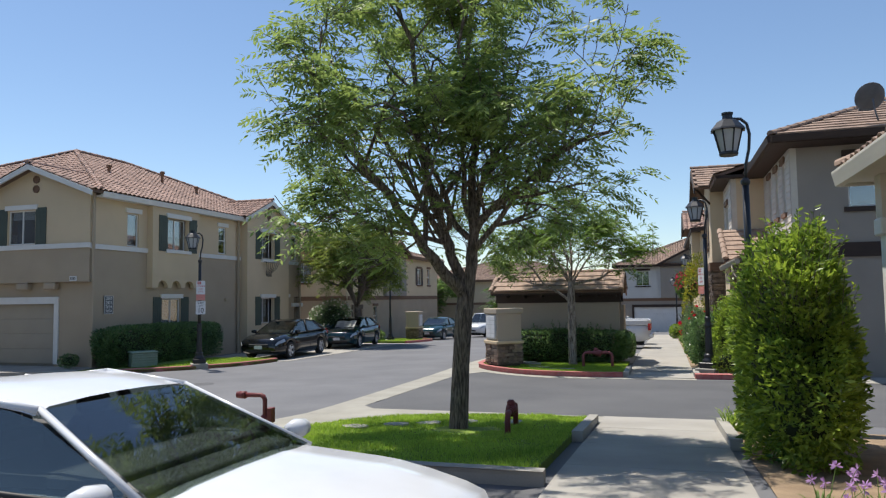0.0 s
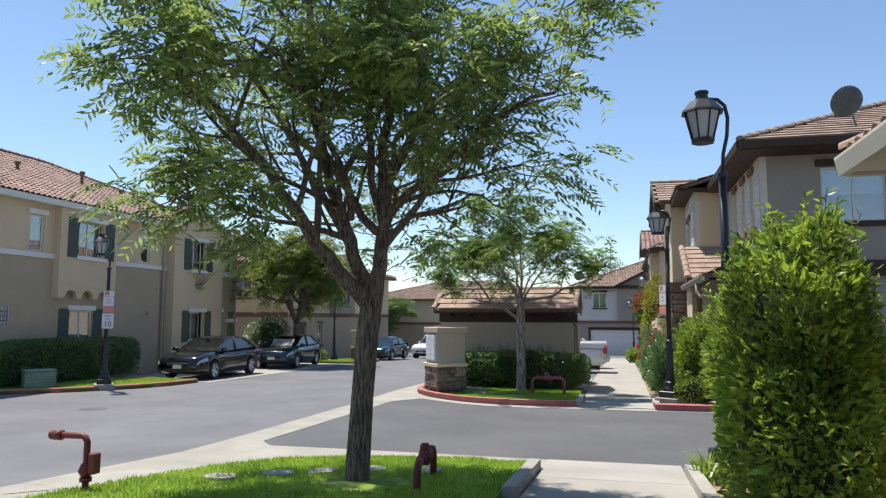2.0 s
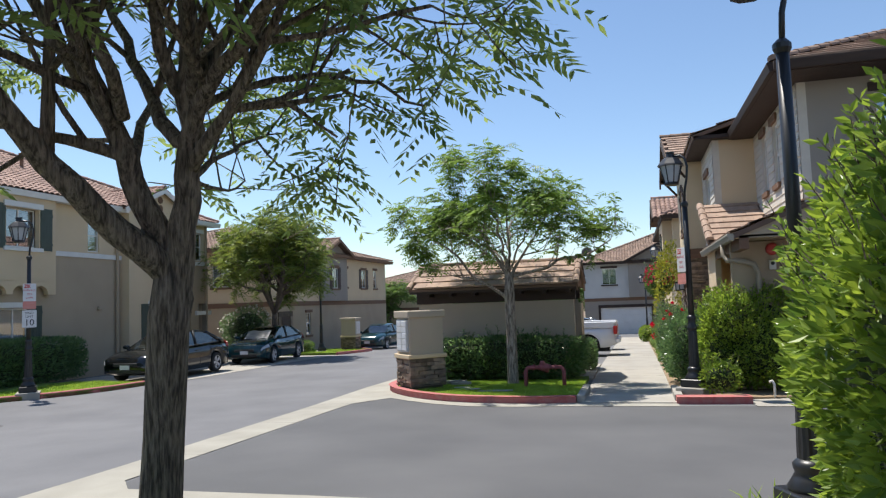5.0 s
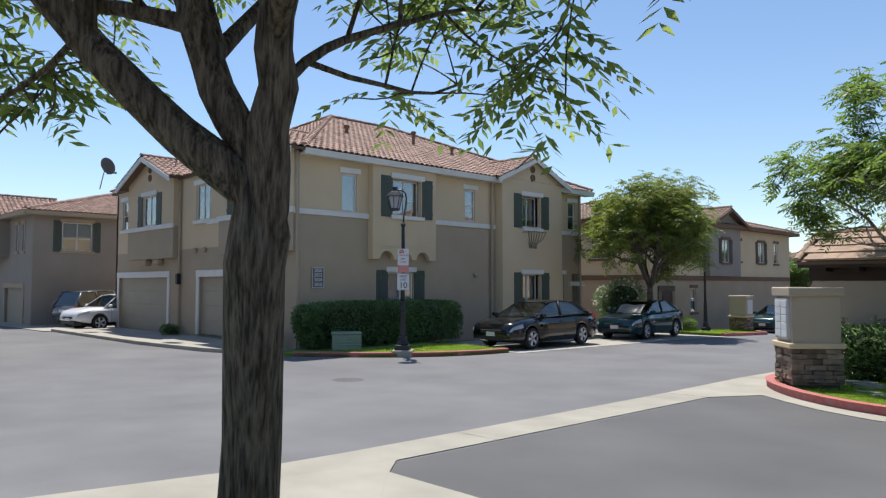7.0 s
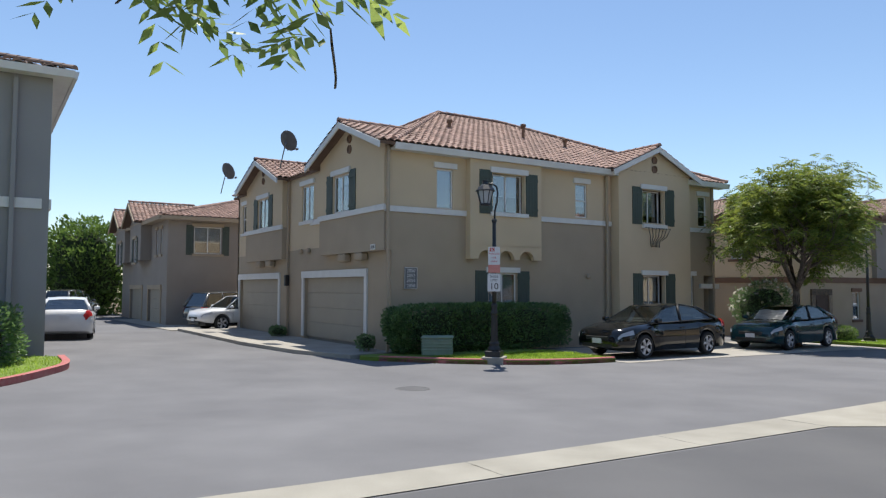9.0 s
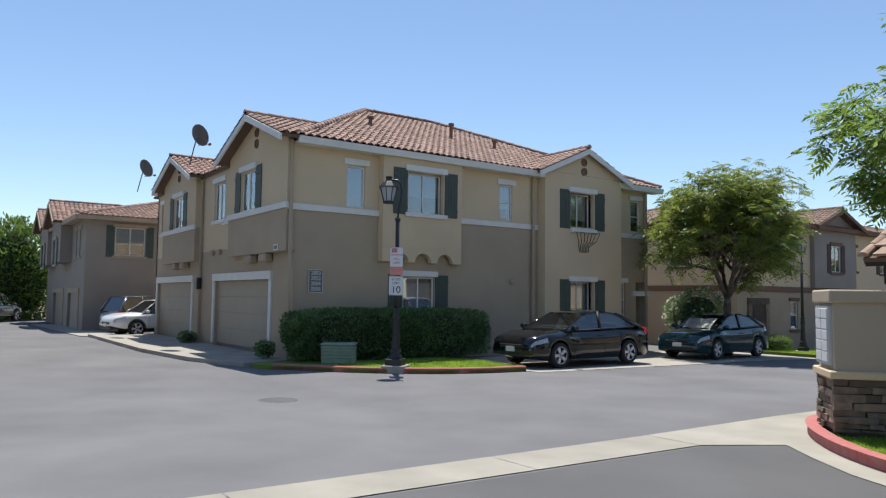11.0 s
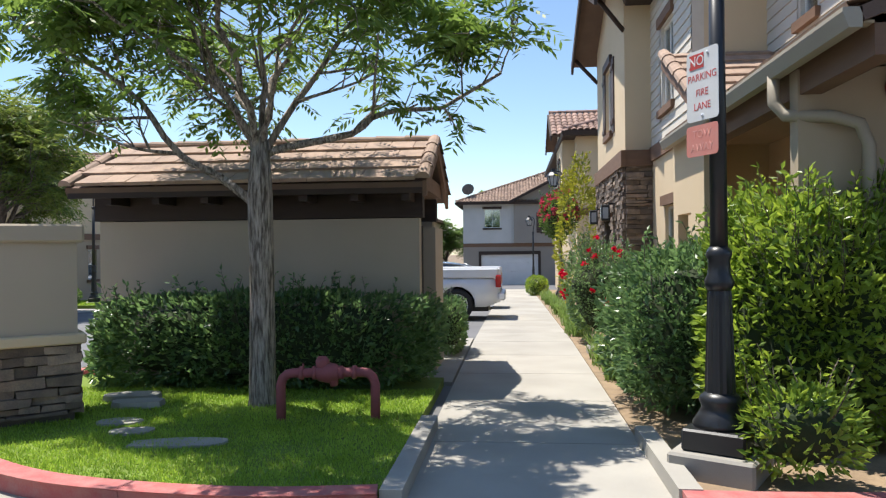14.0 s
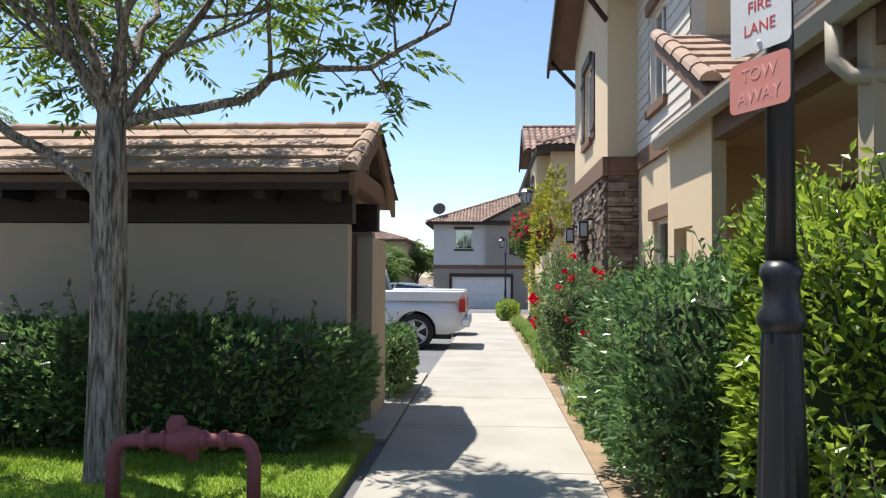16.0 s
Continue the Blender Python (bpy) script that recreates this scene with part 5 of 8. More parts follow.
# ---- the shed ----
def shed():
    s = base("shed", pose(0, 0, 0), "low stucco enclosure with flat-tiled roof and dark timber beams", "shed")
    x0, x1, y0, y1, z0, zt = -5.83, -1.53, 25.75, 27.45, -1.0, 1.28
    wall("wall", s, "x", y0, x0, x1, z0, zt, M_SHEDW, [], 0.2, -1)
    wall("wall", s, "x", y1, x0, x1, z0, zt, M_SHEDW, [], 0.2, 1)
    wall("wall", s, "y", x0, y0 + 0.2, y1 - 0.2, z0, zt, M_SHEDW, [], 0.2, -1)
    wall("wall", s, "y", x1 + 0.12, y0 + 0.78, y1 + 0.1, z0, zt - 0.1, M_SHEDW, [], 0.25, 1, "sunlit tan end wall")
    part("gate", boxes((x1 - 0.1, y0 + 0.2, z0, x1 - 0.05, y0 + 0.78, 1.2)), M_DKBROWN, s, "dark metal gate")
    part("beam", boxes((x0 - 0.05, y0 - 0.04, zt + 0.01, x1 + 0.05, y0 + 0.16, zt + 0.34)), M_DKBROWN, s)
    part("beam", boxes((x0 - 0.05, y1 - 0.16, zt + 0.01, x1 + 0.05, y1 + 0.04, zt + 0.34)), M_DKBROWN, s)
    part("tie_beam", boxes((x1 - 0.1, y0 - 0.1, zt + 0.36, x1 + 0.1, y1 + 0.1, zt + 0.56)), M_BROWN, s)
    part("fascia", boxes((x0 - 0.1, y0 - 0.55, 1.56, x1 + 0.12, y0 - 0.5, 1.69)), M_DKBROWN, s)
    part("plate", boxes((x0 + 0.1, y0 + 0.16, zt + 0.02, x1 - 0.1, y0 + 0.2, 1.85)), M_DKBROWN, s)
    for k in range(7):
        x = x0 + 0.35 + k * (x1 - x0 - 0.5) / 6
        part("rafter_tail", boxes((x, y0 - 0.5, 1.48, x + 0.1, y0 + 0.1, 1.63)), M_DKBROWN, s)
    ym = (y0 + y1) / 2
    zr, ze, ey0, ey1, ex0, ex1 = 2.37, 1.69, y0 - 0.58, y1 + 0.58, x0 - 0.12, x1 + 0.12
    part("king_post", boxes((x1 - 0.05, ym - 0.07, zt + 0.56, x1 + 0.05, ym + 0.07, zr - 0.12)), M_BROWN, s)
    hip = ex0
    gable_end(s, "y", x0, y0, y1, zt, zr - 0.25, M_SHEDW, -1)
    A, B, C, D = (ex0, ey0, ze), (ex1, ey0, ze), (ex1, ey1, ze), (ex0, ey1, ze)
    P, Q = (hip, ym, zr), (ex1, ym, zr)
    roof_plane(s, A, B, Q, P, M_SHAKE, False, 0.33, each=True)
    roof_plane(s, C, D, P, Q, M_SHAKE, False, 0.33)
    for p, q in ((A, P), (D, P), (P, Q)):
        ridge_tiles(s, Vector(p) + Vector((0, 0, 0.035)), Vector(q) + Vector((0, 0, 0.035)), M_SHAKE, 0.08)
    for ye, nm in ((ey0, 1), (ey1, -1)):
        rake(s, (ex1, ye, ze + 0.02), (ex1, ym, zr + 0.02), (1, 0, 0), M_BROWN, 0.2, 0.05)
        ridge_tiles(s, (ex1, ye, ze + 0.05), (ex1, ym, zr + 0.05), M_SHAKE, 0.085)
    return s


shed()


# ---- mailbox pillars ----
def mailbox_pillar(x, y, z, turn=0):
    p = base("mailbox_pillar", pose(x, y, z, 0, 0, turn), "stucco mailbox pillar on a ledge-stone base", "mailbox", "mailbox pillars")
    w, d = 0.43, 0.40
    part("core", boxes((-w + 0.03, -d + 0.03, -0.2, w - 0.03, d - 0.03, 0.66)), M_MORTAR, p)
    ledge_stones(p, "x", -d + 0.03, -w - 0.03, w + 0.03, 0.0, 0.66, -1, 31)
    ledge_stones(p, "x", d - 0.03, -w - 0.03, w + 0.03, 0.0, 0.66, 1, 32)
    ledge_stones(p, "y", -w + 0.03, -d, d, 0.0, 0.66, -1, 33)
    ledge_stones(p, "y", w - 0.03, -d, d, 0.0, 0.66, 1, 34)
    part("ledge", boxes((-w - 0.07, -d - 0.07, 0.66, w + 0.07, d + 0.07, 0.76), bevel=0.015), M_TAN, p)
    part("shaft", boxes((-w, -d, 0.76, w, d, 1.62)), M_SHEDW, p)
    part("cap", boxes((-w - 0.06, -d - 0.06, 1.62, w + 0.06, d + 0.06, 1.79), bevel=0.02), M_SHEDW, p)
    mb = part("mailbox_unit", boxes((-w - 0.05, -d + 0.08, 0.82, -w + 0.01, d - 0.08, 1.58), bevel=0.006), M_MAILB, p, "grey metal mailbox panel")
    for r in range(5):
        for c in range(2):
            ya = -d + 0.11 + c * 0.3
            part("mailbox_door", boxes((-w - 0.062, ya, 0.86 + r * 0.14, -w - 0.05, ya + 0.27, 0.86 + r * 0.14 + 0.125), bevel=0.004), M_SIGNW, mb)
    return p


p1 = mailbox_pillar(-5.05, 23.12, -0.64, 40)
p2 = copy_thing(p1, pose(-16.3, 46.4, -1.15, 0, 0, 180))


# ---- street lamps ----
def street_lamp(x, y, z, turn, h=4.55):
    l = base("street_lamp", pose(x, y, z, 0, 0, turn), "black cast-iron street lamp with a hooked arm and lantern", "street lamp", "street lamps")
    part("footing", boxes((-0.3, -0.3, -0.3, 0.3, 0.3, 0.04), bevel=0.02), M_CONC, l, "square concrete footing")
    part("base_block", boxes((-0.22, -0.22, 0.04, 0.22, 0.22, 0.2), bevel=0.015), M_BLACK, l)
    part("base_bell", lathe([(0.19, 0.2), (0.195, 0.23), (0.15, 0.3), (0.13, 0.34), (0.145, 0.38), (0.145, 0.41), (0.105, 0.45)], 20), M_BLACK, l, smooth=True)
    part("fluted_shaft", lathe([(0.108, 0.45), (0.086, 1.15), (0.08, 1.2)], 28, flutes=1), M_BLACK, l)
    part("collar", lathe([(0.08, 1.18), (0.1, 1.22), (0.105, 1.25), (0.08, 1.3), (0.076, 1.4), (0.09, 1.43), (0.09, 1.46), (0.064, 1.5)], 20), M_BLACK, l, smooth=True)
    part("pole", lathe([(0.063, 1.48), (0.052, h - 0.75)], 16), M_BLACK, l, smooth=True)
    part("upper_collar", lathe([(0.055, h - 0.8), (0.075, h - 0.76), (0.075, h - 0.72), (0.04, h - 0.68)], 14), M_BLACK, l)
    arc = [(0, 0, h - 0.75), (0.02, 0, h - 0.45), (0.08, 0, h - 0.2), (0.1, 0, h + 0.05), (0.06, 0, h + 0.22), (-0.04, 0, h + 0.3), (-0.17, 0, h + 0.3), (-0.24, 0, h + 0.27)]
    tube("arm", arc, 0.026, M_BLACK, l, 8)
    lx = -0.26
    part("lantern_cap", lathe([(0.285, h + 0.1), (0.27, h + 0.13), (0.17, h + 0.25), (0.09, h + 0.29), (0.08, h + 0.36), (0.095, h + 0.37), (0.095, h + 0.4), (0.01, h + 0.41)], 8, lx), M_BLACK, l)
    part("lantern_glass", lathe([(0.13, h - 0.26), (0.225, h + 0.1)], 8, lx), M_LAMPG, l, "frosted lantern glass")
    part("lantern_ring", lathe([(0.15, h - 0.31), (0.16, h - 0.28), (0.15, h - 0.25), (0.1, h - 0.25)], 8, lx), M_BLACK, l)
    for k in range(8):
        a = 2 * math.pi * k / 8
        tube("lantern_bar", [(lx + 0.14 * math.cos(a), 0.14 * math.sin(a), h - 0.27), (lx + 0.235 * math.cos(a), 0.235 * math.sin(a), h + 0.11)], 0.012, M_BLACK, l, 5)
    return l


lampA = street_lamp(1.32, 12.62, -0.48, 20)
copy_thing(lampA, pose(1.15, 22.0, -0.62, 0, 0, -30))
copy_thing(lampA, pose(-16.5, 23.0, -0.8, 0, 0, 40))
copy_thing(lampA, pose(-17.1, 44.0, -1.15, 0, 0, 120))
copy_thing(lampA, pose(1.45, 44.6, -1.05, 0, 0, 0))
copy_thing(lampA, pose(0.95, 66.0, -1.9, 0, 0, 0))


# ---- plants ----
def branchy(seed, fork, crown, levels, lean=0.0, spread=0.75, trunk_r=0.13, limbs=5, low=None, up=0.12, boughs=(), side=(0.9, 1.5)):
    """Skeleton of a tree: list of (points, radii) and twig tips (point, way)."""
    rng = random.Random(seed)
    branches, tips, level, mothers = [], [], [9], [-1]
    trunk = [(0, 0, -0.15), (0.0, 0, 0.1), (lean * 0.3, 0.02, fork * 0.45), (lean * 0.8, -0.02, fork * 0.8), (lean, 0, fork)]
    branches.append((trunk, [trunk_r * 1.5, trunk_r * 1.12, trunk_r, trunk_r * 1.02, trunk_r * 0.75]))

    def grow(p, d, length, r, depth, mother=0):
        n = 5
        pts, rad = [p], [r]
        q, dd = p.copy(), d.copy()
        kids = []
        for i in range(n):
            dd = (dd + Vector((rng.uniform(-1, 1), rng.uniform(-1, 1), rng.uniform(-0.5, 0.9))) * 0.17).normalized()
            q = q + dd * length / n
            pts.append(q.copy())
            rad.append(max(r * (1 - 0.5 * (i + 1) / n), 0.006))
            if i >= 1 and depth > 0:
                kids.append((q.copy(), dd.copy(), rad[-1]))
            if depth <= 1 and i >= 1:
                tips.append((q.copy(), dd.copy(), len(branches), depth))
        branches.append((pts, rad))
        level.append(depth)
        mothers.append(mother)
        me_ = len(branches) - 1
        if depth > 0:
            for kp, kd, kr in kids:
                for _ in range(2 if rng.random() < 0.45 else 1):
                    o = kd.orthogonal()
                    o.rotate(Matrix.Rotation(rng.uniform(0, 6.28), 3, kd))
                    nd = (kd * 0.75 + o * rng.uniform(0.5, 0.95) + Vector((0, 0, up))).normalized()
                    grow(kp, nd, length * rng.uniform(0.5, 0.72), kr * 0.72, depth - 1, me_)
    top = Vector((lean, 0, fork - 0.2))
    for k in range(limbs):
        a = 2 * math.pi * (k + rng.uniform(-0.2, 0.2)) / limbs
        tilt = spread * rng.uniform(0.75, 1.2) if k else 0.15
        d = Vector((math.cos(a) * math.sin(tilt), math.sin(a) * math.sin(tilt), math.cos(tilt)))
        grow(top.copy(), d, crown * rng.uniform(0.85, 1.1), trunk_r * 0.62, levels)
    for heading, r0, run in boughs:
        # a bough: (reach, rise) pairs along one heading from the fork, softened, with side branches
        ca, sa = math.cos(radians(heading)), math.sin(radians(heading))
        low_start = run[0][1] < 0.2
        if low_start:
            run = ((0.0, run[0][1] - 0.4),) + tuple(run)
        line = smooth_line(run, 3)
        n = len(line)
        pts = [top + Vector((a * ca - 0.08 * math.sin(2.3 * i + heading) * sa * i / n, a * sa + 0.08 * math.sin(2.3 * i + heading) * ca * i / n, b)) for i, (a, b) in enumerate(line)]
        if not low_start:
            # joined to the nearest bough below
            root = min((q for b_, l_, m_ in zip(branches, level, mothers) if l_ == levels and m_ == 0 for q in b_[0] if q.z < pts[0].z), key=lambda q: (q - pts[0]).length)
            pts = [root.copy(), (root + pts[0]) / 2] + pts[1:]
            n = len(pts)
        rad = [r0 * (1 - 0.72 * (i / (n - 1)) ** 0.9) for i in range(n)]
        if low_start:
            rad[:4] = [r * k for r, k in zip(rad, (0.55, 0.72, 0.86, 0.95))]
        branches.append((pts, rad))
        level.append(levels)
        mothers.append(0)
        me_ = len(branches) - 1
        for i in range(6 if low_start else 3, n):
            d = (pts[i] - pts[i - 1]).normalized()
            for _ in range(1 if i % 2 or i > n - 4 else 0):
                o = d.orthogonal()
                o.rotate(Matrix.Rotation(rng.uniform(0, 6.28), 3, d))
                nd = (d * 0.7 + o * rng.uniform(0.5, 1.0) + Vector((0, 0, up))).normalized()
                grow(pts[i].copy(), nd, rng.uniform(*side) * (1 - 0.3 * i / n), max(rad[i] * 0.6, 0.012), levels - (1 if rng.random() < 0.45 else 2), me_)
    for d, ln, rr, dz in low or ():
        grow(top + Vector((0, 0, dz)), Vector(d).normalized(), ln, trunk_r * rr, levels)
    return branches, tips, level, mothers


def compound_leaf(verts, faces, p, d, rng, length, pairs, lw, droop=0.5):
    """A feather leaf of paired narrow leaflets, hanging from p."""
    side = d.cross(Vector((0, 0, 1)))
    if side.length < 0.1:
        side = Vector((1, 0, 0))
    side.normalize()
    side.rotate(Matrix.Rotation(rng.uniform(-0.7, 0.7), 3, d))
    for i in range(pairs):
        t = (i + 0.6) / pairs
        c = p + d * length * t + Vector((0, 0, -droop * length * t * t))
        ll = lw * rng.uniform(0.8, 1.15) * (1.0 - 0.35 * abs(t - 0.5))
        for s in (-1, 1):
            tipd = (side * s + d * 0.75 + Vector((0, 0, -0.55 + rng.uniform(-0.3, 0.2)))).normalized()
            wd = tipd.cross(side.cross(d) + Vector((rng.uniform(-.5, .5), rng.uniform(-.5, .5), rng.uniform(-.5, .5)))).normalized() * ll * 0.155
            i0 = len(verts)
            verts += [c, c + tipd * ll * 0.45 + wd, c + tipd * ll, c + tipd * ll * 0.45 - wd]
            faces.append((i0, i0 + 1, i0 + 2, i0 + 3))


def tree(name, x, y, z, label, seed, fork, crown, levels, bark, leafm, leaves, leaflen, lw, pairs=5, group="", inside=None, leafy_at=None, turn=0, bark_n=8, **kw):
    t = base(name, pose(x, y, z, 0, 0, turn), label, "tree", group)
    br, tips, level, mothers = branchy(seed, fork, crown, levels, **kw)
    rng = random.Random(seed + 1)
    tips = [q for q in tips if not inside or inside(q[0])]
    alive = {0}
    for i in range(1, len(br)):
        pts, rad = br[i]
        ok = mothers[i] in alive and pts[0] in br[mothers[i]][0] if mothers[i] else True
        if inside and ok:
            n = len(pts)
            while n > 2 and not inside(pts[n - 1]):
                n -= 1
            ok = n > 2 or level[i] >= levels
            br[i] = (pts[:n], [r * (1 - 0.75 * (k / (n - 1)) ** 2) if n < len(pts) else r for k, r in enumerate(rad[:n])])
        if ok:
            alive.add(i)
    tips = [q for q in tips if q[2] in alive]
    leafy = {q[2] for q in tips}
    leafy = {b for b in sorted(leafy) if level[b] > 0 or rng.random() < 0.5}
    tufts = [q for q in tips if q[2] in leafy and (not leafy_at or leafy_at(q[0]))]
    v0, f0 = [], []
    for i, (pts, rad) in enumerate(br):
        if i not in alive or (level[i] < 2 and i not in leafy):
            continue
        v, f = tube_data(pts, rad, bark_n if rad[0] > 0.04 else 5 if rad[0] > 0.015 else 3)
        o = len(v0)
        v0 += v
        f0 += [tuple(o + k for k in ff) for ff in f]
        if i == 0:
            raw("trunk", v0, f0, bark, t, smooth=True)
            v0, f0 = [], []
    tagged(raw("branchwork", v0, f0, bark, t, smooth=True), kind="stuff")
    verts, faces = [], []
    for _ in range(leaves):
        p, d = rng.choice(tufts)[:2]
        p = p + Vector((rng.gauss(0, 1), rng.gauss(0, 1), rng.gauss(0, 1))) * 0.07
        if inside and not inside(p):
            continue
        a = rng.uniform(0, 6.28)
        dd = (d * 0.35 + Vector((math.cos(a), math.sin(a), rng.uniform(-0.25, 0.45)))).normalized()
        compound_leaf(verts, faces, p, dd, rng, leaflen * rng.uniform(0.7, 1.2), pairs, lw)
    ob = raw("crown", verts, faces, leafm, t)
    tagged(ob, kind="stuff")
    return t


def ash_leafy(p):
    """Leaves keep to the outer crown and hang lower on the sides towards the walk and the bay."""
    a = math.degrees(math.atan2(p.y, p.x)) % 360
    low = 3.25 if 118 < a < 185 else 2.7 if a > 300 else 2.5
    return p.z > low and (math.hypot(p.x, p.y) / 1.25) ** 2 + ((p.z - 2.5) / 2.0) ** 2 > 1


tree("street_tree", -2.92, 10.2, -0.45, "ash tree with open green crown and forked trunk", 11, 2.16, 2.5, 3, M_BARK, M_LEAF, 4500, 0.36, 0.125, 6, "street trees",
     lean=0.14, trunk_r=0.125, limbs=0, bark_n=20, leafy_at=ash_leafy, side=(0.9, 1.6), inside=lambda p: p.z > 2.35 and p.x + p.y < 3.3 and p.y + 0.5 * p.x < 1.9 and (math.hypot(p.x, p.y) / 3.2) ** 2 + ((p.z - 4.6) / 3.0) ** 2 < 1,
     boughs=((235, 0.118, ((0.0, 0.0), (0.34, 0.3), (0.72, 0.68), (1.15, 1.2), (1.7, 1.75), (2.4, 2.3))),
             (228, 0.1, ((0.0, 0.12), (0.2, 0.5), (0.32, 0.88), (0.5, 1.3), (0.75, 2.2), (0.8, 3.3), (1.1, 4.3))),
             (352, 0.108, ((0.03, 0.0), (0.1, 0.5), (0.14, 0.95), (0.12, 1.6), (0.2, 2.5), (0.1, 3.5), (0.2, 4.7))),
             (338, 0.062, ((0.14, 0.95), (0.5, 1.25), (1.1, 1.6), (1.7, 1.95), (2.3, 2.1))),
             (92, 0.032, ((0.05, 0.5), (0.32, 0.76), (0.75, 0.98), (1.25, 1.2), (1.7, 1.32), (2.0, 1.35))),
             (40, 0.036, ((0.1, 1.1), (0.5, 1.3), (0.95, 1.42), (1.4, 1.4), (1.75, 1.25))),
             (228, 0.045, ((0.3, 0.78), (0.6, 0.84), (0.95, 0.9), (1.4, 0.95), (1.9, 1.2))),
             (60, 0.055, ((0.12, 1.25), (0.45, 1.8), (0.8, 2.4), (1.1, 3.1), (1.3, 3.9))),
             (150, 0.055, ((0.05, 0.9), (0.45, 1.4), (0.95, 2.0), (1.4, 2.8), (1.7, 3.6))),
             (197, 0.055, ((0.25, 0.75), (0.7, 1.5), (1.15, 2.3), (1.7, 3.1), (2.1, 3.8))),
             (260, 0.05, ((0.3, 1.0), (0.8, 1.6), (1.4, 2.1), (2.1, 2.4))),
             (285, 0.05, ((0.1, 1.25), (0.4, 1.8), (0.8, 2.5), (1.2, 3.3), (1.5, 3.9)))))
tree("street_tree", -2.93, 23.85, -0.75, "young ash tree with pale bark on the shed lawn", 23, 2.75, 2.15, 3, M_BARK2, M_LEAF2, 2650, 0.32, 0.15, 5, "street trees", trunk_r=0.125, limbs=0, bark_n=16, side=(0.7, 1.3), leafy_at=lambda p: p.z > 2.95 and (math.hypot(p.x, p.y) / 1.35) ** 2 + ((p.z - 3.0) / 1.3) ** 2 > 1,
     inside=lambda p: p.z > 2.75 and (math.hypot(p.x, p.y) / 3.15) ** 2 + ((p.z - 4.3) / 2.0) ** 2 < 1,
     boughs=((185, 0.062, ((0.02, -0.5), (0.42, -0.15), (0.85, 0.1), (1.25, 0.65), (1.7, 1.0), (2.4, 1.35))),
             (5, 0.06, ((0.02, 0.05), (0.45, 0.18), (0.95, 0.28), (1.3, 0.5), (1.9, 0.55), (2.5, 0.9))),
             (170, 0.06, ((0.0, 0.0), (0.2, 0.4), (0.5, 0.9), (0.8, 1.5), (1.0, 2.1))),
             (20, 0.055, ((0.02, 0.0), (0.25, 0.45), (0.6, 0.95), (0.95, 1.5), (1.3, 2.0))),
             (95, 0.055, ((0.02, 0.0), (0.25, 0.5), (0.6, 1.0), (1.1, 1.5), (1.6, 1.8))),
             (265, 0.055, ((0.02, 0.05), (0.25, 0.5), (0.65, 1.0), (1.1, 1.5), (1.5, 1.9))),
             (310, 0.045, ((0.02, 0.1), (0.35, 0.6), (0.9, 1.1), (1.5, 1.45))),
             (225, 0.045, ((0.02, 0.1), (0.35, 0.6), (0.95, 1.0), (1.6, 1.3))),
             (130, 0.045, ((0.02, 0.1), (0.4, 0.6), (1.0, 1.1), (1.6, 1.5))),
             (0, 0.05, ((0.0, 0.1), (0.05, 0.8), (0.0, 1.5), (0.08, 2.2)))))
tree("street_tree", -16.9, 38.2, -1.05, "leafy street tree with yellowing crown beside the parked cars", 37, 2.3, 3.1, 3, M_BARK, M_LEAF3, 6800, 0.5, 0.2, 5, "street trees", spread=0.6, trunk_r=0.14, limbs=8,
     inside=lambda p: p.z > 2.6 and (math.hypot(p.x, p.y) / 3.5) ** 2 + ((p.z - 4.6) / 2.9) ** 2 < 1)
FAR = [(-25, 79, 3.4), (-28, 83, 3.6), (-13.5, 70, 3.2), (-9.0, 80, 3.0), (-7.5, 92, 3.4), (-28, 78, 3.6), (-4.5, 98, 3.4), (-40, 60, 4.0), (-38, 46, 3.4), (14, 96, 4.2), (-8.0, 64, 2.4), (-70, 34, 4.5), (-72, 8, 4.2), (-60, -6, 4.0), (20, 30, 3.4), (22, 12, 3.6)]
for i, (fx, fy, fs) in enumerate(FAR):
    tree("far_tree", fx, fy, G(fx, fy) - 0.1, "green leafy tree in the distance", 60 + i, fs * 0.7, fs * 0.75, 2, M_BARK, M_FARLEAF, 1500, 0.7, 0.34, 4, "far trees", spread=0.8, trunk_r=0.15, limbs=6)


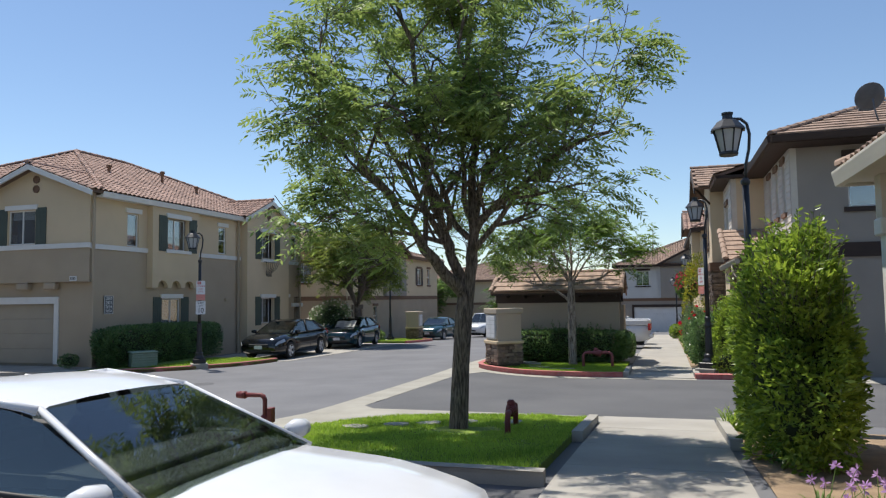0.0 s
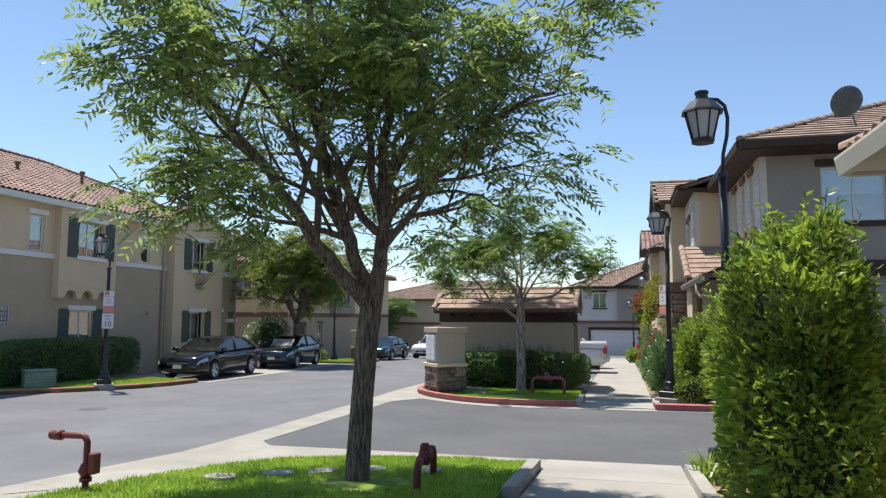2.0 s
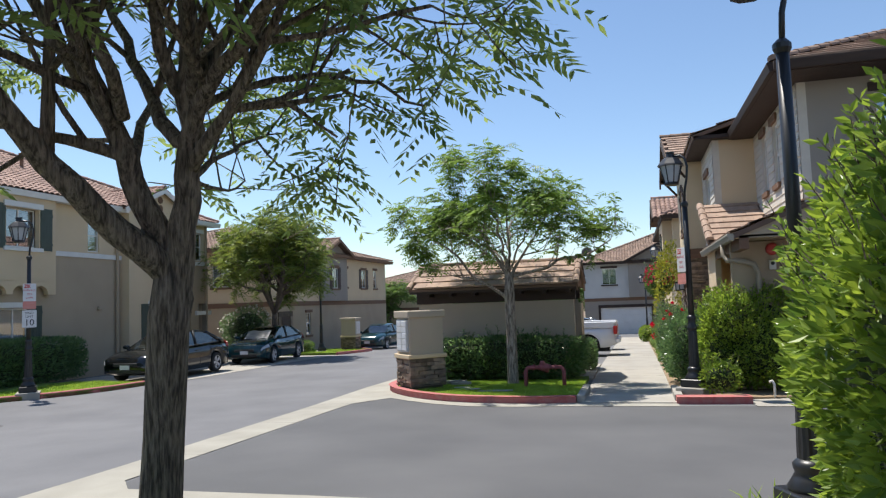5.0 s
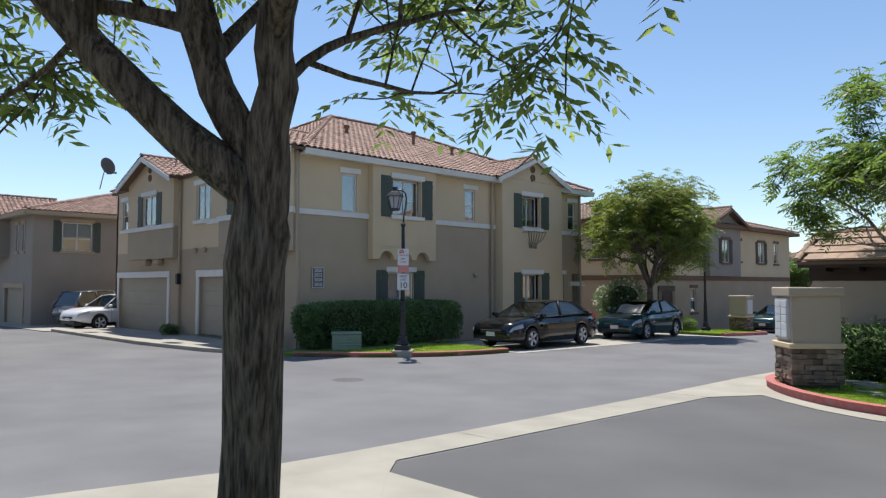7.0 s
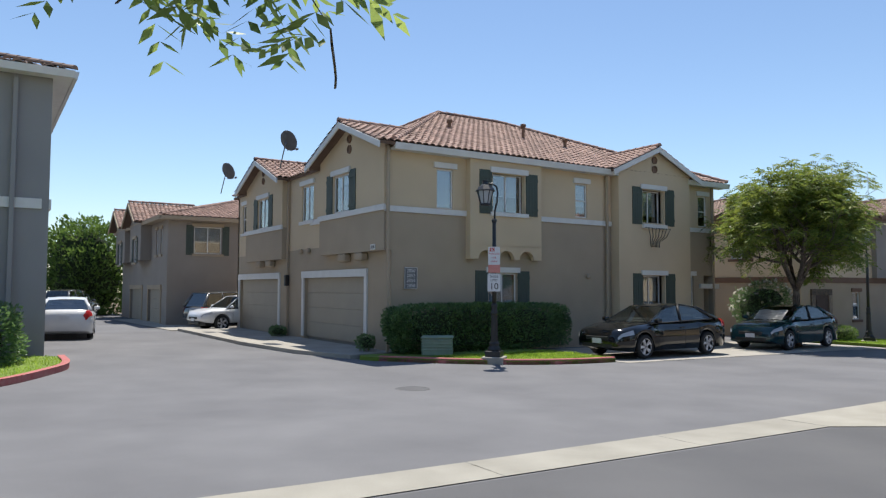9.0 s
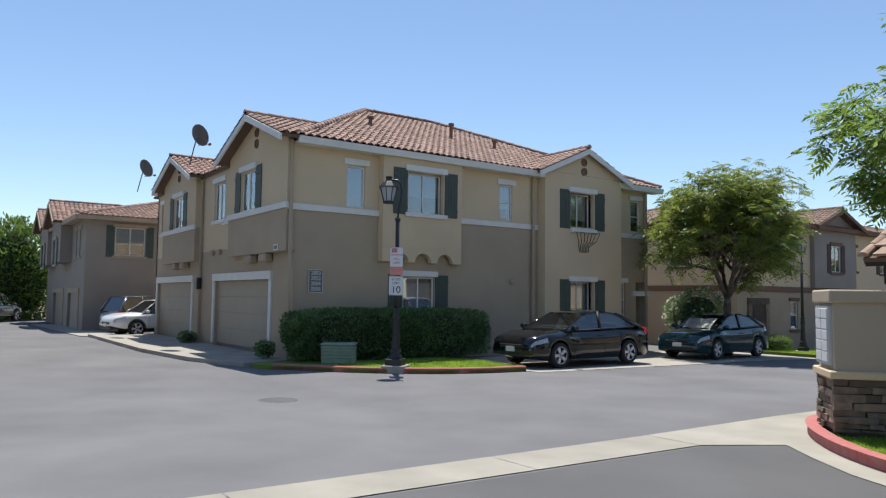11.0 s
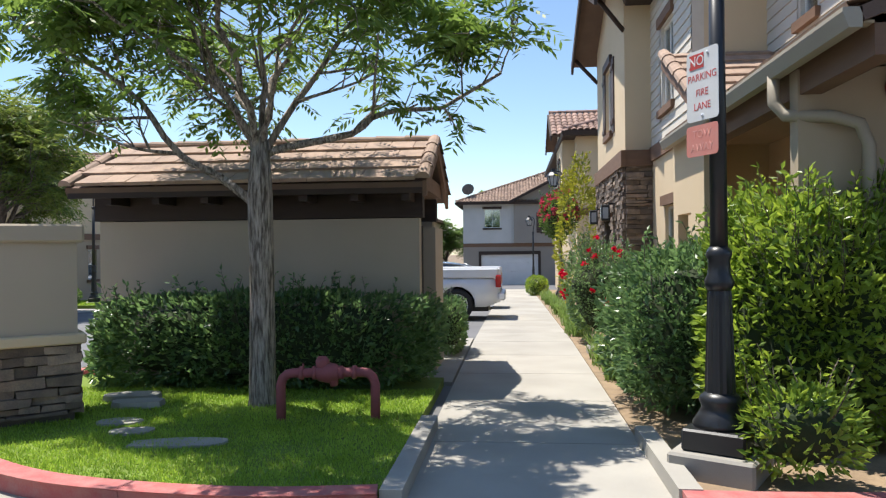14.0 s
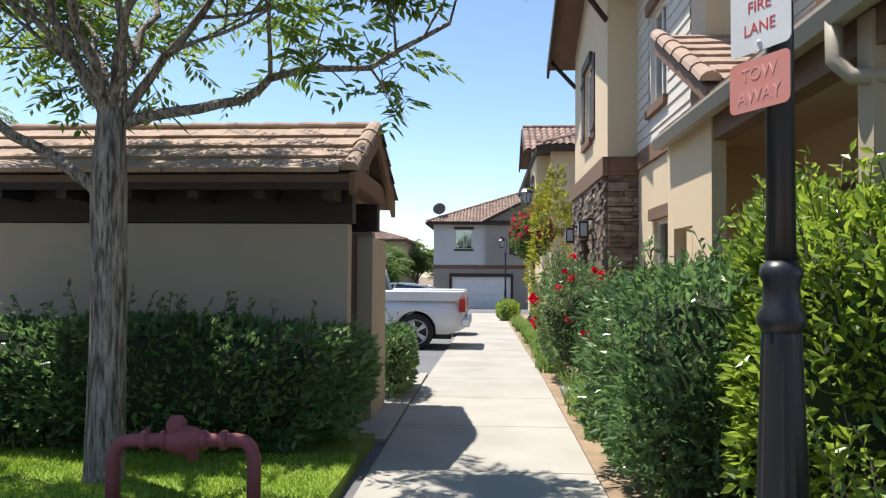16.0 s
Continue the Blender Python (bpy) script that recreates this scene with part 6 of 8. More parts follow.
def bush(name, label, centre, size, leafm, n, leaf=0.09, seed=1, power=3.0, lump=0.16, shoots=0, category="shrub", group="", blooms=None, bloom_n=0, bloom=0.06, core=True, width=0.42):
    """A clipped or loose shrub: core with the inner shade in its near-black colour, and twigs, covered with leaves
    standing off an uneven surface.
    """
    cx, cy, cz = centre
    a, b, c = size
    t = base(name, pose(cx, cy, cz), label, category, group)
    rng = random.Random(seed)

    def surf(u, v):
        d = Vector((math.cos(u) * math.cos(v), math.sin(u) * math.cos(v), math.sin(v)))
        k = (abs(d.x) ** power + abs(d.y) ** power + abs(d.z) ** power) ** (-1 / power)
        p = Vector((d.x * k, d.y * k, d.z * k))
        w = Vector((p.x * a, p.y * b, p.z * c))
        bumpy = 1 + lump * (noise.noise(w * 1.3 + Vector((seed, 0, 0))) + 0.5 * noise.noise(w * 3.1 + Vector((0, seed, 0))))
        return w * bumpy, d
    # solid core, coloured as the shade that gaps between leaves show
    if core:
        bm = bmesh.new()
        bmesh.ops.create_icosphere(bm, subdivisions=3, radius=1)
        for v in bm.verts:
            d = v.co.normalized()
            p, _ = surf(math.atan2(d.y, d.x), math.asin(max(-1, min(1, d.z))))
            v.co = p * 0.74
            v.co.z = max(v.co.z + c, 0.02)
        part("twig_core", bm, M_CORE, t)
    verts, faces = [], []
    bv, bf = [], []

    def leafat(p, d, ll, vv, ff, wd=width):
        o = d.orthogonal().normalized()
        o.rotate(Matrix.Rotation(rng.uniform(0, 6.28), 3, d))
        w = d.cross(o) * ll * wd * 0.5
        i0 = len(vv)
        m = p + d * ll * 0.5 + o * ll * 0.08
        vv += [p, m + w, p + d * ll, m - w]
        ff += [(i0, i0 + 1, i0 + 2), (i0, i0 + 2, i0 + 3)]
    for i in range(n):
        u, s = rng.uniform(0, 6.283), rng.uniform(-1, 1)
        p, d = surf(u, math.asin(s))
        p = p * (1.02 - abs(rng.gauss(0, 0.12)))
        p.z += c
        if p.z < 0.03:
            continue
        dd = (Vector((d.x, d.y, d.z * 0.6 + 0.35)) + Vector((rng.gauss(0, 1), rng.gauss(0, 1), rng.gauss(0, 1))) * 0.55).normalized()
        leafat(p, dd, leaf * rng.uniform(0.65, 1.3), verts, faces)
    sv, sf = [], []
    for i in range(shoots):
        u, s = rng.uniform(0, 6.283), rng.uniform(0.25, 1)
        p, d = surf(u, math.asin(s))
        p = p * 0.92
        p.z += c
        ln = rng.uniform(0.12, 0.42)
        dd = (Vector((d.x * 0.5, d.y * 0.5, 1)) + Vector((rng.gauss(0, 1), rng.gauss(0, 1), 0)) * 0.25).normalized()
        v, f = tube_data([p, p + dd * ln], [0.006, 0.003], 3)
        o = len(sv)
        sv += v
        sf += [tuple(o + k for k in q) for q in f]
        for k in range(int(ln / 0.035)):
            lp = p + dd * (k + 1) * 0.035
            ld = (dd * 0.7 + Vector((rng.gauss(0, 1), rng.gauss(0, 1), rng.gauss(0, 0.4)))).normalized()
            leafat(lp, ld, leaf * rng.uniform(0.6, 1.0), verts, faces)
    if sv:
        tagged(raw("new_growth", sv, sf, M_BARK, t), kind="stuff")
    tagged(raw("foliage", verts, faces, leafm, t), kind="stuff")
    if blooms:
        for i in range(bloom_n):
            u, s = rng.uniform(0, 6.283), rng.uniform(-0.2, 1)
            p, d = surf(u, math.asin(s))
            p = p * 1.03
            p.z += c
            for k in range(9):
                dd = (d + Vector((rng.gauss(0, 1), rng.gauss(0, 1), rng.gauss(0, 1))) * 0.9).normalized()
                leafat(p, dd, bloom * rng.uniform(0.8, 1.2), bv, bf, 0.9)
        tagged(raw("blossom", bv, bf, blooms, t), kind="stuff")
    return t


bush("laurel_bush", "tall bright green laurel bush beside the walk", (1.44, 9.7, -0.42), (0.53, 1.45, 1.2), M_LAUREL, 19000, 0.098, 3, 3.3, 0.36, 480)
bush("laurel_bush", "bright green clipped laurel hedge behind the lamp post", (2.35, 23.2, -0.72), (0.95, 0.85, 0.99), M_LAUREL, 14000, 0.1, 5, 3.4, 0.3, 300)
bush("dark_bush", "dark green loose shrub beside the walk", (1.5, 24.4, -0.75), (0.78, 1.4, 0.8), M_DKLEAF, 11000, 0.09, 7, 2.8, 0.22, 60)
bush("low_shrub", "small reddish green shrub at the lamp foot", (1.6, 21.75, -0.66), (0.35, 0.3, 0.3), M_LAUREL, 900, 0.08, 8, 2.3, 0.3, 15)
bush("hedge", "dark green clipped hedge before the shed", (-3.38, 25.05, -0.7), (2.05, 0.5, 0.52), M_DKLEAF, 11500, 0.095, 9, 6, 0.12, 70, "hedge")
bush("hedge", "dark green clipped hedge at the shed end", (-1.36, 28.5, -0.8), (0.2, 0.7, 0.42), M_DKLEAF, 2500, 0.08, 10, 3, 0.15, 20, "hedge")
bush("hedge", "dark green clipped hedge before the corner house", (-19.4, 24.75, -0.85), (0.5, 3.45, 0.72), M_DKLEAF, 22000, 0.1, 12, 8, 0.06, 0, "hedge")
bush("hedge", "dark green hedge by the grey house", (-21.3, 10.2, -0.8), (1.2, 1.6, 0.75), M_DKLEAF, 6000, 0.12, 14, 5, 0.14, 0, "hedge")
bush("rose_bush", "rose bush with red blooms beside the walk", (1.15, 29.9, -0.82), (0.6, 0.9, 0.88), M_DKLEAF, 4500, 0.07, 16, 2.2, 0.34, 110, "rose bush", "", M_ROSE, 24, 0.085)
bush("bush_yellow", "yellow-green climbing shrub by the stone bay", (1.45, 37.5, -0.95), (0.55, 0.8, 2.1), M_YLEAF, 1500, 0.16, 18, 2.2, 0.35, 60, core=False)
bush("flowering_shrub", "pink-flowered small tree along the walk", (1.25, 42.5, 1.15), (0.6, 0.9, 0.85), M_FARLEAF, 3000, 0.12, 20, 2.2, 0.3, 30, "shrub", "", M_PINK, 120, 0.1)
bush("low_shrub", "round clipped green shrub far along the walk", (0.75, 52.0, -1.5), (0.5, 0.8, 0.5), M_LAUREL, 2500, 0.1, 21, 2.3, 0.1)
bush("white_shrub", "white-flowered shrub beside the parked cars", (-18.9, 39.0, -1.05), (1.1, 1.25, 1.2), M_DKLEAF, 5000, 0.11, 22, 2.3, 0.25, 20, "shrub", "", M_WHITEP, 90, 0.08)
bush("low_shrub", "small clipped green shrub by the lamp", (-17.8, 43.0, -1.1), (0.6, 0.7, 0.3), M_FARLEAF, 1600, 0.09, 24, 2.6, 0.1)
bush("tall_bush", "tall dense green trees behind the lane", (-60.5, 17.6, -1.6), (3.0, 3.2, 3.8), M_FARLEAF, 9000, 0.34, 26, 2.2, 0.25)
bush("lane_shrub", "small dark shrub beside the garage", (-20.6, 21.1, -0.8), (0.35, 0.25, 0.22), M_DKLEAF, 600, 0.09, 27, 2.3, 0.2)
bush("lane_shrub", "small dark shrub between the garages", (-28.7, 21.2, -0.85), (0.4, 0.3, 0.2), M_DKLEAF, 600, 0.09, 28, 2.3, 0.2)


def grass(name, label, outline, lift, n, hgt, seed, skip=None):
    rng = random.Random(seed)
    xs, ys = [p[0] for p in outline], [p[1] for p in outline]
    verts, faces = [], []

    def inside(a, b):
        c = False
        for i in range(len(outline)):
            (xa, ya), (xb, yb) = outline[i], outline[i - 1]
            if (ya > b) != (yb > b) and a < (xb - xa) * (b - ya) / (yb - ya) + xa:
                c = not c
        return c
    k = 0
    while k < n:
        k += 1
        x, y = rng.uniform(min(xs), max(xs)), rng.uniform(min(ys), max(ys))
        if not inside(x, y) or (skip and skip(x, y)):
            continue
        z = G(x, y) + lift
        hh = hgt * rng.uniform(0.5, 1.25) * (0.8 + 0.5 * noise.noise(Vector((x * 2, y * 2, 0))))
        a = rng.uniform(0, 6.28)
        w = 0.006 + hgt * 0.05
        dx, dy = math.cos(a) * w, math.sin(a) * w
        lx, ly = rng.gauss(0, 0.4) * hh, rng.gauss(0, 0.4) * hh
        i0 = len(verts)
        verts += [(x - dx, y - dy, z - 0.01), (x + dx, y + dy, z - 0.01), (x + lx, y + ly, z + hh)]
        faces.append((i0, i0 + 1, i0 + 2))
    ob = raw(name, verts, faces, M_GRASS)
    return tagged(ob, label, "grass", kind="stuff")


grass("grass", "short mown green grass", ISL1 + [(-1.27, 7.05)], 0.10, 52000, 0.05, 1, lambda x, y: math.hypot(x + 2.72, y - 10) < 0.45 + 0.25 * noise.noise(Vector((x * 3, y * 3, 1))))
grass("grass", "lush green grass before the shed", [(p[0] * 0.97 - 0.06, p[1] + 0.14) for p in ISL[:49]] + [(-5.9, 24.7), (-1.22, 24.7), (-1.22, 21.3)], 0.11, 60000, 0.04, 2)
grass("grass", "short green grass before the corner house", [(p[0] - 0.2, p[1] + 0.12) for p in LC[22:]] + [(-18.1, 26.4), (-18.1, 21.9)], 0.11, 12000, 0.07, 3)
grass("grass", "short green grass by the grey house", LW + [(-24, 9), (-24, 5), (-14, 5)], 0.11, 14000, 0.08, 4)
grass("grass", "short green grass by the far pillar", [(-15.4, 42), (-15.2, 47), (-18.6, 48), (-18.6, 42)], 0.12, 6000, 0.09, 5)


# ---- cars ----
def car(name, label, m, body_mat, L=4.8, W=1.82, H=1.46, kind="sedan", wheel_r=0.33, front=0.95, rear=1.05, hood=1.0, deck=1.05, group="parked cars", cab=0.0, size=1.09):
    """A car: nose at +x, standing on z = 0, centre of the plan at the origin."""
    c = base(name, m @ Matrix.Scale(size, 4), label, "car", group)
    hx = L / 2
    fw, rw = hx - front, -hx + rear
    hw = W / 2
    if kind == "truck":
        top = [(-hx, 1.05), (-hx + 0.1, 1.08), (-0.55, 1.08), (0.9, 1.12), (hx - 0.5, 1.05), (hx - 0.12, 0.95), (hx, 0.8)]
    elif kind == "suv":
        top = [(-hx, 0.85), (-hx + 0.12, 1.0), (-0.6, 1.02), (0.75, 1.02), (hx - 0.55, 0.96), (hx - 0.12, 0.85), (hx, 0.68)]
    else:
        top = [(-hx, 0.86), (-hx + 0.1, deck), (-1.5, deck), (-0.2, 0.99), (0.85, hood), (hx - 0.75, hood - 0.06), (hx - 0.3, hood - 0.15), (hx - 0.1, 0.79), (hx, 0.62)]
    low = 0.2 if kind == "sedan" else 0.34
    ar = wheel_r + 0.055
    xs = sorted({-hx, -hx + 0.03, -hx + 0.12, hx - 0.25, hx - 0.12, hx - 0.04, hx, *[w + ar * math.sin(k * math.pi / 10) for w in (fw, rw) for k in range(-5, 6)], *[w + s * (ar + 0.004) for w in (fw, rw) for s in (-1, 1)], -0.9, -0.4, 0.1, 0.6, hx - 0.5, -hx + 0.35})
    secs = []
    for x in xs:
        zt = float(np.interp(x, [p[0] for p in top], [p[1] for p in top]))
        zl = low + 0.12 * max(0, (abs(x) - hx + 0.35) / 0.35)
        for w in (fw, rw):
            if abs(x - w) <= ar:
                zl = max(zl, wheel_r + math.sqrt(max(ar * ar - (x - w) ** 2, 0)))
        taper = 1 - 0.16 * max(0, (abs(x) - hx + 0.55) / 0.55) ** 2 - 0.10 * max(0, (abs(x) - hx + 0.12) / 0.12) ** 2
        y = hw * taper
        zs = max(zt - 0.10, zl + 0.03)
        zl = min(zl, zs - 0.02)
        zm = zl + (zs - zl) * 0.55
        secs.append([(x, 0, zl), (x, y * 0.9, zl), (x, y * 0.985, zl + 0.01), (x, y, zm), (x, y * 0.985, zs - (zs - zl) * 0.2), (x, y * 0.94, zs), (x, y * 0.84, zt - 0.025), (x, y * 0.5, zt - 0.004), (x, 0, zt)])
    verts, faces = [], []
    n = len(secs[0])
    for s in secs:
        verts += s + [(p[0], -p[1], p[2]) for p in s[1:-1]][::-1]
    k = 2 * n - 2
    for i in range(len(secs) - 1):
        for j in range(k):
            faces.append((i * k + j, i * k + (j + 1) % k, (i + 1) * k + (j + 1) % k, (i + 1) * k + j))
    faces.append(tuple(range(k))[::-1])
    faces.append(tuple(range((len(secs) - 1) * k, len(secs) * k)))
    body = raw("body", verts, faces, body_mat, c, smooth=True)

    def skin(nm, xa, xb, j0, j1, s, material):
        """A piece lying on the body between two stations and two lines of the section."""
        rows = [q for q in secs if xa - 1e-6 <= q[0][0] <= xb + 1e-6]
        w = j1 - j0 + 1
        v = [(p[0] + (0.008 if p[0] > 0 else -0.008), s * (p[1] + 0.007), p[2] + 0.005) for q in rows for p in q[j0:j1 + 1]]
        raw(nm, v, [(i * w + j, i * w + j + 1, (i + 1) * w + j + 1, (i + 1) * w + j) for i in range(len(rows) - 1) for j in range(w - 1)], material, c, smooth=True)

    def seam(x, s):
        """A dark joint down the flank, along the edge of a door."""
        k = min(range(len(secs) - 1), key=lambda i: abs((secs[i][0][0] + secs[i + 1][0][0]) / 2 - x))
        p, q = secs[k], secs[k + 1]
        f = min(max((x - p[0][0]) / (q[0][0] - p[0][0]), 0), 1)
        line = [tuple(u + (t - u) * f for u, t in zip(p[j], q[j])) for j in range(2, 6)]
        v = [(a[0] + d, s * (a[1] + 0.003), a[2]) for d in (-0.005, 0.005) for a in line]
        raw("door_seam", v, [(i, i + 1, i + 5, i + 4) for i in range(3)], M_PLASTIC, c)
    # greenhouse
    if kind == "truck":
        A = [(1.05, 1.10), (0.45, H - 0.04), (-0.2, H), (-0.75, H - 0.02), (-0.95, 1.08)]
        bpill = [-0.15]
    elif kind == "suv":
        A = [(1.05, 1.0), (0.35, H - 0.07), (-0.5, H), (-hx + 0.5, H - 0.06), (-hx + 0.1, 1.0)]
        bpill = [-0.05, -1.05]
    else:
        A = [(1.2, hood - 0.02), (0.32, H - 0.075), (-0.35, H), (-1.08, H - 0.085), (-1.88, deck)]
        bpill = [-0.28]
    A = [(x + cab, z) for x, z in A]
    bpill = [x + cab for x in bpill]
    wb, wr = hw * 0.88, hw * 0.67
    zb0 = min(A[0][1], A[-1][1]) - 0.03

    def edge(x, z):
        f = (z - zb0) / (H - zb0)
        return wb + (wr - wb) * f
    # roof skin
    rv, rf = [], []
    roofpts = A[1:4]
    fine = []
    for (xa, za), (xb, zb_) in zip(roofpts, roofpts[1:]):
        for q in range(5):
            t = q / 5
            fine.append((xa + (xb - xa) * t, za + (zb_ - za) * t + 0.02 * math.sin(math.pi * t)))
    fine.append(roofpts[-1])
    for x, z in fine:
        for s in (-1, -0.85, -0.4, 0, 0.4, 0.85, 1):
            rv.append((x, s * (wr + 0.035), z + 0.03 * (1 - s * s) - (0.03 if abs(s) == 1 else 0)))
    for i in range(len(fine) - 1):
        for j in range(6):
            rf.append((i * 7 + j, i * 7 + j + 1, (i + 1) * 7 + j + 1, (i + 1) * 7 + j))
    raw("roof", rv, rf, body_mat, c, smooth=True)

    def pane(nm, pts, t=0.006):
        a, b, d = (Vector(p) for p in pts[:3])
        nn = (b - a).cross(d - a).normalized() * t
        k = len(pts)
        ob = raw(nm, [Vector(p) for p in pts] + [Vector(p) - nn for p in pts], [tuple(range(k)), tuple(range(2 * k - 1, k - 1, -1))] + [(i, k + i, k + (i + 1) % k, (i + 1) % k) for i in range(k)], M_CGLASS, c)
        ob.visible_shadow = False
    (fx, fz), (gx, gz), _, (kx, kz), (lx, lz) = A
    pane("windscreen", [(fx, -wb + 0.04, fz), (fx, wb - 0.04, fz), (gx + 0.02, wr - 0.02, gz), (gx + 0.02, -wr + 0.02, gz)])
    pane("rear_window", [(lx + 0.03, wb - 0.06, lz), (lx + 0.03, -wb + 0.06, lz), (kx - 0.02, -wr + 0.03, kz), (kx - 0.02, wr - 0.03, kz)])

    def bar(nm, p, q, r, material=body_mat):
        tube(nm, [p, q], r, material, c, 6)
    for s in (-1, 1):
        bar("pillar", (fx, s * wb, fz - 0.02), (gx, s * wr, gz), 0.021)
        bar("pillar", (lx, s * wb, lz - 0.02), (kx, s * wr, kz), 0.06)
        bar("roof_rail", (gx, s * (wr + 0.01), gz - 0.005), (A[2][0], s * (wr + 0.01), A[2][1] - 0.005), 0.026)
        bar("roof_rail", (A[2][0], s * (wr + 0.01), A[2][1] - 0.005), (kx, s * (wr + 0.01), kz - 0.005), 0.026)
        for bx in bpill:
            zt = float(np.interp(bx, [kx, A[2][0], gx], [kz, A[2][1], gz]))
            bar("door_post", (bx + 0.08, s * wb, zb0), (bx, s * wr, zt), 0.045, M_PLASTIC)
        bar("belt_trim", (fx - 0.05, s * (wb + 0.01), fz - 0.03), (lx + 0.25, s * (wb + 0.01), lz - 0.02), 0.018, M_PLASTIC)
        tail = 0.2 if kind != "sedan" else 0.55
        spl = [fx - 0.14] + bpill + [lx + tail]
        for a, b in zip(spl, spl[1:]):
            def zr_at(x):
                return float(np.interp(x, [p[0] for p in A[::-1]], [p[1] for p in A[::-1]])) - 0.03
            xs2 = [a + (b - a) * q / 6 for q in range(7)]
            pts = [(x, s * edge(x, zb0 + 0.02), zb0 + 0.02) for x in (a, b)] + [(x, s * edge(x, zr_at(x)), zr_at(x)) for x in xs2[::-1] if zr_at(x) > zb0 + 0.05]
            pane("side_window", pts)
        if kind == "sedan":
            qx = [lx + tail - tail * q / 5 for q in range(6)]
            pts = [(x, s * (edge(x, zb0) + 0.004), zb0) for x in (lx, lx + tail)] + [(x, s * (edge(x, zr_at(x) + 0.03) + 0.004), zr_at(x) + 0.03) for x in qx if zr_at(x) > zb0]
            k = len(pts)
            raw("quarter_panel", pts + [(x, y - s * 0.03, z) for x, y, z in pts], [tuple(range(k)), tuple(range(2 * k - 1, k - 1, -1))] + [(i, k + i, k + (i + 1) % k, (i + 1) % k) for i in range(k)], body_mat, c)
        # mirror, lamps, handles
        mv = lathe([(0.02, -0.07), (0.06, -0.06), (0.075, 0.0), (0.06, 0.06), (0.02, 0.07)], 10)
        for v in mv.verts:
            v.co = Vector((v.co.x * 1.0, v.co.z * 1.55, v.co.y * 1.0))
        mo = part("wing_mirror", mv, body_mat, c, smooth=True)
        mo.location = (fx - 0.2, s * (hw + 0.06), zb0 + 0.08)
        bar("mirror_arm", (fx - 0.2, s * (wb - 0.02), zb0 + 0.02), (fx - 0.2, s * (hw + 0.05), zb0 + 0.05), 0.02, M_PLASTIC)
        skin("headlight", hx - 0.5, hx - 0.03, 4, 5, s, M_LIGHTG)
        if kind == "truck":
            to = part("tail_light", boxes((-hx - 0.01, -0.1, 0.0, -hx + 0.12, 0.1, 0.3), bevel=0.02), M_TAIL, c)
            to.location = (-0.01, s * (hw - 0.1), 0.82)
        else:
            skin("tail_light", -hx, -hx + 0.36, 4, 6, s, M_TAIL)
        seam_at = [fx - 0.3, *bpill] + ([lx + 0.5] if kind != "truck" else [])
        for sx in seam_at:
            seam(sx, s)
        for sx in seam_at[1:]:
            hd = part("door_handle", boxes((-0.1, -0.014, -0.016, 0.1, 0.014, 0.016), bevel=0.008), body_mat, c)
            hd.location = (sx + 0.14, s * (hw * 0.985 + 0.012), zb0 - 0.13)
        for wx in (fw, rw):
            w = new("wheel")
            w.parent = c
            w.matrix_local = pose(wx, s * (hw - 0.1), wheel_r, 90 * -s, 0, 0)
            part("tyre", lathe([(wheel_r * 0.66, -0.1), (wheel_r * 0.95, -0.1), (wheel_r, -0.07), (wheel_r, 0.07), (wheel_r * 0.95, 0.1), (wheel_r * 0.68, 0.1), (wheel_r * 0.66, 0.06)], 24, caps=False), M_RUBBER, w, smooth=True)
            bm = lathe([(wheel_r * 0.68, 0.02), (wheel_r * 0.69, 0.095), (wheel_r * 0.63, 0.095), (wheel_r * 0.6, 0.03), (0.02, 0.025)], 24)
            part("rim_barrel", bm, M_PLASTIC, w)
            bm = bmesh.new()
            for q in range(5):
                a = 2 * math.pi * q / 5
                for off in (-0.12, 0.12):
                    p0 = Vector((math.cos(a) * 0.03, math.sin(a) * 0.03, 0.09))
                    p1 = Vector((math.cos(a + off) * wheel_r * 0.63, math.sin(a + off) * wheel_r * 0.63, 0.085))
                    sd = Vector((-math.sin(a), math.cos(a), 0)) * 0.018
                    vv = [bm.verts.new(p) for p in (p0 - sd * 1.4, p0 + sd * 1.4, p1 + sd, p1 - sd, p0 - sd * 1.4 - Vector((0, 0, 0.04)), p0 + sd * 1.4 - Vector((0, 0, 0.04)), p1 + sd - Vector((0, 0, 0.03)), p1 - sd - Vector((0, 0, 0.03)))]
                    for f in ((0, 1, 2, 3), (0, 4, 5, 1), (1, 5, 6, 2), (2, 6, 7, 3), (3, 7, 4, 0)):
                        bm.faces.new([vv[i] for i in f])
            part("rim", bm, M_RIM, w)
            bm = lathe([(wheel_r * 0.62, 0.06), (wheel_r * 0.7, 0.1), (wheel_r * 0.66, 0.1), (wheel_r * 0.62, 0.085)], 24, caps=False)
            part("rim_lip", bm, M_RIM, w)
    # interior
    for s in (-0.36, 0.36):
        part("seat_back", boxes((cab - 0.28, s - 0.23, 0.6, cab - 0.1, s + 0.23, 1.2), bevel=0.05), M_SEAT, c)
        part("headrest", boxes((cab - 0.3, s - 0.13, 1.2, cab - 0.18, s + 0.13, 1.33), bevel=0.04), M_SEAT, c)
    if kind != "truck":
        part("rear_bench", boxes((cab - 1.2, -0.62, 0.6, cab - 1.0, 0.62, 1.15), bevel=0.06), M_SEAT, c)
    zi = max(hood, deck) if kind == "sedan" else (1.13 if kind == "truck" else 1.04)
    back = -0.9 if kind == "truck" else lx + 0.12
